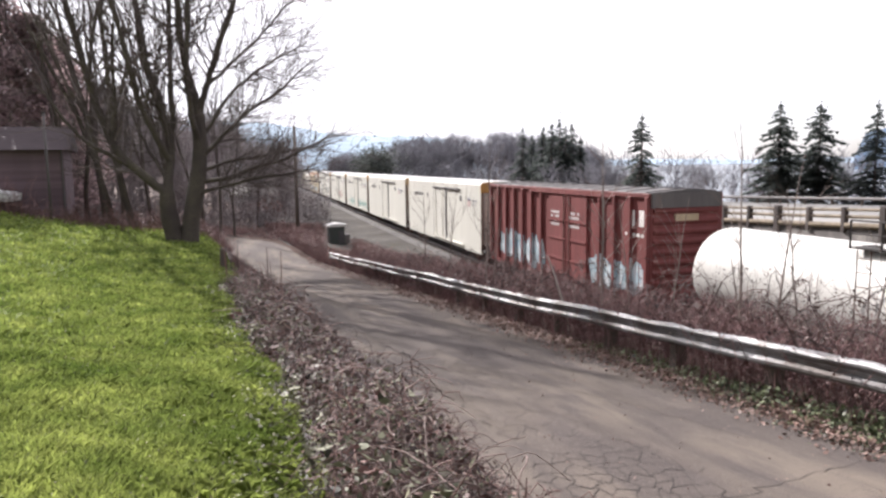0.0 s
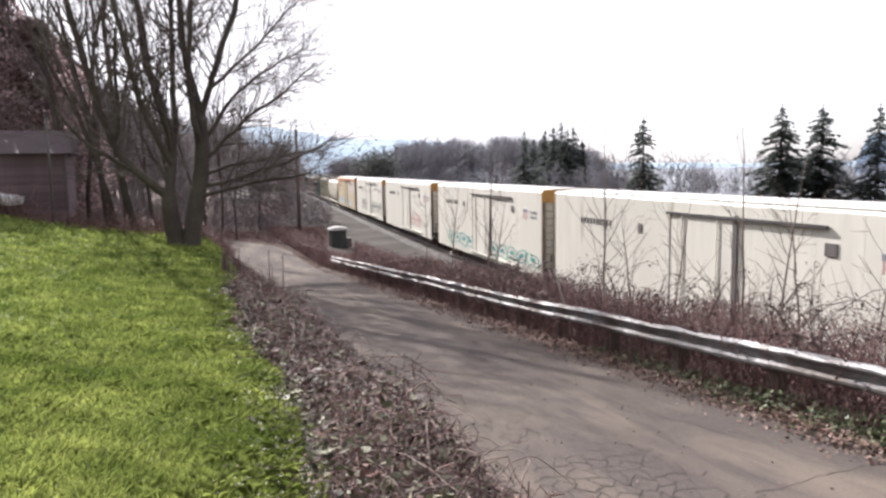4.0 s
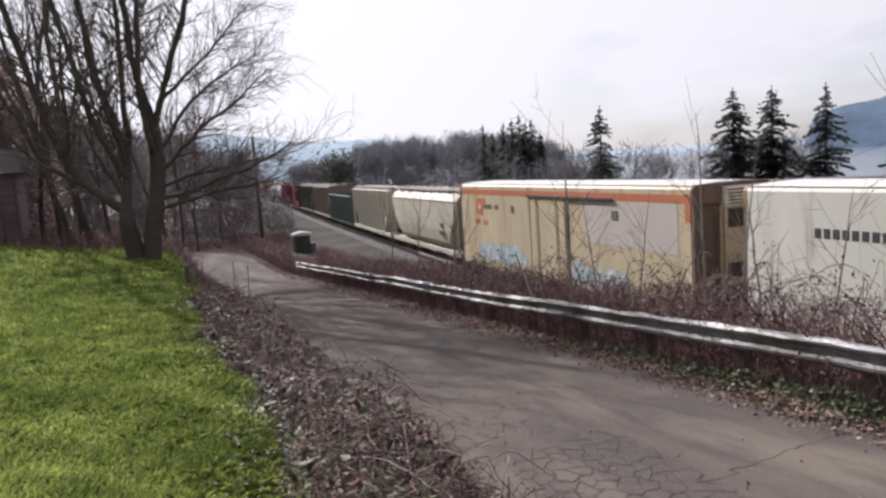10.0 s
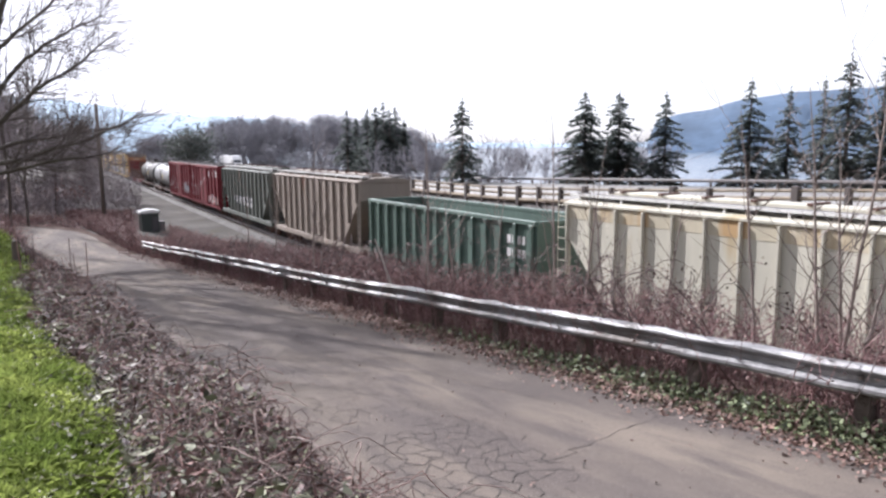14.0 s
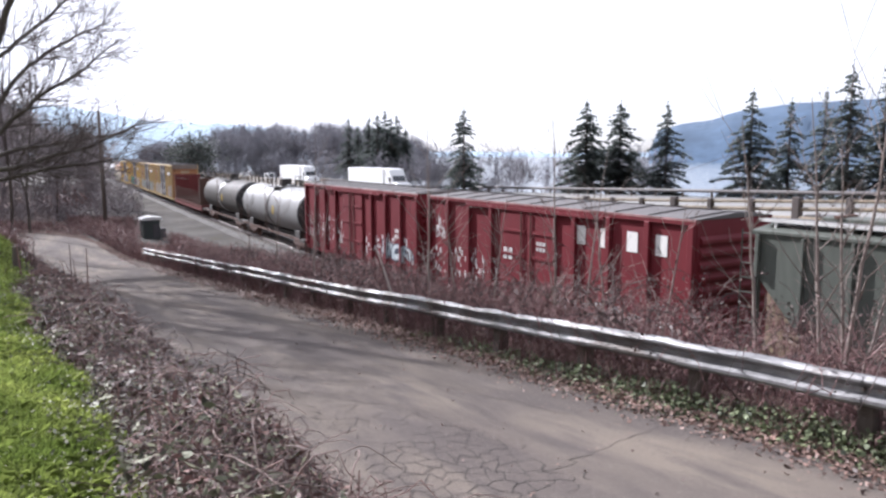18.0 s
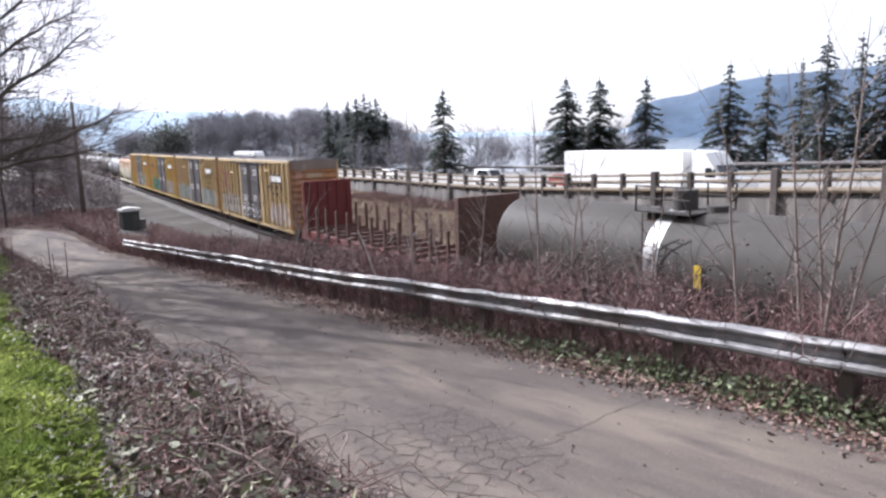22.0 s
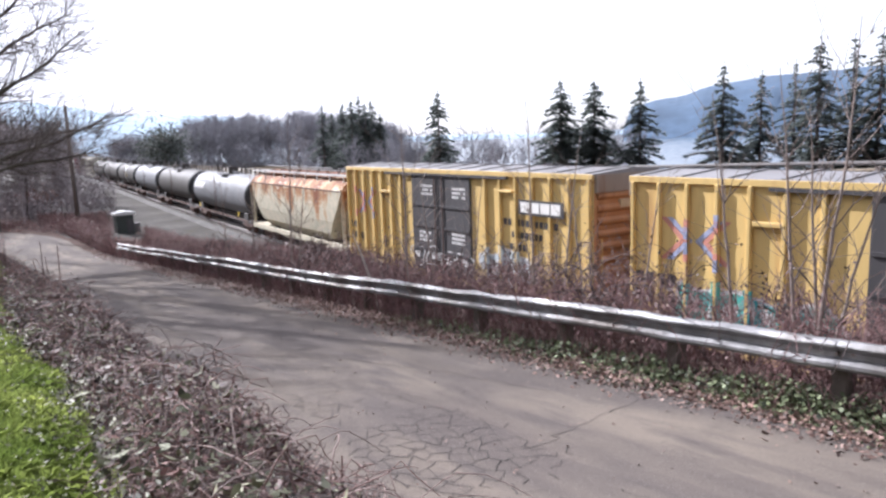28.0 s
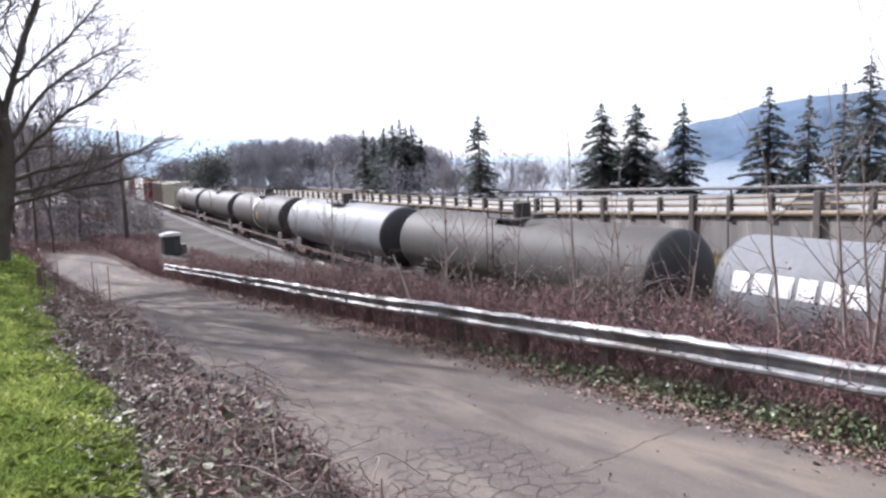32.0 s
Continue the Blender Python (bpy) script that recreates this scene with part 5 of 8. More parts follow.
    P = np.stack([x, y, ground_z(x, y) + 0.05 + 0.03 * rng.random(m)], -1)[ok]
    lv = leaves(P, rng, (0.012 + 0.0012 * r[ok]) * rng.uniform(0.5, 1.1, ok.sum()), 0.3, 0.45)
    w = rng.random(len(P)) < 0.6
    stuff("lawn_litter", [(lv[0], lv[1][w], 0), (lv[0], lv[1][~w], 1)], "small brown fallen leaves and pale leaf flecks with painted glints on the lawn", "leaves", [M["pale_glint_leaf"], M["leaf_dry"]])


def edge_v(s):
    """Where the lawn ends and the brambles begin: an uneven line."""
    return 6.22 + 0.10 * np.sin(s * 0.9 + 0.5) + 0.08 * np.sin(s * 2.3) - 0.7 * np.clip((s - 15) / 5, 0, 1)


def build_brambles():
    """Dead bramble bank between lawn and lane: arching canes and leathery leaves."""
    rng = np.random.default_rng(12)

    def spot(n, s0, s1, power):
        s = s0 + (s1 - s0) * rng.random(n) ** power
        lo = 4.46 + 0.14 * np.sin(s * 1.1) + 0.10 * np.sin(s * 2.9 + 1) - 0.25 * np.clip((s - 8) / 8, 0, 1)
        v = lo + (edge_v(s) - lo) * rng.random(n)
        f = (v - lo) / (edge_v(s) - lo)
        hump = (0.52 + 0.26 * np.sin(s * 1.7 + v * 2) * np.sin(s * 0.8) + 0.08 * np.sin(s * 3.7 - v * 3)) * np.clip(np.sin(np.clip(f, 0.04, 0.96) * np.pi), 0.1, 1) ** 0.7
        return s, v, *xy(s, v), np.maximum(hump * np.interp(s, [15, 22], [1.1, 0.35]), 0.05)
    n = 6200
    s, v, x, y, hump = spot(n, -8, 38, 1.25)
    v = np.minimum(v, edge_v(s) - 0.25)
    x, y = xy(s, v)
    z = ground_z(x, y) + hump * rng.random(n) * 1.1
    L = rng.uniform(0.15, 0.6, n)
    a = rng.uniform(0, 6.28, n)
    t = np.linspace(0, 1, 6)
    hgt = rng.uniform(0.03, 0.22, n) + 0.2 * (rng.random(n) < 0.06)
    px = x[:, None] + np.cos(a)[:, None] * L[:, None] * (t - 0.4) + rng.normal(size=(n, 6)) * 0.035
    py = y[:, None] + np.sin(a)[:, None] * L[:, None] * (t - 0.4) + rng.normal(size=(n, 6)) * 0.025
    pz = z[:, None] + hgt[:, None] * np.sin(t * np.pi * 0.85 + 0.2) * 1.05 + rng.normal(size=(n, 6)) * 0.02
    far = (1 + np.hypot(x, y) / 16)[:, None]
    c1 = tubes(np.stack([px, py, pz], -1), np.linspace(0.0030, 0.0014, 6)[None] * far * rng.uniform(0.5, 1.5, n)[:, None], 4)
    n2 = 34000
    s, v, x, y, hump = spot(n2, -8, 34, 1.45)
    z = ground_z(x, y) + rng.random(n2) ** 0.6 * (hump + 0.05)
    near_lawn = np.clip((v - 5.0) / 1.4, 0, 1)
    c2 = leaves(np.stack([x, y, z], -1), rng, (0.052 + 0.0019 * np.hypot(x, y)) * np.where((rng.random(n2) < 0.16) & (s < 12), 1.8, 0.9), 0.6, 0.42)
    pick = rng.random(n2)
    green = pick < 0.14 + 0.45 * near_lawn + np.interp(s, [-8, 3, 9], [0.26, 0.22, 0])
    pale = (~green) & (pick > 0.97)
    # leaves that spill over the lawn's edge
    n3 = 5000
    s = -3 + 30 * rng.random(n3) ** 1.4
    v = edge_v(s) + np.abs(rng.normal(0, 0.28, n3)) - 0.1
    x, y = xy(s, v)
    c3 = leaves(np.stack([x, y, ground_z(x, y) + rng.random(n3) * 0.10], -1), rng, 0.034 + 0.0014 * np.hypot(x, y), 0.5)
    # a few upright dead stems
    n4 = 20
    s = np.array([1.5, 11.2, 13.6, 15.5, 17, 19, 21, 24] + list(rng.uniform(-1, 30, n4 - 8)))
    v = rng.uniform(4.4, 6.0, n4)
    v[1], v[2] = 5.3, 5.3
    x, y = xy(s, v)
    hh = np.concatenate([[0.5], rng.uniform(0.8, 1.9, 7), rng.uniform(0.4, 0.9, n4 - 8)])
    hh[1], hh[2] = 1.6, 1.6
    t = np.linspace(0, 1, 5)
    ln = rng.normal(size=(n4, 2)) * 0.07
    ln[1:3] *= 0.3
    R = np.stack([x[:, None] + ln[:, :1] * hh[:, None] * t, y[:, None] + ln[:, 1:] * hh[:, None] * t, ground_z(x, y)[:, None] + hh[:, None] * t], -1)
    c4 = tubes(R, np.linspace(0.012, 0.005, 5)[None] * (1 + np.hypot(x, y) / 30)[:, None], 5)
    # fine dark stems deep in the tangle, and long bleached canes that curl over the top
    n5 = 9000
    s, v, x, y, hump = spot(n5, -8, 30, 1.45)
    t = np.linspace(0, 1, 4)
    a, L = rng.uniform(0, 6.28, n5), rng.uniform(0.10, 0.40, n5)
    up = rng.uniform(-0.1, 0.5, n5) * L
    z = ground_z(x, y) + hump * rng.random(n5)
    F = np.stack([x[:, None] + np.cos(a)[:, None] * L[:, None] * t, y[:, None] + np.sin(a)[:, None] * L[:, None] * t, z[:, None] + up[:, None] * t], -1) + rng.normal(size=(n5, 4, 3)) * 0.014
    c5 = tubes(F, np.linspace(0.0028, 0.0014, 4)[None] * (1 + np.hypot(x, y) / 16)[:, None] * rng.uniform(0.6, 1.5, n5)[:, None], 3)
    n6 = 620
    s, v, x, y, hump = spot(n6, -6, 24, 1.3)
    v = np.minimum(v, edge_v(s) - 0.55)
    x, y = xy(s, v)
    t = np.linspace(0, 1, 10)
    a, L = rng.uniform(0, 6.28, n6), rng.uniform(0.25, 0.85, n6)
    turn = rng.normal(size=n6) * 1.1
    head = a[:, None] + turn[:, None] * t
    step = L[:, None] / 9
    gx, gy = np.cumsum(np.cos(head) * step, 1), np.cumsum(np.sin(head) * step, 1)
    z = ground_z(x, y) + hump * rng.uniform(0.6, 1.05, n6)
    G = np.stack([x[:, None] + gx, y[:, None] + gy, z[:, None] + rng.uniform(0.02, 0.2, n6)[:, None] * np.sin(t * np.pi * rng.uniform(0.6, 1.2, n6)[:, None])], -1) + rng.normal(size=(n6, 10, 3)) * 0.006
    c6 = tubes(G, np.linspace(0.0042, 0.0020, 10)[None] * (1 + np.hypot(x, y) / 18)[:, None] * rng.uniform(0.6, 1.4, n6)[:, None], 4)
    mats = [M["cane"], M["bramble_leaf"], M["bramble_dry"], M["pale_glint_leaf"], M["cane_dark"], M["cane_pale"]]
    stuff("brambles", [(c1[0], c1[1], 0), (c2[0], c2[1][green], 1), (c2[0], c2[1][~green & ~pale], 2), (c2[0], c2[1][pale], 3), (c3[0], c3[1], 1), (c4[0], c4[1], 0), (c5[0], c5[1], 4), (c6[0], c6[1], 5)], "tangled dead brambles with leathery dull leaves beside the lane", "brambles", mats)


def build_verge():
    """Ivy and dry leaves below the guardrail and litter on the lane's edges."""
    rng = np.random.default_rng(13)
    n = 20000
    s = -6 + 16 * rng.random(n)
    v = rng.normal(0.06, 0.27, n)
    x, y = xy(s, v)
    hump = (0.22 + 0.12 * np.sin(s * 3.1) * np.sin(s * 1.3 + v * 4)) * np.exp(-((v + 0.05) / 0.3) ** 2) * np.interp(s, [-6, 1, 5, 10], [1, 1, 0.6, 0.05])
    z = lane_z(s) + rng.random(n) * (hump + 0.02) + 0.01
    ok = rng.random(n) < np.interp(s, [-6, 2, 6, 10], [1, 1, 0.5, 0.05])
    ok &= (np.sin(s * 2.1 + 0.7) * np.sin(s * 5.3) + 0.5 * rng.normal(size=len(s)) > -0.55)
    iv = leaves(np.stack([x, y, z], -1)[ok], rng, 0.060, 0.6, 0.8)
    n = 36000
    s = -6 + 44 * rng.random(n) ** 1.3
    v = np.where(rng.random(n) < 0.85, 0.25 + np.abs(rng.normal(0, 0.28, n)) * rng.choice([-1, 1], n), 4.5 - np.abs(rng.normal(0, 0.14, n)))
    x, y = xy(s, v)
    dl = leaves(np.stack([x, y, lane_z(s) + 0.03 + rng.random(n) * 0.04], -1), rng, 0.06, 0.25, 0.6)
    n = 700
    s, v = -4 + 30 * rng.random(n), rng.uniform(0.5, 4.0, n)
    x, y = xy(s, v)
    ol = leaves(np.stack([x, y, lane_z(s) + 0.062], -1), rng, 0.035, 0.15, 0.6)
    stuff("ivy", [(iv[0], iv[1], 0)], "green ivy trailing under the guardrail", "ivy", [M["ivy"]])
    stuff("fallen_leaves", [(dl[0], dl[1], 0), (ol[0], ol[1], 0)], "dry brown fallen leaves along the lane's edges", "leaves", [M["leaf_dry"]])


def build_brush():
    """Leafless thicket on the bank between guardrail and railway."""
    rng = np.random.default_rng(14)
    n = 8200
    s = -9 + 80 * rng.random(n) ** 1.25
    v = -0.25 - 5.6 * rng.random(n) ** 1.25
    x, y = xy(s, v)
    clear = (np.abs(np.degrees(np.arctan2(x, y)) + 8.4) < 1.3) & (s > 30)
    clear |= (np.abs(np.degrees(np.arctan2(x, y)) - 38) < 4) & (rng.random(n) < 0.5)
    s, v, x, y = s[~clear], v[~clear], x[~clear], y[~clear]
    n = len(s)
    z = ground_z(x, y)
    lift = np.interp(s, [-9, 4, 14, 26, 36, 48, 70], [0.95, 0.95, 1.0, 1.0, 0.68, 0.36, 0.15])
    bearing = np.degrees(np.arctan2(x, y))
    lift = lift * (1 - 0.32 * np.exp(-((bearing - 37.5) / 3.2) ** 2) - 0.35 * np.exp(-((bearing - 27.5) / 2.5) ** 2))
    clump = 0.75 + 0.35 * np.sin(s * 0.9 + 0.6 * v) * np.sin(s * 0.37 + 1) + 0.15 * np.sin(s * 2.3 + v)
    top = lane_z(s) + lift * clump * rng.random(n) ** 0.6 * np.interp(v, [-5.8, -3.5, -1.0, -0.25], [0.2, 0.8, 1.05, 0.8])
    tall = np.maximum(top - z, rng.uniform(0.3, 0.9, n))
    t = np.linspace(0, 1, 6)
    a = rng.uniform(0, 6.28, n)
    arch = rng.uniform(0.1, 0.75, n)
    px = x[:, None] + np.cos(a)[:, None] * arch[:, None] * t ** 2 + rng.normal(size=(n, 6)) * 0.04
    py = y[:, None] + np.sin(a)[:, None] * arch[:, None] * t ** 2 + rng.normal(size=(n, 6)) * 0.04
    pz = z[:, None] + tall[:, None] * (t * 1.2 - 0.2 * t ** 3)
    far = (1 + np.hypot(x, y) / 30)[:, None]
    P = np.stack([px, py, pz], -1)
    c1 = tubes(P, np.linspace(0.0075, 0.0035, 6)[None] * far * rng.uniform(0.6, 1.4, n)[:, None], 3)
    m = 50000
    i = rng.integers(0, n, m)
    j = rng.integers(1, 6, m)
    o = P[i, j]
    d = rng.normal(size=(m, 3)) * np.array([1, 1, 0.7]) + np.array([0, 0, 0.25])
    d /= np.linalg.norm(d, axis=1, keepdims=True)
    L = rng.uniform(0.12, 0.45, m)[:, None]
    Q = np.stack([o, o + d * L], 1)
    c2 = tubes(Q, np.array([0.0044, 0.002])[None] * far[i], 3)
    k = 26000
    i = rng.integers(0, n, k)
    lv = leaves(P[i, rng.integers(1, 6, k)] + rng.normal(size=(k, 3)) * 0.10, rng, 0.045 + 0.0012 * np.hypot(x, y)[i], 0.6)
    # low dead growth in front of and under the rail
    q = 2600
    s2, v2 = -7 + 45 * rng.random(q) ** 1.2, rng.normal(-0.08, 0.16, q)
    x2, y2 = xy(s2, v2)
    a = rng.uniform(0, 6.28, q)
    hh = rng.uniform(0.10, 0.50, q) + 0.7 * (rng.random(q) < 0.2)
    t = np.linspace(0, 1, 4)
    R = np.stack([x2[:, None] + np.cos(a)[:, None] * hh[:, None] * 0.4 * t ** 2, y2[:, None] + np.sin(a)[:, None] * hh[:, None] * 0.4 * t ** 2, lane_z(s2)[:, None] + hh[:, None] * t], -1) + rng.normal(size=(q, 4, 3)) * 0.02
    c3 = tubes(R, np.linspace(0.005, 0.0025, 4)[None] * (1 + np.hypot(x2, y2) / 25)[:, None], 3)
    # long dark canes that arch over the bank, with leaves hanging on
    g = 400
    s4, v4 = -6 + 36 * rng.random(g) ** 1.35, -0.2 - 2.6 * rng.random(g)
    x4, y4 = xy(s4, v4)
    a = rng.uniform(0, 6.28, g)
    reach, rise = rng.uniform(0.6, 2.0, g), rng.uniform(0.5, 1.45, g) * np.interp(s4, [-6, 16, 30], [1.1, 0.95, 0.6])
    t = np.linspace(0, 1, 12)
    z4 = ground_z(x4, y4)
    rise = rise + np.maximum(lane_z(s4) - z4, 0)
    bow = np.sin(t[None] * np.pi * rng.uniform(0.55, 0.85, g)[:, None])
    A = np.stack([x4[:, None] + np.cos(a)[:, None] * reach[:, None] * t, y4[:, None] + np.sin(a)[:, None] * reach[:, None] * t, z4[:, None] + rise[:, None] * bow], -1) + np.cumsum(rng.normal(size=(g, 12, 3)) * 0.03, axis=1)
    c5 = tubes(A, np.linspace(0.0065, 0.0028, 12)[None] * (1 + np.hypot(x4, y4) / 28)[:, None] * rng.uniform(0.7, 1.3, g)[:, None], 4)
    i = rng.integers(0, g, 6500)
    l5 = leaves(A[i, rng.integers(3, 12, 6500)] + rng.normal(size=(6500, 3)) * 0.06, rng, 0.05 + 0.0012 * np.hypot(x4, y4)[i], 0.6)
    stuff("brush", [(c1[0], c1[1], 0), (c2[0], c2[1], 0), (lv[0], lv[1], 1), (c3[0], c3[1], 0), (c5[0], c5[1], 2), (l5[0], l5[1], 2)], "dense leafless brown brush on the bank above the railway", "brush", [M["twig"], M["leaf_dry"], M["cane_dark"]])


def build_field_growth():
    """Brown weeds beside the railway, turning to a strip of dull grass at the foot of the retaining wall."""
    rng = np.random.default_rng(61)
    n = 52000
    q = -10 + 85 * rng.random(n) ** 1.2
    green_part = np.interp(q, [34, 42], [1.0, 0.1])
    p = np.where(rng.random(n) < 0.35, rng.uniform(30.8, 34.8, n), rng.uniform(16, 34.8, n))
    x, y = p * NX + q * WX, p * NY + q * WY
    ok = (x > track_x(y) + 2.9) & (np.sin(x * 1.3 + 1) * np.sin(y * 0.9) + 0.7 * rng.normal(size=n) > -0.3)
    x, y, p, green_part = x[ok], y[ok], p[ok], green_part[ok]
    n = len(x)
    brown = rng.random(n) > np.interp(p, [29.0, 31.5], [0.07, 0.75]) * green_part
    h = np.where(brown, rng.uniform(0.12, 0.65, n) * (0.6 + 0.7 * rng.random(n) ** 3), rng.uniform(0.06, 0.24, n))
    a = rng.uniform(0, 6.28, n)
    t = np.linspace(0, 1, 3)
    P = np.stack([x[:, None] + np.cos(a)[:, None] * h[:, None] * 0.5 * t ** 2, y[:, None] + np.sin(a)[:, None] * h[:, None] * 0.5 * t ** 2, ground_z(x, y)[:, None] + h[:, None] * t], -1)
    c = tubes(P, np.linspace(0.016, 0.006, 3)[None] * rng.uniform(0.6, 1.6, n)[:, None], 3)
    brown = np.repeat(brown, len(c[1]) // n)
    stuff("field_growth", [(c[0], c[1][brown], 0), (c[0], c[1][~brown], 1)], "dry brown weeds and dull grass below the wall", "grass", [M["twig"], M["strip_grass"]])


def build_thicket():
    """Brown thicket and tall dead grass on the far side of the lane's bend."""
    rng = np.random.default_rng(15)
    n = 5200
    s = rng.uniform(36, 90, n)
    v = 4.6 + smooth01(50, 90, s) * 14 + rng.random(n) ** 1.4 * 12
    right = rng.random(n) < 0.35
    v = np.where(right, smooth01(50, 90, s) * 14 - 0.4 - rng.random(n) * 5, v)
    x, y = xy(s, v)
    ok = ~(np.abs(np.degrees(np.arctan2(x, y)) + 8.4) < 1.3)
    s, v, x, y, right = s[ok], v[ok], x[ok], y[ok], right[ok]
    n = len(s)
    z = ground_z(x, y)
    tall = rng.uniform(0.25, 1.0, n) * (0.7 + 0.6 * np.sin(s * 0.7) * np.sin(v * 0.9)) * np.where(right, 0.6, 1 + 0.09 * (v - 4.6 - smooth01(50, 90, s) * 14))
    tall = np.clip(tall, 0.15, 2.6)
    t = np.linspace(0, 1, 4)
    a = rng.uniform(0, 6.28, n)
    P = np.stack([x[:, None] + np.cos(a)[:, None] * tall[:, None] * 0.4 * t ** 2, y[:, None] + np.sin(a)[:, None] * tall[:, None] * 0.4 * t ** 2, z[:, None] + tall[:, None] * t], -1)
    c1 = tubes(P, np.linspace(0.018, 0.008, 4)[None] * rng.uniform(0.6, 1.4, n)[:, None], 3)
    m = 16000
    i, j = rng.integers(0, n, m), rng.integers(1, 4, m)
    o = P[i, j]
    d = rng.normal(size=(m, 3)) * np.array([1, 1, 0.7]) + np.array([0, 0, 0.25])
    L = rng.uniform(0.15, 0.5, m)[:, None]
    c2 = tubes(np.stack([o, o + d * L * 0.5, o + d * L], 1), np.array([0.010, 0.008, 0.006])[None] * np.ones((m, 1)), 3)
    k = 9000
    i = rng.integers(0, n, k)
    lv = leaves(P[i, rng.integers(0, 4, k)] + rng.normal(size=(k, 3)) * 0.15, rng, 0.14, 0.6)
    stuff("thicket", [(c1[0], c1[1], 0), (c2[0], c2[1], 0), (lv[0], lv[1], 1)], "brown leafless thicket and dead grass at the lane's bend", "brush", [M["twig"], M["leaf_dry"]])


def build_saplings():
    """Young leafless trees that stand up out of the brush."""
    rows = [  # bearing, foot distance, tip elevation, lean to the right, stems
        (12.6, 15.0, 3.6, 0.02, 1), (23.3, 13.6, 3.6, -0.04, 2), (24.9, 14.2, 1.2, 0.10, 1), (38.6, 10.2, 3.6, -0.10, 1), (42.8, 9.6, 5.2, -0.08, 1),
        (43.8, 9.4, 8.2, 0.05, 2), (44.6, 9.3, 1.0, 0.2, 1), (3.4, 20.5, 2.4, 0.04, 2), (27.3, 12.8, -1.2, -0.1, 1), (17.8, 15.5, -2.0, 0.1, 1), (31.0, 11.6, -2.5, 0.12, 1), (-1.5, 26, -1.2, 0.0, 1), (0.4, 24, -0.6, 0.1, 1), (15.2, 15.0, -2.6, -0.1, 1)]
    for i, (az, d, el, lean, stems) in enumerate(rows):
        rng = np.random.default_rng(500 + i)
        x, y = d * math.sin(radians(az)), d * math.cos(radians(az))
        z0 = float(ground_z(x, y))
        t = thing("sapling", "thin leafless sapling growing out of the brush", "sapling", "saplings on the bank")
        t.matrix_world = pose(x, y, z0)
        right = np.array([math.cos(radians(az)), -math.sin(radians(az)), 0])
        vs, fs, k = [], [], 0
        for m in range(stems):
            h = (d * math.tan(radians(el)) - z0) * (1.0 if m == 0 else rng.uniform(0.6, 0.85))
            n = 12
            u = np.linspace(0, 1, n)
            wav = np.cumsum(rng.normal(size=(n, 2)) * 0.012 * h / 4, axis=0)
            pts = np.stack([wav[:, 0], wav[:, 1], u * h - 0.2], -1) + right[None] * ((lean + (0.10 if m else 0) * rng.choice([-1, 1])) * h * u ** 1.2)[:, None] + np.array([0.12 * m, 0.05 * m, 0])
            rad = np.linspace(0.015 + 0.0042 * h, 0.004, n)
            v, f = tubes([pts], [rad], 6)
            part("stem", np_mesh("stem", v, f, M["sapbark"], smooth=True), None, t)
            side, tw = [], []
            for b in range(int(5 + 2.0 * h)):
                s = rng.uniform(0.28, 0.95)
                j = min(int(s * (n - 1)), n - 2)
                o = pts[j]
                a = rng.uniform(0, 6.28)
                L = (0.20 + 0.22 * (1 - s)) * h * rng.uniform(0.4, 1.0)
                w = np.array([math.cos(a) * 0.75, math.sin(a) * 0.75, 0.85])
                q = np.array([o + w * L * c + np.array([0, 0, 0.12 * L * c * c]) + rng.normal(size=3) * 0.02 for c in np.linspace(0, 1, 5)])
                side.append((q, np.linspace(rad[j] * 0.4 + 0.002, 0.003, 5)))
                for c in range(rng.integers(2, 5)):
                    e = rng.integers(1, 5)
                    d2 = w + rng.normal(size=3) * 0.55
                    tw.append((np.array([q[e], q[e] + d2 * L * 0.16, q[e] + d2 * L * 0.33]), np.array([0.0042, 0.0032, 0.0024])))
            for grp in (side, tw):
                v, f = tubes([q for q, _ in grp], [r for _, r in grp], 3)
                vs.append(v)
                fs.append(f + k)
                k += len(v)
            held = np.array([q[-1] for q, _ in tw])
            held = held[rng.random(len(held)) < 0.35]
            v, f = leaves(held, rng, 0.034, 0.6)
            part("dead_leaves", np_mesh("dead_leaves", v, f, M["cane_dark"]), None, t, "few shrivelled dead leaves")
        tagged(part("crown", np_mesh("crown", np.concatenate(vs), np.concatenate(fs), M["sapbark"]), None, t, "bare upright twigs"), kind="stuff")
    # a pale dead stem leaning over the guardrail
    x, y = 14.4 * math.sin(radians(9.4)), 14.4 * math.cos(radians(9.4))
    z0 = float(ground_z(x, y))
    t = thing("dead_stem", "pale dead stem leaning beside the guardrail", "dead branch")
    t.matrix_world = pose(x, y, z0)
    v, f = tubes([np.array([[0.22, 0, -0.2], [0.16, 0, 0.4], [0.02, 0, 0.9], [-0.10, 0, 1.3], [-0.24, 0.05, 1.7]])], [np.array([0.036, 0.03, 0.027, 0.02, 0.012])], 7)
    part("stem", np_mesh("stem", v, f, M["deadwood"], smooth=True), None, t)


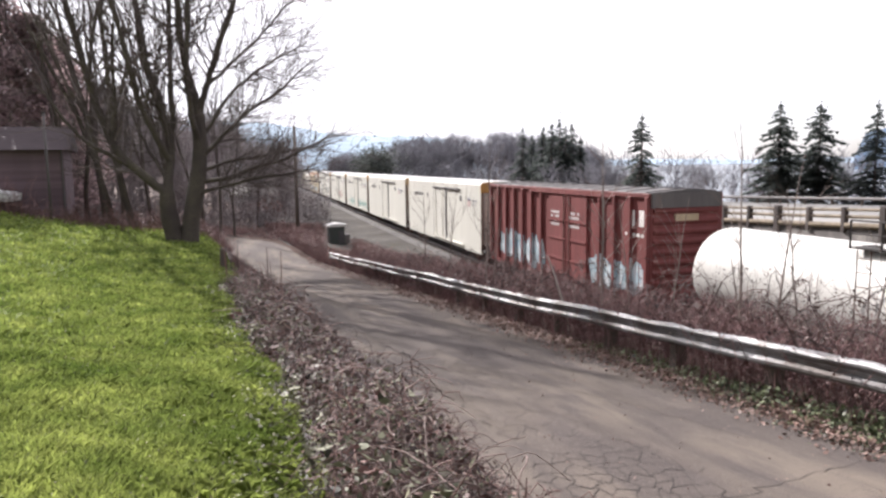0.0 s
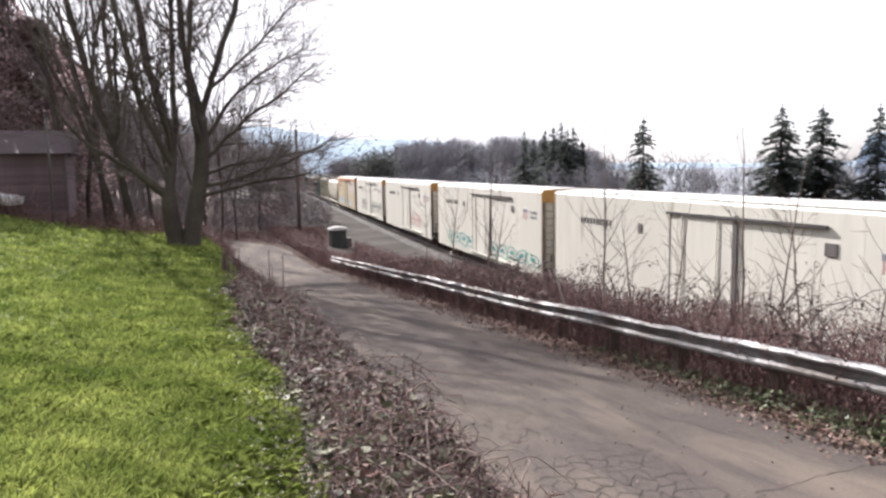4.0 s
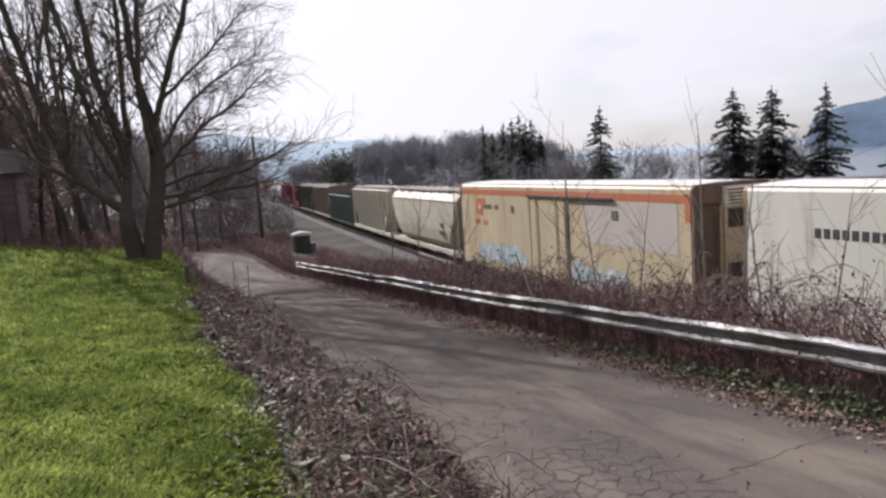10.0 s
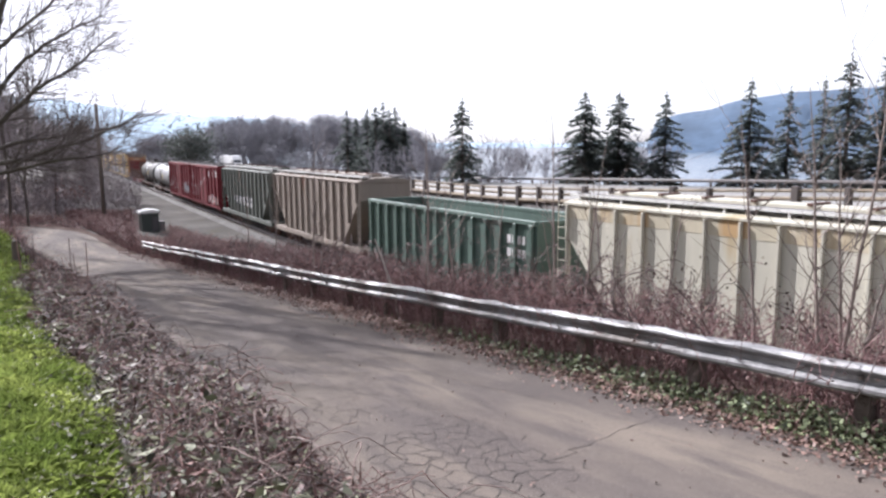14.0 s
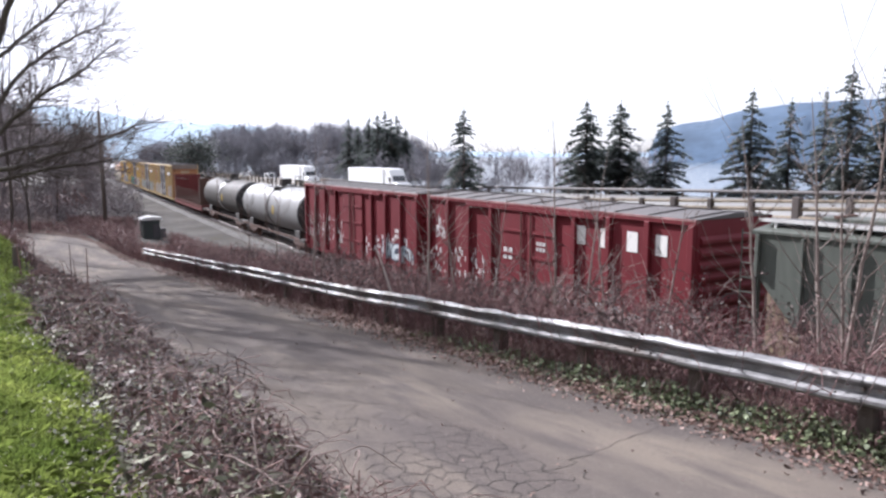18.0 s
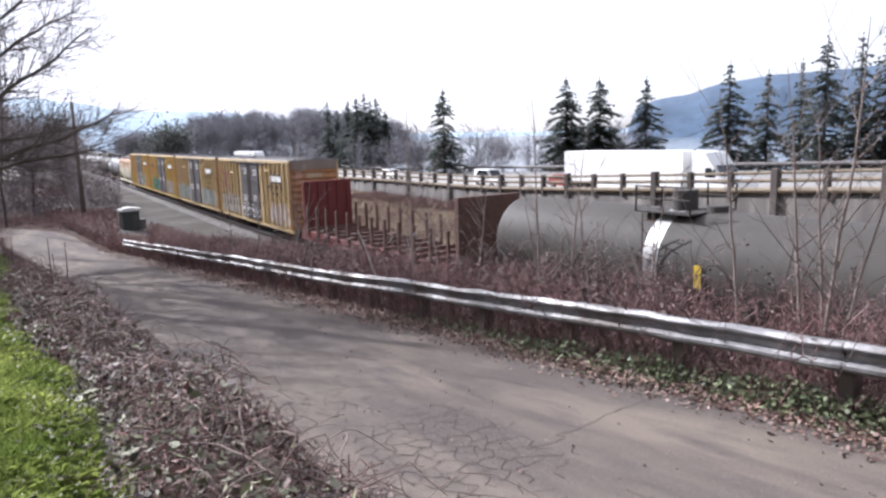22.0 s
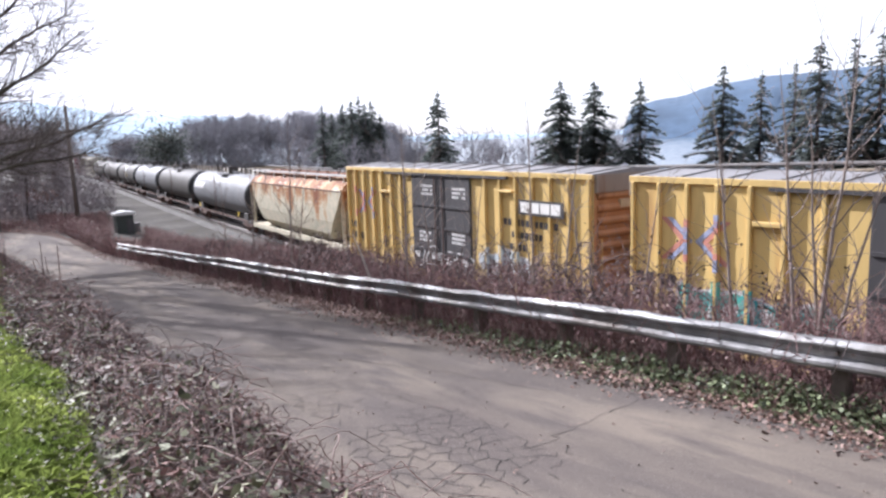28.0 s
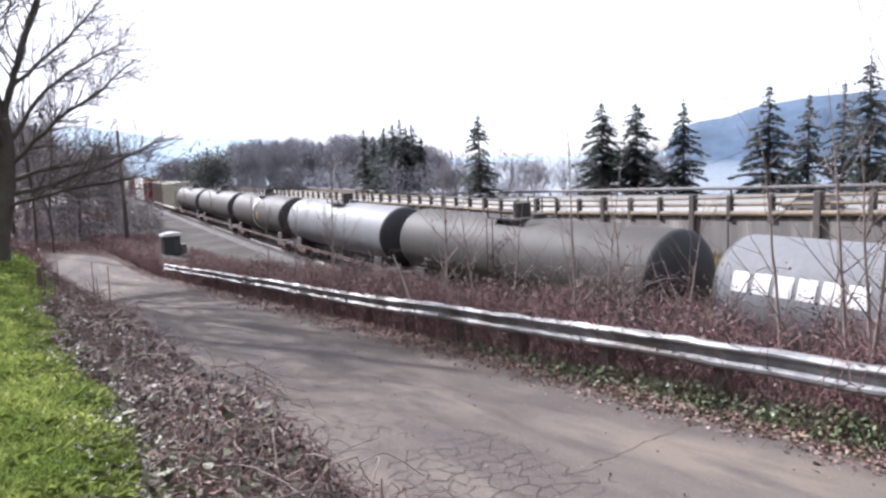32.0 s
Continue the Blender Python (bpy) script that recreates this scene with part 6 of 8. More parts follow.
# ---------------------------------------------------------------- small fixtures
def build_fixtures():
    x, y = -13.4, 65.4
    pole = thing("utility_pole", "weathered wooden utility pole beside the gravel", "utility pole")
    pole.matrix_world = pose(x, y, float(ground_z(x, y)))
    part("shaft", Geo().rod((0, 0, -1.0), (0.0, 0, 10.0), 0.19, 10, 0.13), M["post_wood"], pole, smooth=True)
    part("conduit", Geo().rod((0.16, -0.16, 0), (0.14, -0.14, 4.5), 0.035, 6), M["truckframe"], pole)
    x, y = -9.0, 60.0
    box = thing("signal_cabinet", "dark equipment cabinet with a pale lid on the gravel", "cabinet")
    box.matrix_world = pose(x, y, float(ground_z(x, y)), 0, 0, 20) @ Matrix.Scale(1.12, 4)
    part("body", Geo().box(-0.62, 0.5, -0.5, 0.5, 0, 1.35), M["cabgreen"], box, bevel=0.03)
    part("lid", Geo().prism_y([(-0.74, 1.35), (0.62, 1.35), (0.62, 1.52), (-0.05, 1.62), (-0.74, 1.50)], -0.58, 0.58), M["roofwhite"], box, "pale weathered lid", bevel=0.02)
    part("door", Geo().box(0.02, 0.44, -0.53, -0.5, 0.1, 1.05), M["doorgrey"], box, bevel=0.006)
    part("side_box", Geo().box(0.5, 0.95, -0.3, 0.3, 0, 0.72), M["roofgalv"], box, "grey metal side box", bevel=0.02)
    me = Geo().rod((0, 0, -0.3), (0, 0, 0.66), 0.10, 8, 0.085).mesh("marker_post", M["post_wood"])
    t = thing("marker_post", "short dark wooden bollard at the lane's edge", "post", data=me)
    px, py = xy(21.5, 6.02)
    t.matrix_world = pose(px, py, float(ground_z(px, py)), 2, 3, 0)
    fp = Geo().rod((0, 0, -0.3), (0, 0, 1.1), 0.07, 6, 0.06).mesh("fence_post", M["post_wood"])
    for i, (fx, fy) in enumerate(((-12.3, 66.5), (-11.0, 65.0), (-14.5, 66.0))):
        t = thing("fence_post", "old leaning wooden fence post in the brush", "post", "fence posts", data=fp)
        t.matrix_world = pose(fx, fy, float(ground_z(fx, fy)), 4 * i - 4, 3, 0)
    lx, ly = 43 * math.sin(radians(-28.9)), 43 * math.cos(radians(-28.9))
    lp = thing("metal_pole", "thin pale grey metal pole at the far edge of the lawn", "pole")
    lp.matrix_world = pose(lx, ly, float(ground_z(lx, ly)))
    part("shaft", Geo().rod((0, 0, -0.4), (0, 0, 5.6), 0.075, 8, 0.06), M["roofgalv"], lp, smooth=True)
    part("cap", Geo().rod((0, 0, 5.6), (0, 0, 5.68), 0.085, 8), M["roofgalv"], lp)
    # shrub with red-brown leaves and debris beside the far lane
    rng = np.random.default_rng(44)
    pts = rng.normal(size=(1500, 3)) * np.array([1.3, 1.3, 0.9]) + np.array([0, 0, 1.2])
    pts = pts[pts[:, 2] > 0.05]
    lv = leaves(pts, rng, 0.28, 0.6)
    sh = thing("shrub", "red-brown leafy shrub near the bend of the lane", "shrub")
    sh.matrix_world = pose(-21.0, 85.0, float(ground_z(-21.0, 85.0)))
    part("foliage", np_mesh("foliage", lv[0], lv[1], M["redbush"]), None, sh)
    part("stem", Geo().rod((0, 0, -0.2), (0.1, 0, 1.2), 0.07, 6, 0.03), M["bark"], sh)


def build_house():
    """Dark-sided house and a parked car past the lawn."""
    az, d = -33.9, 50
    x, y = d * math.sin(radians(az)), d * math.cos(radians(az))
    z = float(ground_z(x, y))
    h = thing("house", "dark-sided house half hidden by bare trees", "house")
    h.matrix_world = pose(x, y, z - 0.2, 0, 0, 24)
    L, D, H = 11.0, 7.0, 3.9
    part("wall", Geo().box(-L / 2, L / 2, -D / 2, D / 2, 0, H), M["siding"], h)
    me = Geo().box(-L / 2, L / 2, -0.03, 0.0, 0, 0.19).mesh("siding_board", M["siding"], 0.006)
    for k in range(19):
        part("siding_board", me, None, h, at=pose(0, -D / 2, 0.2 * k))
    part("roof", Geo().prism_x([(-D / 2 - 0.5, H - 0.15), (D / 2 + 0.5, H - 0.15), (0, H + 1.3)], -L / 2 - 0.4, L / 2 + 0.4), M["rooffelt"], h)
    part("downpipe", Geo().rod((L / 2 - 0.1, -D / 2 - 0.1, 0), (L / 2 - 0.1, -D / 2 - 0.1, H), 0.05, 6), M["roofgalv"], h)
    c = build_car("parked_car", "pale parked car beside the house", M["plaster"])
    cx, cy = 46 * math.sin(radians(-33.6)), 46 * math.cos(radians(-33.6))
    c.matrix_world = pose(cx, cy, float(ground_z(cx, cy)), 0, 0, 12)


# ---------------------------------------------------------------- road vehicles: x forward, z up from the road
WHEEL = {}


def wheel(parent, x, y, r=0.34, w=0.22):
    k = (round(r, 2), round(w, 2))
    if k not in WHEEL:
        WHEEL[k] = (Geo().rod((0, -w / 2, 0), (0, w / 2, 0), r, 14).mesh("tyre", M["tyre"], 0.02), Geo().rod((0, -w / 2 - 0.01, 0), (0, w / 2 + 0.01, 0), r * 0.6, 10).mesh("rim", M["roofgalv"]))
    t = part("wheel", WHEEL[k][0], None, parent, at=pose(x, y, r))
    part("rim", WHEEL[k][1], None, t)


def build_car(name, label, paint, van=False):
    c = thing(name, label, "van" if van else "car")
    h = 1.95 if van else 1.45
    prof = [(-2.25, 0.3), (2.2, 0.3), (2.28, 0.65), (1.95, 0.86), (1.1, 0.98), (0.55, h), (-1.3 if not van else -2.1, h), (-2.1 if not van else -2.25, 1.0), (-2.3, 0.75)]
    part("body", Geo().prism_y(prof, -0.88, 0.88), paint, c, bevel=0.06)
    gl = [(0.98, 1.0), (0.50, h - 0.1), (-1.25, h - 0.1), (-1.8, 1.02)]
    for y0, y1 in ((-0.905, -0.89), (0.89, 0.905)):
        part("side_window", Geo().prism_y(gl, y0, y1), M["glass"], c)
    part("windscreen", Geo().add([(1.12, -0.7, 1.02), (1.12, 0.7, 1.02), (0.64, 0.62, h - 0.06), (0.64, -0.62, h - 0.06)], [(0, 1, 2, 3)]), M["glass"], c)
    for x in (-1.4, 1.4):
        for y in (-0.8, 0.8):
            wheel(c, x, y)
    for y in (-0.62, 0.62):
        part("headlight", Geo().box(2.2, 2.3, y - 0.16, y + 0.16, 0.6, 0.74), M["roofwhite"], c, bevel=0.02)
        part("tail_light", Geo().box(-2.32, -2.22, y - 0.14, y + 0.14, 0.75, 0.95), M["vehred"], c, bevel=0.02)
    return c


def build_semi(label):
    """Articulated lorry: origin at the trailer's tail."""
    t = thing("semi_truck", label, "truck", "white trucks on the highway")
    part("trailer_box", Geo().box(0, 14.0, -1.28, 1.28, 1.15, 3.95), M["plaster"], t, bevel=0.03)
    part("trailer_frame", Geo().box(0.2, 13.6, -0.5, 0.5, 0.85, 1.15), M["truckframe"], t)
    part("side_skirt", Geo().box(4.2, 10.4, -1.24, -1.2, 0.35, 1.15), M["plaster"], t)
    part("rear_guard", Geo().box(0.0, 0.1, -1.1, 1.1, 0.5, 0.62), M["truckframe"], t)
    part("landing_leg", Geo().box(10.8, 10.95, -0.8, -0.65, 0.1, 1.15), M["truckframe"], t)
    cabp = [(14.7, 0.55), (18.6, 0.55), (18.9, 0.9), (18.75, 1.75), (17.2, 2.05), (16.7, 2.9), (16.0, 3.85), (14.7, 3.95)]
    part("cab", Geo().prism_y(cabp, -1.2, 1.2), M["plaster"], t, bevel=0.08)
    part("windscreen", Geo().add([(17.28, -1.0, 2.1), (17.28, 1.0, 2.1), (16.82, 0.95, 2.88), (16.82, -0.95, 2.88)], [(0, 1, 2, 3)]), M["glass"], t)
    for y0, y1 in ((-1.22, -1.203), (1.203, 1.22)):
        part("side_window", Geo().prism_y([(16.0, 2.0), (16.9, 2.0), (16.5, 2.7), (16.0, 2.7)], y0, y1), M["glass"], t)
    part("bumper", Geo().box(18.6, 19.0, -1.2, 1.2, 0.4, 0.8), M["roofgalv"], t, bevel=0.04)
    part("exhaust_stack", Geo().rod((14.85, -1.0, 1.2), (14.85, -1.0, 4.1), 0.08, 8), M["steel"], t)
    part("mirror", Geo().box(16.9, 17.0, -1.5, -1.3, 2.0, 2.6), M["truckframe"], t)
    part("fuel_tank", Geo().rod((15.3, -0.95, 0.75), (16.8, -0.95, 0.75), 0.33, 12), M["steel"], t, smooth=False)
    for x in (1.4, 2.7, 14.6, 15.8, 18.0):
        for y in (-1.0, 1.0):
            wheel(t, x, y, 0.5, 0.35 if x > 17 else 0.5)
    return t


# ---------------------------------------------------------------- railway cars: x forward, z up from the rail top
SHARED = {}
RIBS = {}


def shared(key, make):
    if key not in SHARED:
        SHARED[key] = make()
    return SHARED[key]


def running_gear(car, half, inset=2.1):
    """Two bogies with wheels, and the couplers."""
    def frame_mesh():
        prof = [(-1.15, 0.62), (-1.0, 0.34), (-0.72, 0.30), (-0.5, 0.42), (-0.28, 0.26), (0.28, 0.26), (0.5, 0.42), (0.72, 0.30), (1.0, 0.34), (1.15, 0.62), (0.5, 0.80), (-0.5, 0.80)]
        return Geo().prism_y(prof, -0.07, 0.07).mesh("side_frame", M["ruststeel"], 0.015)

    def wheel_mesh():
        return Geo().rod((0, -0.065, 0), (0, 0.065, 0), 0.44, 18).rod((0, -0.1, 0), (0, 0.1, 0), 0.14, 8).mesh("wheel", M["ruststeel"], 0.01)
    sf, wh = shared("sf", frame_mesh), shared("wh", wheel_mesh)
    bolster = shared("bolster", lambda: Geo().box(-0.25, 0.25, -1.0, 1.0, 0.5, 0.86).mesh("bogie", M["truckframe"], 0.02))
    cp = shared("coupler", lambda: Geo().box(-0.55, 0.12, -0.09, 0.09, 0.72, 0.92).box(0.1, 0.34, -0.16, 0.16, 0.66, 0.98).mesh("coupler", M["ruststeel"], 0.02))
    for sgn in (1, -1):
        b = part("bogie", bolster, None, car, at=pose(sgn * (half - inset), 0, 0))
        for y in (-1.02, 1.02):
            part("side_frame", sf, None, b, at=pose(0, y, 0))
        for x in (-0.86, 0.86):
            for y in (-0.75, 0.75):
                part("wheel", wh, None, b, at=pose(x, y, 0.44))
        part("coupler", cp, None, car, at=pose(sgn * half, 0, 0, 0, 0, 0 if sgn > 0 else 180))


def ladder(car, x, y, z0, z1, material, turn=0):
    g = Geo()
    for dx in (-0.2, 0.2):
        g.rod((dx, 0, z0), (dx, 0, z1), 0.018, 5)
    z = z0 + 0.1
    while z < z1:
        g.rod((-0.2, 0, z), (0.2, 0, z), 0.014, 5)
        z += 0.36
    part("ladder", g, material, car, at=pose(x, y, 0, 0, 0, turn))


def lettering(car, x0, z0, width, height, count, material, y, rows=1, seed=0, name="lettering"):
    """Writing stood in for by plain bars, on the near side."""
    rng = random.Random(seed)
    for r in range(rows):
        zz = z0 - r * height * 1.6
        w = width / count
        for k in range(count):
            if rng.random() < 0.12:
                continue
            a = x0 - k * w
            part(name, Geo().box(a - w * 0.72, a, y - 0.006, y, zz, zz + height), material, car)


def block_word(car, x0, z0, width, height, count, material, y, gap=0.3):
    """A large faded trade mark stood in for by plain blocks."""
    step = width / count
    for k in range(count):
        a, b = x0 - k * step, x0 - (k + 1 - gap) * step
        part("lettering", Geo().box(b, a, y - 0.006, y, z0, z0 + height), material, car)


def scrapes(car, x0, x1, z0, z1, y, count, material, seed):
    """Pale upright scrapes and runs on the side sheets."""
    rng = random.Random(seed)
    for k in range(count * 2):
        x, w_, a = rng.uniform(x0, x1), rng.uniform(0.006, 0.05), z0 + (z1 - z0) * rng.random() ** 1.7
        b = a + rng.uniform(0.04, 0.30)
        part("scrape", Geo().box(x - w_, x + w_, y - 0.004, y, a, min(b, z1 + 0.3)), material, car)


def words(car, text, x0, z, size, material, y):
    """Readable words painted on the near side, beginning at x0 and reading towards +x."""
    cu = bpy.data.curves.new("words", "FONT")
    cu.body, cu.size, cu.extrude = text, size, 0.002
    tmp = bpy.data.objects.new("words", cu)
    me = bpy.data.meshes.new_from_object(tmp)
    bpy.data.objects.remove(tmp)
    me.materials.append(material)
    part("lettering", me, None, car, at=pose(x0, y, z, 90, 0, 0))


def spray(car, x0, x1, z0, z1, y, fill, line, seed, count=8, ribs=()):
    """Graffiti: a row of swollen overlapping shapes with outlines, and paint on the side posts that cross it."""
    rng = random.Random(seed)
    step = (x1 - x0) / count
    for k in range(count):
        cx, cz = x0 + step * (k + 0.5) + rng.uniform(-0.1, 0.1), (z0 + z1) / 2 + rng.uniform(-0.05, 0.05)
        rx, rz = step * rng.uniform(0.50, 0.66), (z1 - z0) / 2 * rng.uniform(0.8, 1.1)
        ph, slant, m_ = rng.uniform(0, 6), rng.uniform(-0.25, 0.25), 22
        lobes = rng.choice((2, 3, 4))

        def ring(f):
            out = []
            for j in range(m_):
                a = 2 * math.pi * j / m_
                ca, sa = math.cos(a), math.sin(a)
                rr = f * (1 + 0.20 * math.sin(lobes * a + ph)) / max(abs(ca), abs(sa)) ** 0.45
                out.append((cx + rx * rr * ca + slant * rz * rr * sa, cz + rz * rr * sa * 0.85))
            return out
        yy = y - 0.004 - 0.0012 * (k % 3)
        outer, inner = ring(1.0), ring(0.86)
        g = Geo().add([(a, yy - 0.003, b) for a, b in outer] + [(a, yy - 0.003, b) for a, b in inner], [(j, (j + 1) % m_, m_ + (j + 1) % m_, m_ + j) for j in range(m_)])
        if fill:
            f = part("graffiti", Geo().add([(a, yy, b) for a, b in outer], [tuple(range(m_))]), fill, car)
            part("outline", g, line, f)
        else:
            f = part("graffiti", g, line, car)
        hole = ring(0.34)
        part("counter", Geo().add([(a, yy - 0.005, b + 0.1 * rz) for a, b in hole] , [tuple(range(m_))]), line, f)
    for x in ribs:
        if x0 < x < x1:
            part("graffiti", Geo().box(x - 0.104, x + 0.104, y - 0.116, y, z0 + 0.08 * math.sin(x * 3), z1 + 0.12 * math.sin(x * 2)), fill or line, car, bevel=0.02)


def sill(car, half, w, material, z0=0.72, z1=1.0):
    part("side_sill", Geo().box(-half, half, -w, -w + 0.16, z0, z1).box(-half, half, w - 0.16, w, z0, z1), material, car, bevel=0.01)
    part("centre_sill", Geo().box(-half, half, -0.35, 0.35, 0.62, 1.0), M["truckframe"], car)


def boxcar(label, L, paint, roof, top=4.62, bottom=0.95, ribs=13, door=(-1.8, 1.8), door_paint=None, end_top=None, end_paint=None, post=0.10):
    h, w = L / 2, 1.52
    c = thing("boxcar", label, "boxcar", "cars of the freight train")
    RIBS[c.name] = [-h + 0.12 + k * (L - 0.24) / ribs for k in range(ribs + 1) if not door[0] - 0.2 < -h + 0.12 + k * (L - 0.24) / ribs < door[1] + 0.2]
    part("body", Geo().box(-h, h, -w, w, bottom, top), paint, c, bevel=0.02)
    rf = part("roof", Geo().prism_x([(-w - 0.07, top - 0.02), (w + 0.07, top - 0.02), (w + 0.07, top), (0, top + 0.12), (-w - 0.07, top)], -h - 0.03, h + 0.03), roof, c, bevel=0.006)
    part("eave", Geo().box(-h - 0.02, h + 0.02, -w - 0.09, -w + 0.02, top - 0.17, top - 0.005).box(-h - 0.02, h + 0.02, w - 0.02, w + 0.09, top - 0.17, top - 0.005), paint, c, bevel=0.01)
    if paint in (M["red"], M["oxide"]):
        part("worn_edge", Geo().box(-h - 0.02, h + 0.02, -w - 0.094, -w - 0.085, top - 0.06, top - 0.004), M["worn_red"], c, "pale worn roof edge")
    me = Geo().prism_x([(-w - 0.03, top + 0.0), (0, top + 0.12), (w + 0.03, top + 0.0), (w + 0.03, top + 0.04), (0, top + 0.16), (-w - 0.03, top + 0.04)], -0.04, 0.04).mesh("roof_seam", roof)
    for k in range(int(L // 1.3) + 1):
        part("roof_seam", me, None, rf, at=pose(-h + 0.3 + k * (L - 0.6) / int(L // 1.3), 0, 0))
    rib = Geo().prism_y([(-post, bottom + 0.02), (post, bottom + 0.02), (post, top - 0.16), (-post, top - 0.16)], -0.13, 0.0).mesh("side_post", paint, 0.02)
    xs = [-h + 0.12 + k * (L - 0.24) / ribs for k in range(ribs + 1)]
    for x in xs:
        if door[0] - 0.2 < x < door[1] + 0.2:
            continue
        part("side_post", rib, None, c, at=pose(x, -w, 0))
        part("side_post", rib, None, c, at=pose(x, w, 0, 0, 0, 180))
    dp = door_paint or paint
    for k in range(2):
        x0 = door[0] + k * (door[1] - door[0]) / 2
        x1 = x0 + (door[1] - door[0]) / 2 - 0.03
        d = part("door", Geo().box(x0, x1, -w - 0.09, -w + 0.01, bottom + 0.06, top - 0.2), dp, c, bevel=0.02)
        for z in (bottom + 0.9, bottom + 1.85, bottom + 2.7):
            part("door_rail", Geo().box(x0 + 0.05, x1 - 0.05, -w - 0.13, -w - 0.08, z, z + 0.09), dp, d)
        part("lock_rod", Geo().rod((x0 + (0.25 if k else x1 - x0 - 0.25), -w - 0.13, bottom + 0.1), (x0 + (0.25 if k else x1 - x0 - 0.25), -w - 0.13, top - 0.3), 0.025, 6), M["ruststeel"], d)
    part("door_track", Geo().box(door[0] - 2.2, door[1] + 2.2, -w - 0.15, -w - 0.04, top - 0.26, top - 0.17), dp, c)
    for sgn in (1, -1):
        g = Geo()
        for k in range(9):
            z = bottom + 0.3 + k * (top - bottom - 0.7) / 9
            g.prism_y([(h * sgn, z), (h * sgn + 0.09 * sgn, z + 0.1), (h * sgn + 0.09 * sgn, z + 0.18), (h * sgn, z + 0.28)], -w + 0.12, w - 0.12)
        part("end_corrugation", g, end_paint or paint, c)
        if end_paint:
            part("end_sheet", Geo().box(min(h * sgn, (h + 0.012) * sgn), max(h * sgn, (h + 0.012) * sgn), -w + 0.01, w - 0.01, bottom + 0.02, top - 0.02), end_paint, c)
        if end_top:
            part("end_panel", Geo().box(min(h * sgn, h * sgn + 0.10 * sgn), max(h * sgn, h * sgn + 0.10 * sgn), -w + 0.02, w - 0.02, top - 0.55, top - 0.02), end_top, c)
        if paint != M["red"]:
            part("end_plate", Geo().box(sgn * h - 0.0 if sgn > 0 else -h - 0.10, h + 0.10 if sgn > 0 else -h, -0.5, 0.5, top - 1.05, top - 0.8), M["tan_end"], c, "faded plate")
        ladder(c, sgn * (h - 0.35), -w - 0.1, 0.8, 2.6, paint)
        part("grab_iron", Geo().rod((sgn * (h + 0.14), -w + 0.2, 1.2), (sgn * (h + 0.14), -w + 0.2, 3.2), 0.02, 5), paint, c)
    sill(c, h, w, paint)
    running_gear(c, h)
    return c


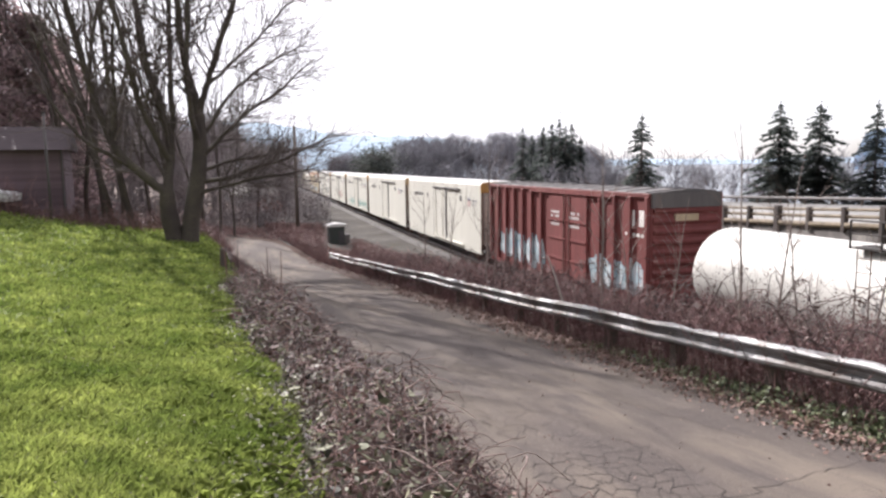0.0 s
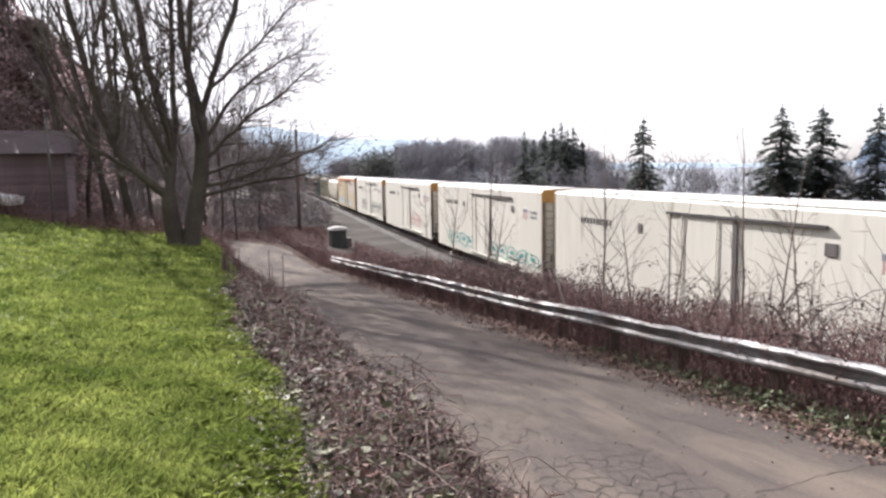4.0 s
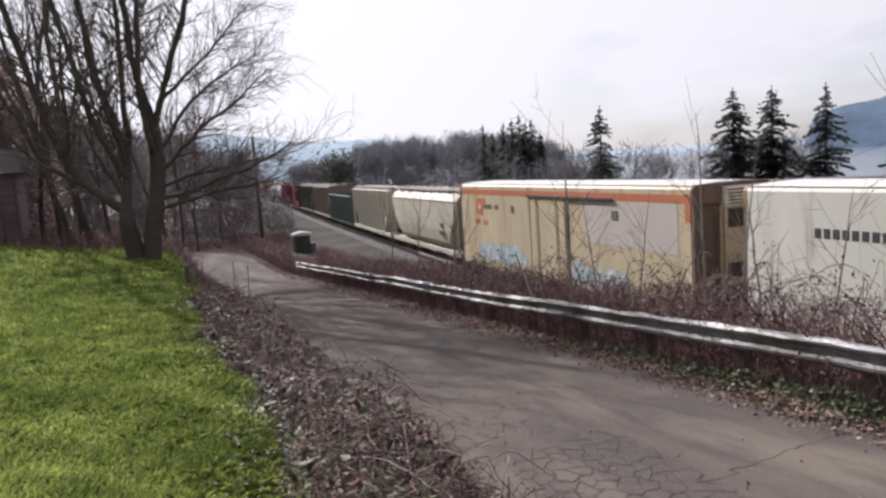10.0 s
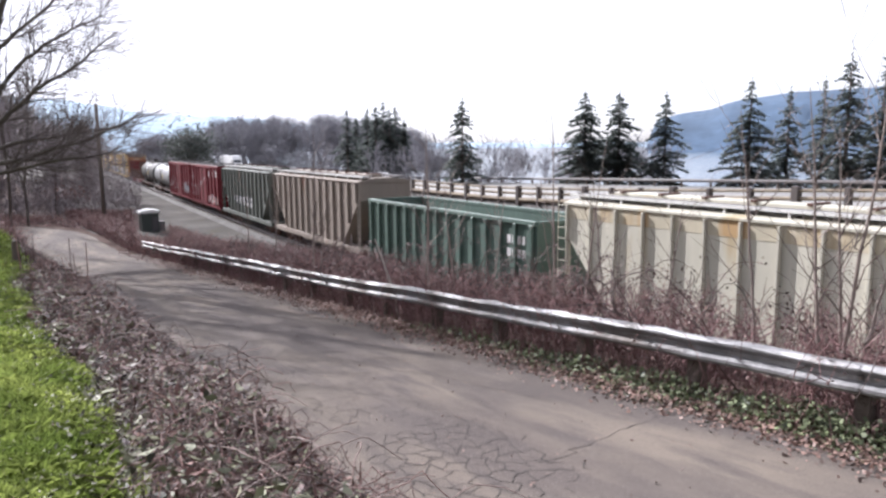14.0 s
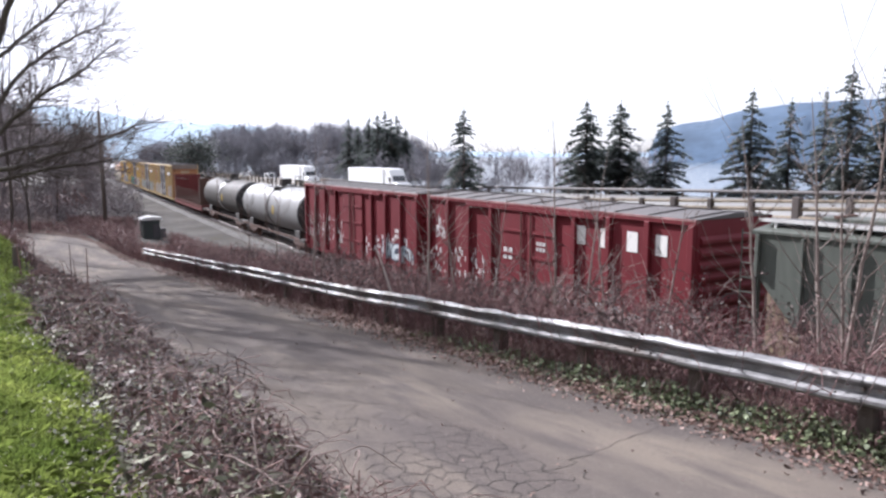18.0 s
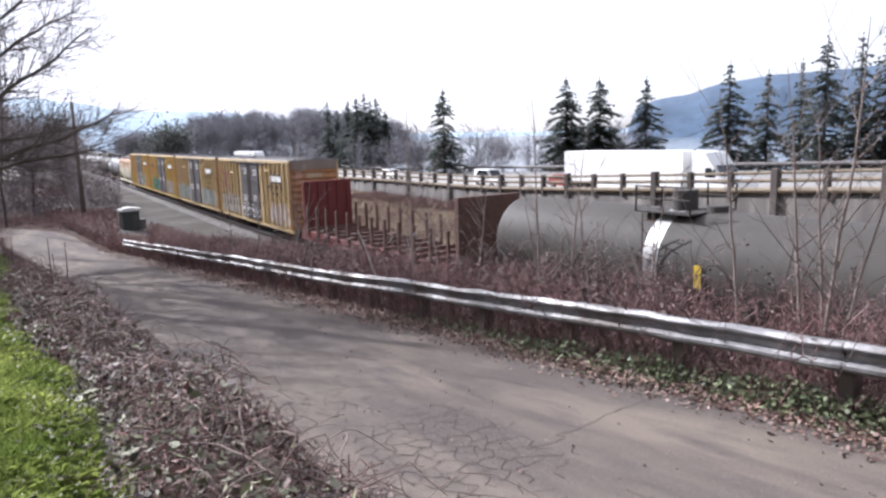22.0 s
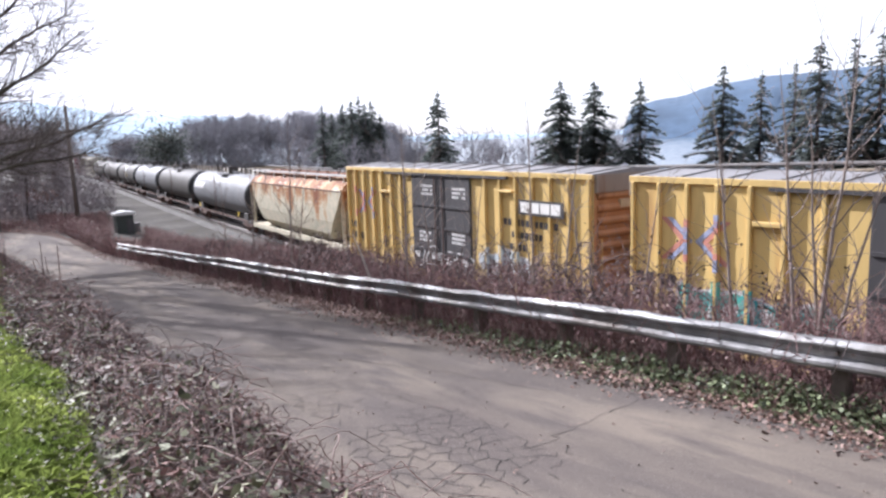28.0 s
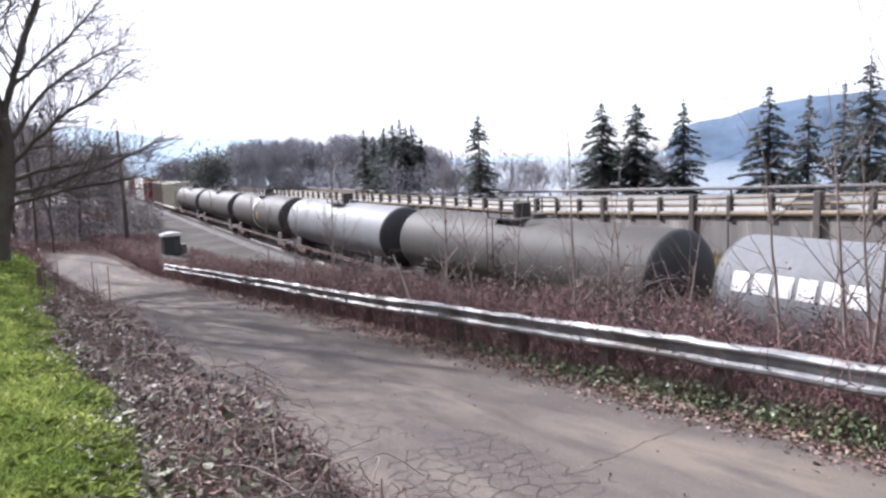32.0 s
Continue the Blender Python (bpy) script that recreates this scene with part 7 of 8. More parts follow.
def reefer(label, L, seed, end_paint, body=None, band=None):
    h, w, bottom, top = L / 2, 1.55, 0.92, 5.12
    body = body or M["white"]
    c = thing("reefer_car", label, "refrigerator car", "cars of the freight train")
    part("body", Geo().prism_x([(-w, bottom), (w, bottom), (w, top - 0.05), (w - 0.12, top + 0.08), (-w + 0.12, top + 0.08), (-w, top - 0.05)], -h, h), body, c, bevel=0.02)
    part("roof", Geo().prism_x([(-w + 0.05, top + 0.07), (w - 0.05, top + 0.07), (0.6, top + 0.13), (-0.6, top + 0.13)], -h, h), M["roofwhite"], c)
    if band:
        part("band", Geo().box(-h + 0.02, h - 0.02, -w - 0.006, -w + 0.02, top - 0.50, top - 0.22), band, c)
        part("corner_stripe", Geo().box(h - 0.28, h - 0.01, -w - 0.009, -w + 0.02, top - 1.1, top - 0.2), band, c)
    # plug door with its posts and upper track
    d = part("plug_door", Geo().box(-1.2, 2.0, -w - 0.05, -w + 0.02, bottom + 0.12, top - 0.42), body, c, bevel=0.03)
    for x in (-0.5, 1.3):
        part("lock_rod", Geo().rod((x, -w - 0.09, bottom + 0.15), (x, -w - 0.09, top - 0.5), 0.025, 6), body, d)
    part("door_post", Geo().box(2.02, 2.20, -w - 0.06, -w + 0.01, bottom, top - 0.35), M["roofgalv"], c, bevel=0.02)
    part("door_track", Geo().box(-1.4, 5.6, -w - 0.12, -w - 0.02, top - 0.50, top - 0.41), M["doorgrey"], c)
    part("door_edge", Geo().box(-1.25, -1.22, -w - 0.055, -w + 0.01, bottom + 0.1, top - 0.45), M["roofgalv"], c)
    part("lower_track", Geo().box(-1.6, 6.3, -w - 0.11, -w - 0.02, bottom + 0.02, bottom + 0.10), body, c)
    me = Geo().box(-0.02, 0.02, -w - 0.003, -w + 0.002, bottom + 0.02, top - 0.1).mesh("panel_joint", body)
    for k in range(14):
        x = -h + 0.7 + k * (L - 1.4) / 13
        if not -1.6 < x < 2.2:
            part("panel_joint", me, None, c, at=pose(x, 0, 0))
    for sgn in (1, -1):
        a, b = (h, h + 0.12) if sgn > 0 else (-h - 0.12, -h)
        e0, e1 = (h - 0.02, h + 0.12) if sgn > 0 else (-h - 0.12, -h + 0.02)
        part("end_cap", Geo().prism_x([(-w - 0.012, top - 0.55), (w + 0.012, top - 0.55), (w + 0.012, top - 0.05), (w - 0.11, top + 0.095), (-w + 0.11, top + 0.095), (-w - 0.012, top - 0.05)], e0, e1), M["grimy_end"] if band else end_paint, c, "weathered rounded end cap", bevel=0.02)
        part("end_frame", Geo().box(a, b, -w + 0.01, -w + 0.13, bottom, top - 0.55).box(a, b, w - 0.13, w - 0.01, bottom, top - 0.55).box(a, b, -w + 0.03, w - 0.03, bottom, bottom + 0.35), M["grimy_end"], c, "grimy end frame")

        def slab(y0, y1, z0, z1, depth):
            near_, far_ = sgn * h, sgn * (h + depth)
            return Geo().box(min(near_, far_), max(near_, far_), y0, y1, z0, z1)
        part("end_sheet", slab(-w + 0.03, w - 0.03, bottom + 0.02, top - 0.5, 0.03), M["grimy_end"] if band else body, c, "weathered end sheet")
        u = part("cooling_unit", slab(-0.40, 1.28, 1.7, top - 0.5, 0.20), body, c, "pale cooling unit casing", bevel=0.02)
        part("hood", slab(-0.42, 1.30, top - 0.68, top - 0.03, 0.26), end_paint, u, "louvred hood", bevel=0.03)
        for k in range(5):
            part("louvre", slab(-0.30, 1.18, top - 0.60 + 0.11 * k, top - 0.56 + 0.11 * k, 0.266), M["truckframe"], u)
        part("opening", slab(-0.28, 1.16, top - 1.36, top - 0.74, 0.206), M["truckframe"], u, "dark fan opening")
        part("opening", slab(-0.30, 0.30, top - 3.0, top - 2.5, 0.206), M["truckframe"], u, "dark engine opening")
        part("opening", slab(0.50, 1.16, top - 3.0, top - 2.4, 0.206), M["truckframe"], u)
        part("guard_post", Geo().rod((sgn * (h + 0.28), -0.62, 1.0), (sgn * (h + 0.28), -0.62, top - 0.6), 0.04, 6), M["tan_end"], c)
        part("end_platform", slab(-w + 0.05, w - 0.05, 0.92, 1.04, 0.7), M["truckframe"], c)
        g = Geo().rod((sgn * (h + 0.62), -1.3, 1.95), (sgn * (h + 0.62), 1.3, 1.95), 0.03, 6)
        for y in (-1.3, -0.45, 0.45, 1.3):
            g.rod((sgn * (h + 0.62), y, 1.0), (sgn * (h + 0.62), y, 1.95), 0.035, 6)
        part("end_railing", g, M["truckframe"], c)
        ladder(c, sgn * (h + 0.2), -w + 0.35, 0.8, 4.6, M["roofgalv"], 90)
    part("fuel_tank", Geo().rod((3.0, -1.0, 0.62), (5.2, -1.0, 0.62), 0.27, 12), M["truckframe"], c)
    lettering(c, -h + 5.1, 3.88, 2.9, 0.25, 11, M["darklettering"], -w, 1, seed)
    if not band:
        em = part("emblem", Geo().prism_y([(7.22, 3.62), (7.5, 3.48), (7.78, 3.62), (7.82, 4.18), (7.5, 4.24), (7.18, 4.18)], -w - 0.006, -w), M["lettering"], c, "faded shield emblem")
        part("emblem_band", Geo().box(7.19, 7.81, -w - 0.009, -w - 0.005, 3.98, 4.15), M["fadedblue"], em)
        for k in range(5):
            part("emblem_stripe", Geo().box(7.23 + 0.12 * k, 7.295 + 0.12 * k, -w - 0.009, -w - 0.005, 3.64 - 0.06 * (k in (1, 2, 3)), 3.98), M["fadedred"], em)
        words(c, "BUILDING", 8.15, 3.93, 0.21, M["fadedblue"], -w - 0.006)
        words(c, "AMERICA", 8.15, 3.69, 0.21, M["fadedblue"], -w - 0.006)
    part("vent_panel", Geo().box(5.5, 5.9, -w - 0.03, -w + 0.01, 3.9, 4.25), M["roofgalv"], c)
    part("gauge_box", Geo().box(-3.3, -3.05, -w - 0.03, -w + 0.01, 3.8, 4.15), M["roofgalv"], c)
    sill(c, h, w, body)
    running_gear(c, h)
    return c


def hopper(label, L, paint, ribs=14, smooth_side=False, top=4.55, bottom=1.05, roof=None):
    """Covered hopper with sloped end sheets, roof hatches and end platforms."""
    h, w = L / 2, 1.55
    c = thing("hopper_car", label, "covered hopper car", "cars of the freight train")
    roof = roof or paint
    slope = 2.3
    prof = [(-h + slope + 0.2, bottom), (h - slope - 0.2, bottom), (h - 0.25, bottom + 2.5), (h - 0.25, top), (-h + 0.25, top), (-h + 0.25, bottom + 2.5)]
    if smooth_side:
        rows = [(-0.2, top + 0.13), (0.85, top + 0.10), (1.10, top + 0.03), (1.30, top - 0.14), (w - 0.03, top - 0.43), (w, top - 0.47), (w + 0.02, 2.9), (w, 2.2), (w - 0.12, 1.5), (w - 0.5, bottom)]
        ring = [(y, z) for y, z in rows]
        g = Geo()
        pts = []
        for y, z in ring:
            f = np.clip((bottom + 2.5 - z) / 2.5, 0, 1)
            pts.append((h - 0.25 - f * slope, max(y, 0.0), z))
        n = len(pts)
        vs = [(sx * x, sy * y, z) for sy in (-1, 1) for sx in (1, -1) for x, y, z in pts]
        fs = []
        for s_ in range(2):
            o = s_ * 2 * n
            for k in range(n - 1):
                fs.append((o + k, o + k + 1, o + n + k + 1, o + n + k))
        for e in range(2):
            for k in range(n - 1):
                fs.append((e * n + k, e * n + k + 1, 2 * n + e * n + k + 1, 2 * n + e * n + k))
        fs.append((n - 1, 2 * n - 1, 4 * n - 1, 3 * n - 1))
        g.add(vs, fs)
        part("body", g, paint, c, smooth=False)
        part("rust_seam", Geo().box(-h + 0.3, h - 0.3, -w - 0.01, -w + 0.05, top - 0.52, top - 0.45), M["ruststeel"], c, "rust-stained roof seam")
    else:
        part("body", Geo().prism_y(prof, -w + 0.06, w - 0.06), paint, c, bevel=0.02)
        part("roof", Geo().prism_x([(-w, top - 0.08), (w, top - 0.08), (w, top), (0.5, top + 0.16), (-0.5, top + 0.16), (-w, top)], -h + 0.2, h - 0.2), roof, c, bevel=0.01)
        if paint == M["hopperwhite"]:
            part("rust_edge", Geo().box(-h + 0.27, h - 0.27, -w + 0.05, -w + 0.064, top - 0.5, top - 0.09), M["rustedge"], c, "rust running down from the roof edge")
        for k in range(ribs + 1):
            x = -h + 0.4 + k * (L - 0.8) / ribs
            f = max(0.0, abs(x) - (h - slope - 0.3)) / (slope + 0.1)
            z0 = bottom + 0.1 + f * 2.5
            if top - z0 < 0.6:
                continue
            rib = Geo().box(-0.036, 0.036, -0.12, 0.0, z0, top - 0.1).mesh("side_post", paint, 0.012)
            part("side_post", rib, None, c, at=pose(x, -w + 0.06, 0))
            part("side_post", rib, None, c, at=pose(x, w - 0.06, 0, 0, 0, 180))
    wz = top + (0.30 if not smooth_side else 0.36)
    for y in (-0.95, 0.95):
        part("running_board", Geo().box(-h + 0.2, h - 0.2, y - 0.28, y + 0.28, wz - 0.1, wz - 0.05), M["roofgalv"], c)
    part("board_edge", Geo().box(-h + 0.2, h - 0.2, -1.26, -1.23, wz - 0.11, wz - 0.03), M["roofwhite"], c, "pale outer edge of the running board")
    leg = shared("leg", lambda: Geo().box(-0.03, 0.03, -0.03, 0.03, -0.32, 0.0).mesh("board_leg", M["roofwhite"]))
    for k in range(9):
        part("board_leg", leg, None, c, at=pose(-h + 0.6 + k * (L - 1.2) / 8, -1.2, wz - 0.1))
    part("hatch", Geo().box(-h + 1.2, h - 1.2, -0.35, 0.35, top + 0.1, top + 0.32), roof, c, bevel=0.03)
    hm = Geo().box(-0.06, 0.06, -0.42, 0.42, top + 0.3, top + 0.37).mesh("hatch_strap", M["ruststeel"])
    for k in range(9):
        part("hatch_strap", hm, None, c, at=pose(-h + 1.6 + k * (L - 3.2) / 8, 0, 0))
    for sgn in (1, -1):
        ladder(c, sgn * (h - 0.15), -w + 0.02, 0.75, top, paint)
        for y in (-w + 0.1, w - 0.1):
            part("end_post", Geo().box(sgn * (h - 0.35) - 0.06, sgn * (h - 0.35) + 0.06, y - 0.06, y + 0.06, 0.9, bottom + 2.6), paint, c)
        part("end_platform", Geo().box(min(sgn * h, sgn * (h - slope)), max(sgn * h, sgn * (h - slope)), -w + 0.05, w - 0.05, 0.92, 1.02), paint, c)
        part("brake_cylinder", Geo().rod((sgn * (h - 1.4), -0.5, 1.2), (sgn * (h - 0.8), -0.5, 1.2), 0.16, 10), M["truckframe"], c)
    for k in (-1, 0, 1):
        x = k * (L - 5.4) / 3
        part("outlet", Geo().prism_y([(x - 1.2, bottom), (x + 1.2, bottom), (x + 0.35, 0.35), (x - 0.35, 0.35)], -0.75, 0.75), paint, c)
    sill(c, h, w, paint, 0.78, 1.06)
    running_gear(c, h, 1.9)
    return c


def gondola(label, L, paint, top=3.65, bottom=0.95, ribs=14):
    h, w = L / 2, 1.52
    c = thing("gondola_car", label, "gondola car", "cars of the freight train")
    part("floor", Geo().box(-h, h, -w, w, bottom, bottom + 0.15), M["truckframe"], c)
    for y0, y1 in ((-w, -w + 0.06), (w - 0.06, w)):
        part("side", Geo().box(-h, h, y0, y1, bottom, top), paint, c)
    for x0, x1 in ((-h, -h + 0.06), (h - 0.06, h)):
        part("end", Geo().box(x0, x1, -w + 0.06, w - 0.06, bottom, top), paint, c)
    for y0, y1 in ((-w - 0.11, -w + 0.08), (w - 0.08, w + 0.11)):
        part("top_chord", Geo().box(-h, h, y0, y1, top - 0.02, top + 0.14), paint, c, bevel=0.015)
    for x0, x1 in ((-h - 0.06, -h + 0.1), (h - 0.1, h + 0.06)):
        part("end_chord", Geo().box(x0, x1, -w, w, top, top + 0.13), paint, c)
    rib = Geo().prism_x([(-0.13, bottom), (0, bottom), (0, top), (-0.13, top)], -0.075, 0.075).mesh("side_post", paint, 0.02)
    for k in range(ribs + 1):
        x = -h + 0.25 + k * (L - 0.5) / ribs
        part("side_post", rib, None, c, at=pose(x, -w, 0))
        part("side_post", rib, None, c, at=pose(x, w, 0, 0, 0, 180))
    for sgn in (1, -1):
        ladder(c, sgn * (h - 0.3), -w - 0.13, 0.7, top, paint)
    sill(c, h, w, paint)
    running_gear(c, h)
    return c


def tank(label, L, paint, end_paint=None, radius=1.42, letters=None, band=None, seed=0):
    h = L / 2
    c = thing("tank_car", label, "tank car", "cars of the freight train")
    zc, n = 1.08 + radius, 40
    tl = h - 0.55
    ang = [2 * math.pi * i / n for i in range(n)]

    def ring(x, r):
        return [(x, r * math.cos(a), zc + r * math.sin(a)) for a in ang]

    def skin(rows):
        g = Geo()
        vs = [p for x, r in rows for p in ring(x, r)]
        fs = [(k * n + i, k * n + (i + 1) % n, (k + 1) * n + (i + 1) % n, (k + 1) * n + i) for k in range(len(rows) - 1) for i in range(n)]
        return g.add(vs, fs)
    part("barrel", skin([(-tl + 0.5, radius), (-tl * 0.5, radius), (0, radius), (tl * 0.5, radius), (tl - 0.5, radius)]), paint, c, smooth=True)
    for sgn in (1, -1):
        rows = [(sgn * (tl - 0.5 + 0.55 * math.sin(t)), max(0.02, radius * math.cos(t))) for t in np.linspace(0, 1.53, 9)]
        part("tank_head", skin(rows), end_paint or paint, c, smooth=True)
    if band:
        part("band", skin([(-0.26, radius + 0.012), (0.26, radius + 0.012)]), band, c, smooth=True)
    for x in (-tl * 0.6, -tl * 0.2, tl * 0.2, tl * 0.6):
        part("weld_seam", skin([(x - 0.03, radius + 0.006), (x + 0.03, radius + 0.006)]), paint, c, smooth=True)
    zt = zc + radius
    part("dome", Geo().rod((0, 0, zt - 0.1), (0, 0, zt + 0.55), 0.36, 16), M["truckframe"], c, "dark valve housing", bevel=0.03)
    part("manway", Geo().rod((1.1, 0, zt - 0.08), (1.1, 0, zt + 0.16), 0.3, 14), paint, c, bevel=0.02)
    p = part("platform", Geo().box(-0.95, 0.95, -1.0, -0.55, zt - 0.06, zt - 0.02).box(-0.95, 0.95, 0.55, 1.0, zt - 0.06, zt - 0.02).box(-0.95, -0.6, -0.56, 0.56, zt - 0.05, zt - 0.01).box(0.6, 0.95, -0.56, 0.56, zt - 0.05, zt - 0.01), M["truckframe"], c)
    for y in (-1.0, 1.0):
        g = Geo()
        for x in (-0.93, 0.0, 0.93):
            g.rod((x, y, zt - 0.05), (x, y, zt + 0.68), 0.03, 5)
        for z in (zt + 0.34, zt + 0.68):
            g.rod((-0.93, y, z), (0.93, y, z), 0.025, 5)
        part("handrail", g, M["truckframe"], p)
    ladder(c, 0.0, -radius - 0.06, 0.9, zt, M["ruststeel"])
    part("walk_plank", Geo().box(-h, h, -0.4, 0.4, 0.7, 1.0), M["truckframe"], c)
    for sgn in (1, -1):
        part("saddle", Geo().box(sgn * (h - 2.2) - 0.5, sgn * (h - 2.2) + 0.5, -1.15, 1.15, 0.8, 1.42), M["truckframe"], c, bevel=0.03)
        part("end_sill", Geo().box(min(sgn * h, sgn * (h - 1.0)), max(sgn * h, sgn * (h - 1.0)), -1.45, 1.45, 0.85, 1.0), M["truckframe"], c)
        part("end_rail", Geo().rod((sgn * (h - 0.1), -1.4, 1.0), (sgn * (h - 0.1), -1.4, 2.0), 0.02, 5).rod((sgn * (h - 0.1), 1.4, 1.0), (sgn * (h - 0.1), 1.4, 2.0), 0.02, 5).rod((sgn * (h - 0.1), -1.4, 2.0), (sgn * (h - 0.1), 1.4, 2.0), 0.02, 5), M["ruststeel"], c)
        if band and sgn > 0:
            part("placard_holder", Geo().box(sgn * 1.6 - 0.11, sgn * 1.6 + 0.11, -radius - 0.035, -radius - 0.012, zc - 0.35, zc + 0.25), M["placard"], c, "yellow notice plate")
        if letters or seed:
            part("placard", Geo().box(sgn * (h - 3.0) - 0.15, sgn * (h - 3.0) + 0.15, -1.47, -1.45, 1.15, 1.5), M["placard"], c, "yellow placard")
    part("side_rail", Geo().box(-h + 0.8, h - 0.8, -1.46, -1.38, 0.92, 1.02), M["ruststeel"], c)
    if letters:
        # bold block letters as plain bars that follow the barrel
        x0, width, count, m, zz, hh = letters
        g = Geo()
        wd = width / count
        for k in range(count):
            a = x0 - k * wd
            for i in range(3):
                za, zb = zz + i * hh / 3, zz + (i + 1) * hh / 3
                ya = -math.sqrt(max(0, radius ** 2 - (za - zc) ** 2)) - 0.012
                yb = -math.sqrt(max(0, radius ** 2 - (zb - zc) ** 2)) - 0.012
                x1_ = a - wd * 0.78
                g.add([(a, ya, za), (x1_, ya, za), (x1_, yb, zb), (a, yb, zb)], [(0, 1, 2, 3)])
        part("lettering", g, m, c)
    running_gear(c, h, 2.2)
    return c


def bulkhead_flat(label, L):
    h, w = L / 2, 1.5
    c = thing("bulkhead_flatcar", label, "flatcar", "cars of the freight train")
    part("deck", Geo().box(-h, h, -w, w, 0.98, 1.16), M["bulkhead"], c, bevel=0.02)
    part("side_sill", Geo().box(-h, h, -w, -w + 0.12, 0.62, 1.0).box(-h, h, w - 0.12, w, 0.62, 1.0), M["bulkhead"], c)
    part("centre_sill", Geo().box(-h, h, -0.35, 0.35, 0.55, 1.0), M["truckframe"], c)
    # The leading bulkhead stands in shade; a browner material carries that shade.
    for sgn, steel in ((1, M["ruststeel"]), (-1, M["bulkhead"])):
        b = part("bulkhead", Geo().box(min(sgn * (h - 0.42), sgn * (h - 0.7)), max(sgn * (h - 0.42), sgn * (h - 0.7)), -w, w, 1.1, 3.98), steel, c, "dark red steel bulkhead" if sgn < 0 else "rusty steel bulkhead, shade put into its dark brown", bevel=0.03)
        g = Geo()
        for y in np.linspace(-1.2, 1.2, 5):
            g.box(sgn * (h - 0.72) - 0.06, sgn * (h - 0.72) + 0.06, y - 0.05, y + 0.05, 1.15, 3.9)
        part("stiffener", g, steel, b)
    st = Geo().box(-0.07, 0.07, -0.06, 0.06, 0.9, 2.62).mesh("stake", M["ruststeel"], 0.012)
    for k in range(12):
        x = -h + 1.2 + k * (L - 2.4) / 11
        for y in (-w - 0.02, w + 0.02):
            part("stake", st, None, c, at=pose(x, y, 0))
    bk = Geo().box(-0.09, 0.09, -w, w, 1.16, 1.34).mesh("bolster", M["ruststeel"], 0.01)
    for k in range(12):
        part("bolster", bk, None, c, at=pose(-h + 1.2 + k * (L - 2.4) / 11, 0, 0))
    running_gear(c, h)
    return c


def tbox(label, L, seed, marks, paint, slogan=False, emblem_x=-6.35):
    top, bottom = 5.12, 0.93
    c = boxcar(label, L, paint, M["pale_roof"], top=top, bottom=bottom, ribs=19, door=(-2.1, 2.1), door_paint=M["doorgrey"], end_top=M["hoppertan"], end_paint=M["tbox_end_shade"], post=0.055)
    y = -1.64
    part("sign_board", Geo().box(4.95, 7.15, y - 0.012, y, 3.72, 4.22), M["darklettering"], c, "dark board with white bars")
    block_word(c, 7.0, 3.80, 2.0, 0.34, 4, M["lettering"], y - 0.013, 0.12)
    if slogan:
        words(c, "Railcar Pooling", 4.55, 3.28, 0.44, M["darklettering"], -1.53)
        words(c, "Experts", 5.35, 2.86, 0.44, M["darklettering"], -1.53)
    for k, (xa, n_) in ((2, (6.9, 7)),) if slogan else enumerate(((6.75, 13), (6.0, 7), (5.4, 5))):
        lettering(c, xa, 3.3 - 0.42 * k, 0.235 * n_, 0.22, n_, M["darklettering"], -1.53, 1, seed + k)
    lettering(c, -6.9, 2.2, 1.4, 0.32, 4, M["darklettering"], -1.53, 2, seed + 2)
    # two chevrons, tip to tip, each of a red and a blue band
    z, cx = 3.5, emblem_x
    for sx in (1, -1):
        for m, inner in ((M["emblemred"], 0.24), (M["emblemblue"], 0.03)):
            g = Geo()
            for m_ in (1, -1):
                a, b = cx + sx * inner, cx + sx * (inner + 0.19)
                g.add([(a, -1.535, z), (b, -1.535, z), (b + sx * 0.62, -1.535, z + m_ * 0.56), (a + sx * 0.62, -1.535, z + m_ * 0.56)], [(0, 1, 2, 3)])
                for x in RIBS[c.name]:
                    if a - 0.1 < x < b + 0.62 or b - 0.62 < x < a + 0.1:
                        zz = z + m_ * min(0.56, abs(x - a) / 0.62 * 0.56)
                        g.box(x - 0.057, x + 0.057, -1.655, -1.60, zz - 0.16, zz + 0.16)
            part("emblem", g, m, c, "faded chevron band")
    part("sliding_stop", Geo().box(-4.7, -3.9, -1.66, -1.53, 4.02, 4.14), paint, c, bevel=0.02)
    part("sliding_stop", Geo().box(3.8, 4.6, -1.66, -1.53, 4.40, 4.5), paint, c, bevel=0.02)
    for xd, zd in ((1.8, 4.35), (-0.5, 4.4), (1.7, 2.6), (-0.7, 2.5)):
        lettering(c, xd, zd, 0.9, 0.10, 6, M["gr_white"], -1.612, 3, seed + int(zd * 10), "chalk_mark")
    for x0, x1, fill, line, sd, on_door in marks:
        spray(c, x0, x1, bottom + 0.15, bottom + (1.1 if on_door else 1.5), -1.615 if on_door else -1.525, fill, line, seed + sd, max(2, int((x1 - x0) / 0.95)), () if on_door else RIBS[c.name])
    return c


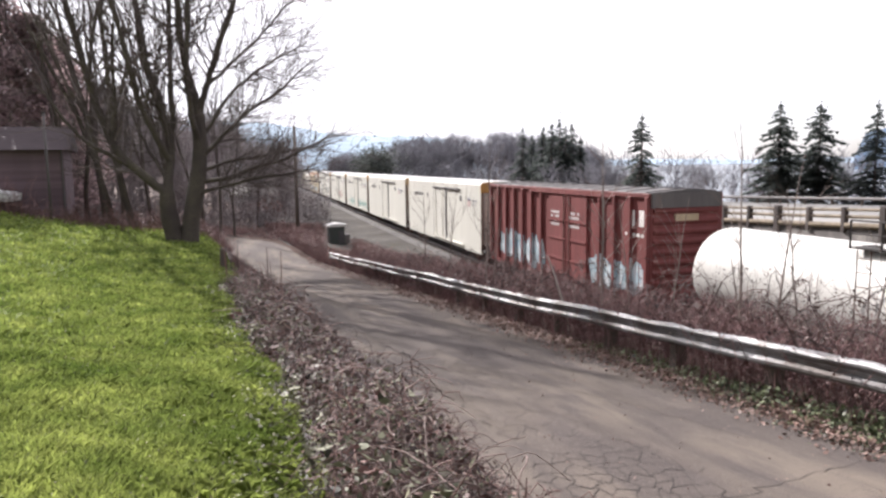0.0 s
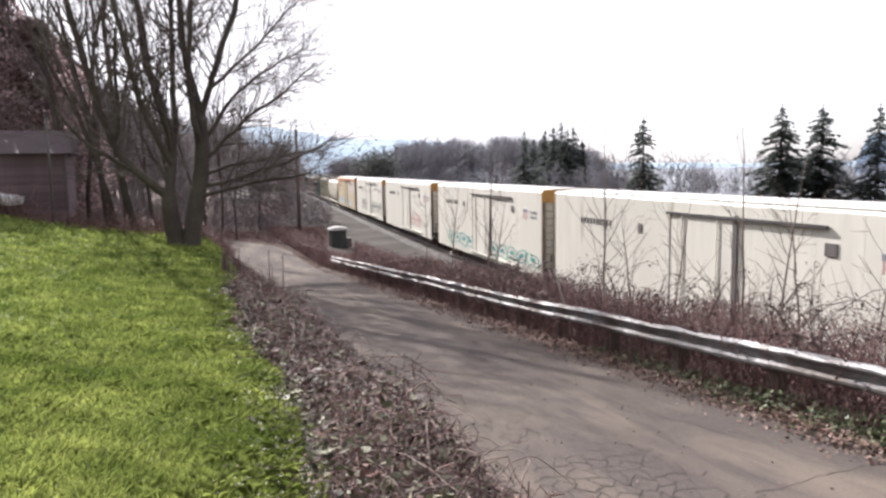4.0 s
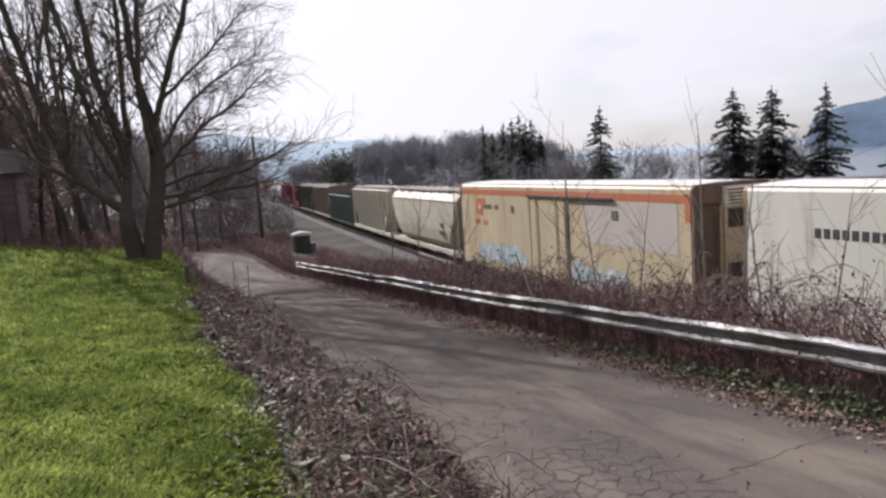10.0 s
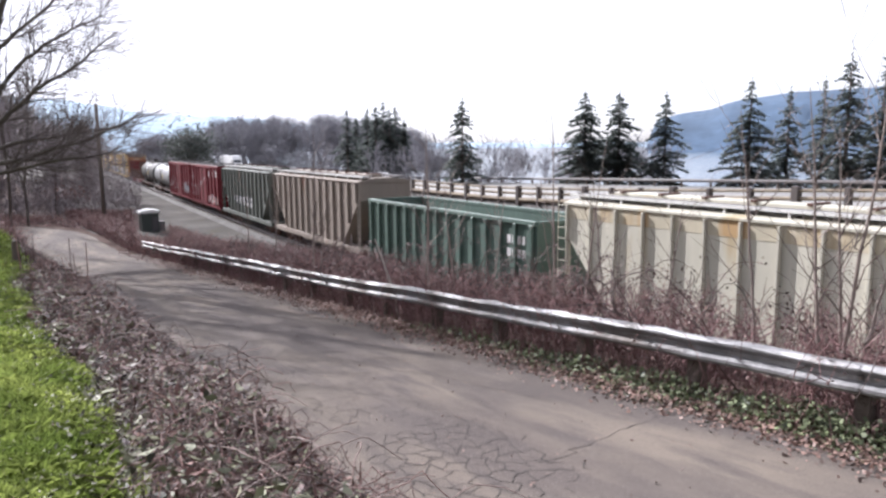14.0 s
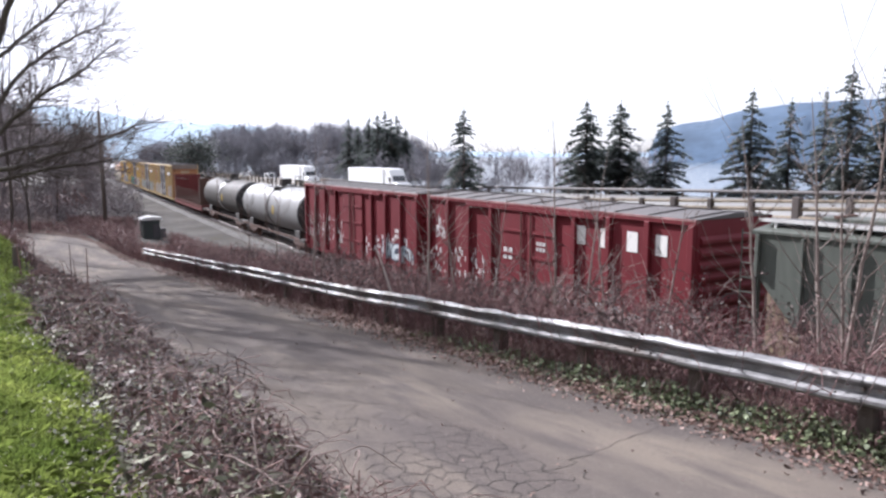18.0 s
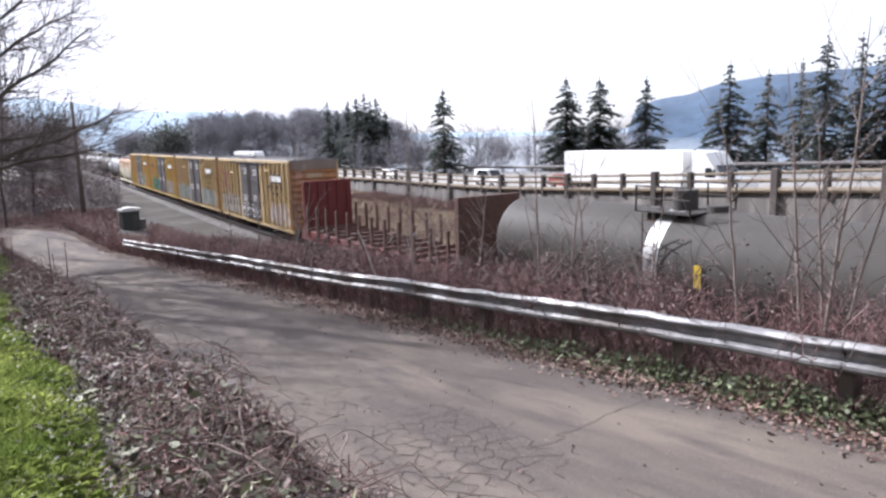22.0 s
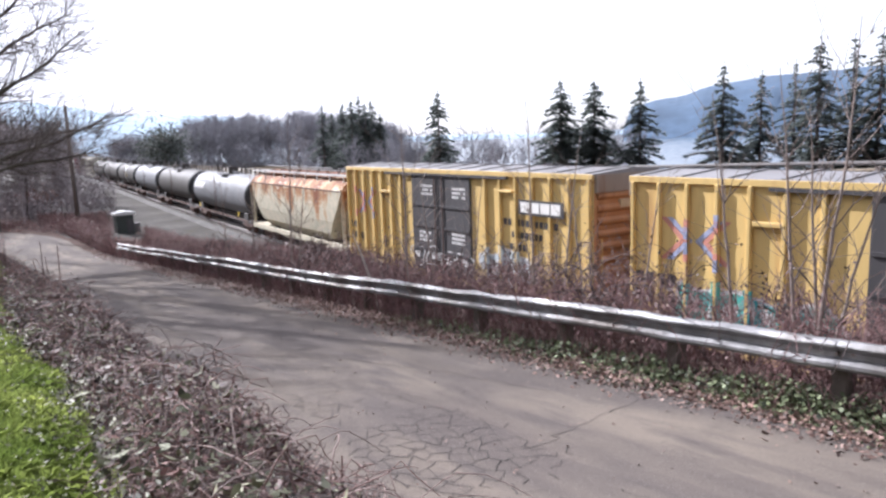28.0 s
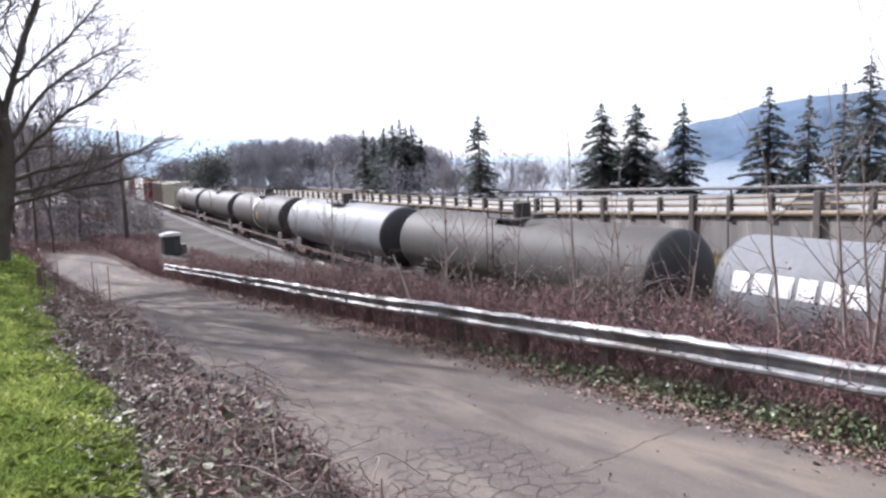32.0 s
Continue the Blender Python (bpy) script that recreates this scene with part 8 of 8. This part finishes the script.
def build_train():
    """All cars with the place of their leading end along the track at the start, and the length over couplers."""
    gb, gw, gr, gd, gp = M["gr_blue"], M["gr_white"], M["gr_red"], M["gr_dark"], M["gr_pale"]
    cars = []

    def add(car, front, rear):
        cars.append((car, (front + rear) / 2))
    add(tank("white pressure tank car, weathered", 15.2, M["tankwhite"], radius=1.5), 11.3, 26.5)
    c = boxcar("oxide red boxcar with pale graffiti and white markings", 16.6, M["oxide"], M["roofgalv"], top=5.19, ribs=14, door=(-0.2, 3.6), end_top=M["roofgalv"])
    block_word(c, 8.0, 3.9, 1.45, 0.62, 2, M["lettering"], -1.53, 0.42)
    lettering(c, 7.9, 3.5, 1.35, 0.13, 5, M["lettering"], -1.53, 1, 3)
    lettering(c, 2.9, 4.0, 1.1, 0.12, 5, M["gr_white"], -1.61, 4, 4)
    lettering(c, 0.9, 4.0, 0.9, 0.12, 4, M["gr_white"], -1.61, 4, 5)
    spray(c, 3.9, 8.0, 1.05, 2.55, -1.525, gp, gb, 1, 5, RIBS[c.name])
    spray(c, -7.0, -0.9, 1.05, 2.7, -1.525, gp, gb, 2, 8, RIBS[c.name])
    add(c, 28.0, 44.6)
    for k, (f, r) in enumerate(((46.45, 66.2), (67.8, 88.5), (90.1, 109.3), (111.6, 130.9), (133.2, 152.9))):
        c = reefer("white refrigerator car with grey door track and amber end", r - f, 10 + k, M["tan_end"] if k == 1 else M["amber"])
        if k == 3:
            spray(c, 1.2, 6.5, 1.4, 2.5, -1.556, None, M["fadedred"], 23, 6)
        elif k > 1:
            spray(c, -9 + k, 9.3, 1.05 + 0.25 * (k == 4), 2.0 + 0.75 * (k == 4), -1.556, None, M["graffiti_line"] if k == 4 else M["gr_teal"], 20 + k, 11)
        add(c, f, r)
    c = reefer("cream and orange insulated car with graffiti", 19.9, 30, M["white"], M["cream"], M["orange"])
    part("repainted_panel", Geo().box(3.6, 9.3, -1.558, -1.553, 2.9, 4.58), M["patch_paint"], c, "paler repainted panel")
    ring = [(-7.35 + 0.42 * math.cos(a), 3.98 + 0.46 * math.sin(a)) for a in np.linspace(math.pi / 2, 3 * math.pi / 2, 12)]
    lg = part("logo", Geo().prism_y(ring + [(-6.85, 3.52), (-6.75, 4.1), (-6.5, 4.1), (-6.45, 4.44)], -1.562, -1.556), M["orange"], c, "orange rounded logo")
    g = Geo()
    for a in (0, 60, 120):
        ca, sa = math.cos(radians(a)), math.sin(radians(a))
        g.add([(-7.3 + ca * r - sa * o, -1.5645, 3.98 + sa * r + ca * o) for r, o in ((-0.2, -0.025), (0.2, -0.025), (0.2, 0.025), (-0.2, 0.025))], [(0, 1, 2, 3)])
    part("star", g, M["lettering"], lg, "white star")
    lettering(c, -5.75, 3.0, 2.4, 0.28, 10, M["orange"], -1.55, 1, 31)
    spray(c, -7.4, -2.0, 1.0, 2.2, -1.556, gp, gb, 33, 6)
    spray(c, 2.4, 6.6, 1.0, 2.0, -1.561, gp, gb, 34, 5)
    add(c, 155.2, 175.1)
    c = hopper("smooth cream-white covered hopper car with rusty seams", 15.4, M["hopperwhite"], smooth_side=True)
    lettering(c, 5.0, 2.4, 0.9, 0.3, 3, M["darklettering"], -1.585, 2, 40)
    add(c, 175.9, 191.4)
    c = hopper("ribbed white covered hopper car with rust stains", 15.3, M["hopperwhite"], 14)
    add(c, 192.0, 207.4)
    c = gondola("dark green ribbed gondola car", 13.2, M["green"])
    lettering(c, 6.0, 2.9, 1.2, 0.3, 4, M["gr_white"], -1.53, 2, 41)
    add(c, 208.4, 221.7)
    add(hopper("tan ribbed covered hopper car, weathered", 14.8, M["hoppertan"], 13), 222.8, 237.7)
    c = hopper("dark green-grey ribbed covered hopper car with white graffiti", 15.2, M["hoppergreen"], 13)
    spray(c, -3.2, 2.4, 1.6, 2.65, -1.497, gw, gd, 44, 6)
    add(c, 238.4, 253.7)
    c = boxcar("red boxcar with white block markings on the side", 13.8, M["red"], M["roofgalv"], top=4.66, ribs=9, door=(-1.6, 1.4))
    block_word(c, 5.95, 3.56, 4.3, 0.58, 4, M["lettering"], -1.53, 0.62)
    spray(c, 1.6, 6.5, 1.05, 1.9, -1.525, gw, gr, 45, 5, RIBS[c.name])
    scrapes(c, -6.3, -5.6, 2.9, 3.6, -1.525, 16, gw, 46)
    scrapes(c, -6.7, -1.8, 1.5, 2.5, -1.525, 45, gw, 52)
    lettering(c, -0.9, 2.9, 0.6, 0.16, 2, M["gr_white"], -1.62, 2, 47)
    lettering(c, 0.9, 3.3, 0.5, 0.12, 3, M["gr_white"], -1.62, 2, 48)
    add(c, 254.95, 268.85)
    c = boxcar("red boxcar with ribbed sides and pale scrapes along the bottom", 14.4, M["red"], M["roofgalv"], top=4.66, ribs=9, door=(-1.3, 1.3))
    scrapes(c, -7.0, -1.5, 1.5, 2.8, -1.525, 70, gw, 47)
    scrapes(c, 1.5, 7.0, 1.4, 2.4, -1.525, 50, gw, 51)
    spray(c, 3.4, 6.6, 1.45, 2.3, -1.525, gp, gd, 53, 3, RIBS[c.name])
    lettering(c, 5.6, 2.75, 0.8, 0.16, 4, M["gr_white"], -1.53, 2, 48)
    lettering(c, 3.2, 2.1, 0.6, 0.16, 3, M["gr_white"], -1.53, 2, 49)
    add(c, 269.6, 284.1)
    add(tank("white-grey tank car with black ends", 15.9, M["tankpale"], M["black"], 1.5, band=M["tankdark"]), 285.0, 300.9)
    add(tank("dark grey-brown tank car with black ends and a bright band", 15.7, M["tankdark"], M["black"], 1.5, band=M["strap"]), 301.2, 317.0)
    add(bulkhead_flat("empty red bulkhead flatcar with upright steel stakes", 17.3), 317.9, 335.2)
    for k, (f, r, mk) in enumerate(((336.6, 353.3, [(-8, -3, gw, gd, 1, 0), (4, 8, gw, gr, 2, 0), (-2.2, 2.2, None, gw, 5, 1)]), (354.4, 371.5, [(-8, -2.5, gp, gb, 1, 0), (2.5, 8, gp, gb, 2, 0)]), (372.6, 389.4, [(-6.9, -2.6, M["gr_teal"], gw, 1, 0), (2.6, 7.2, gw, gd, 3, 0)]),
                                    (390.8, 407.4, [(-2.2, 2.2, None, gw, 4, 1), (2.6, 5.4, gp, gw, 1, 0)]))):
        add(tbox("yellow high-cube boxcar with dark grey double doors and graffiti" if k > 1 else "faded yellow high-cube boxcar with dark grey double doors and graffiti", r - f, 50 + k, mk, M["vivid_yellow"] if k > 1 else M["yellow"], k == 2, -5.9 if k == 1 else -6.35), f, r)
    add(hopper("covered hopper car heavily streaked with orange rust", 15.4, M["rustwhite"], smooth_side=True, top=4.3, roof=M["rustwhite"]), 408.0, 423.5)
    add(tank("light grey tank car with black ends and white block lettering", 18.3, M["tankgrey"], M["black"], 1.5, letters=(-4.3, 3.5, 6, M["gr_white"], 2.8, 0.5)), 424.2, 442.6)
    add(tank("dark grey-brown tank car with black ends", 17.9, M["tankdark"], M["black"], 1.5), 442.9, 460.9)
    add(tank("grey tank car with black ends", 18.3, M["tankgrey"], M["black"], 1.5), 461.2, 479.6)
    add(tank("dark tank car with black ends", 18.4, M["tankdark"], M["black"], 1.5, band=M["strap"]), 480.0, 498.6)
    add(tank("dark tank car with black ends", 19.8, M["tankdark"], M["black"], 1.5), 499.0, 519.0)
    add(tank("dark tank car with black ends", 19.8, M["tankdark"], M["black"], 1.5), 519.5, 539.5)
    add(hopper("pale green-grey ribbed hopper car", 14.2, M["hopperwhite"], 13), 540.5, 556.4)
    add(hopper("tan ribbed hopper car", 14.2, M["hoppertan"], 13), 557.2, 571.8)
    add(boxcar("red boxcar far down the line", 15.0, M["red"], M["roofgalv"], ribs=9), 572.8, 588.6)
    f = 590.0
    for k in range(9):
        src, L = cars[(6, 14, 8, 1, 16, 9, 13, 20, 11)[k]][0], 18.0
        d = copy_thing(src, Matrix.Identity(4))
        add(d, f, f + L)
        f += L + (3 if k in (0, 7) else 0)
    return cars


def train_rows(s0):
    rows = []
    for t in [i * 2.0 for i in range(17)]:
        s = s0 - (13.1155 * t + 0.00404 * t * t)
        xa, ya = on_track(s - 5.5)
        xb, yb = on_track(s + 5.5)
        rows.append((t, pose((xa + xb) / 2, (ya + yb) / 2, RAIL_Z, 0, 0, math.degrees(math.atan2(ya - yb, xa - xb)))))
    return rows


def highway_rows(p, q0, speed):
    """Rows of a vehicle whose tail is at q0 at the start; speed towards the eye."""
    rows = []
    for t in [i * 2.0 for i in range(17)]:
        q = q0 - speed * t
        z = lorry_lane_z(q) + (far_edge_z(q) - lorry_lane_z(q)) * max(0, p - 50.5) / 8.5
        q2 = q - 10 * (1 if speed > 0 else -1)
        z2 = lorry_lane_z(q2) + (far_edge_z(q2) - lorry_lane_z(q2)) * max(0, p - 50.5) / 8.5
        tilt = -math.degrees(math.atan2(z2 - z, 10))
        x, y, _ = hw(p, q, 0)
        head = math.degrees(math.atan2(-WY, -WX)) if speed > 0 else math.degrees(math.atan2(WY, WX))
        rows.append((t, pose(x, y, z, 0, tilt, head)))
    return rows


build_ground()
build_lane()
build_river_and_hills()
build_guardrail()
build_track()
build_highway()
build_firs()
build_far_woods()
build_large_tree()
build_left_trees()
build_lawn_grass()
build_brambles()
build_verge()
build_brush()
build_field_growth()
build_thicket()
build_saplings()
build_fixtures()
build_house()
TRAIN = build_train()
VEHICLES = [
    (build_semi("white articulated truck with a long box trailer on the highway"), 45.0, 101.9 + 25 * 20, 25.0),
    (build_semi("white articulated truck ahead on the highway"), 45.0, 61.7 + 25 * 20, 25.0),
    (build_semi("white box trailer truck on the highway"), 45.0, 55.8 + 26 * 26.5, 26.0),
    (build_car("van", "white van on the highway", M["plaster"], True), 45.0, 115 + 24.5 * 20, 24.5),
    (build_car("car", "pale car following on the highway", M["plaster"]), 45.0, 140 + 24.5 * 20, 24.5),
    (build_car("car", "dark red car on the highway", M["vehred"]), 48.5, 57 + 25 * 22, 25.0),
    (build_car("car", "silver car on the far lanes of the highway", M["roofgalv"]), 53.0, 37 - 24 * 32, -24.0),
    (build_car("car", "white car on the far lanes of the highway", M["plaster"]), 53.0, 95 - 24 * 13, -24.0),
]


def motions():
    for car, s0 in TRAIN:
        walk(car, train_rows(s0))
    for v, p, q0, speed in VEHICLES:
        walk(v, highway_rows(p, q0, speed))


motions()
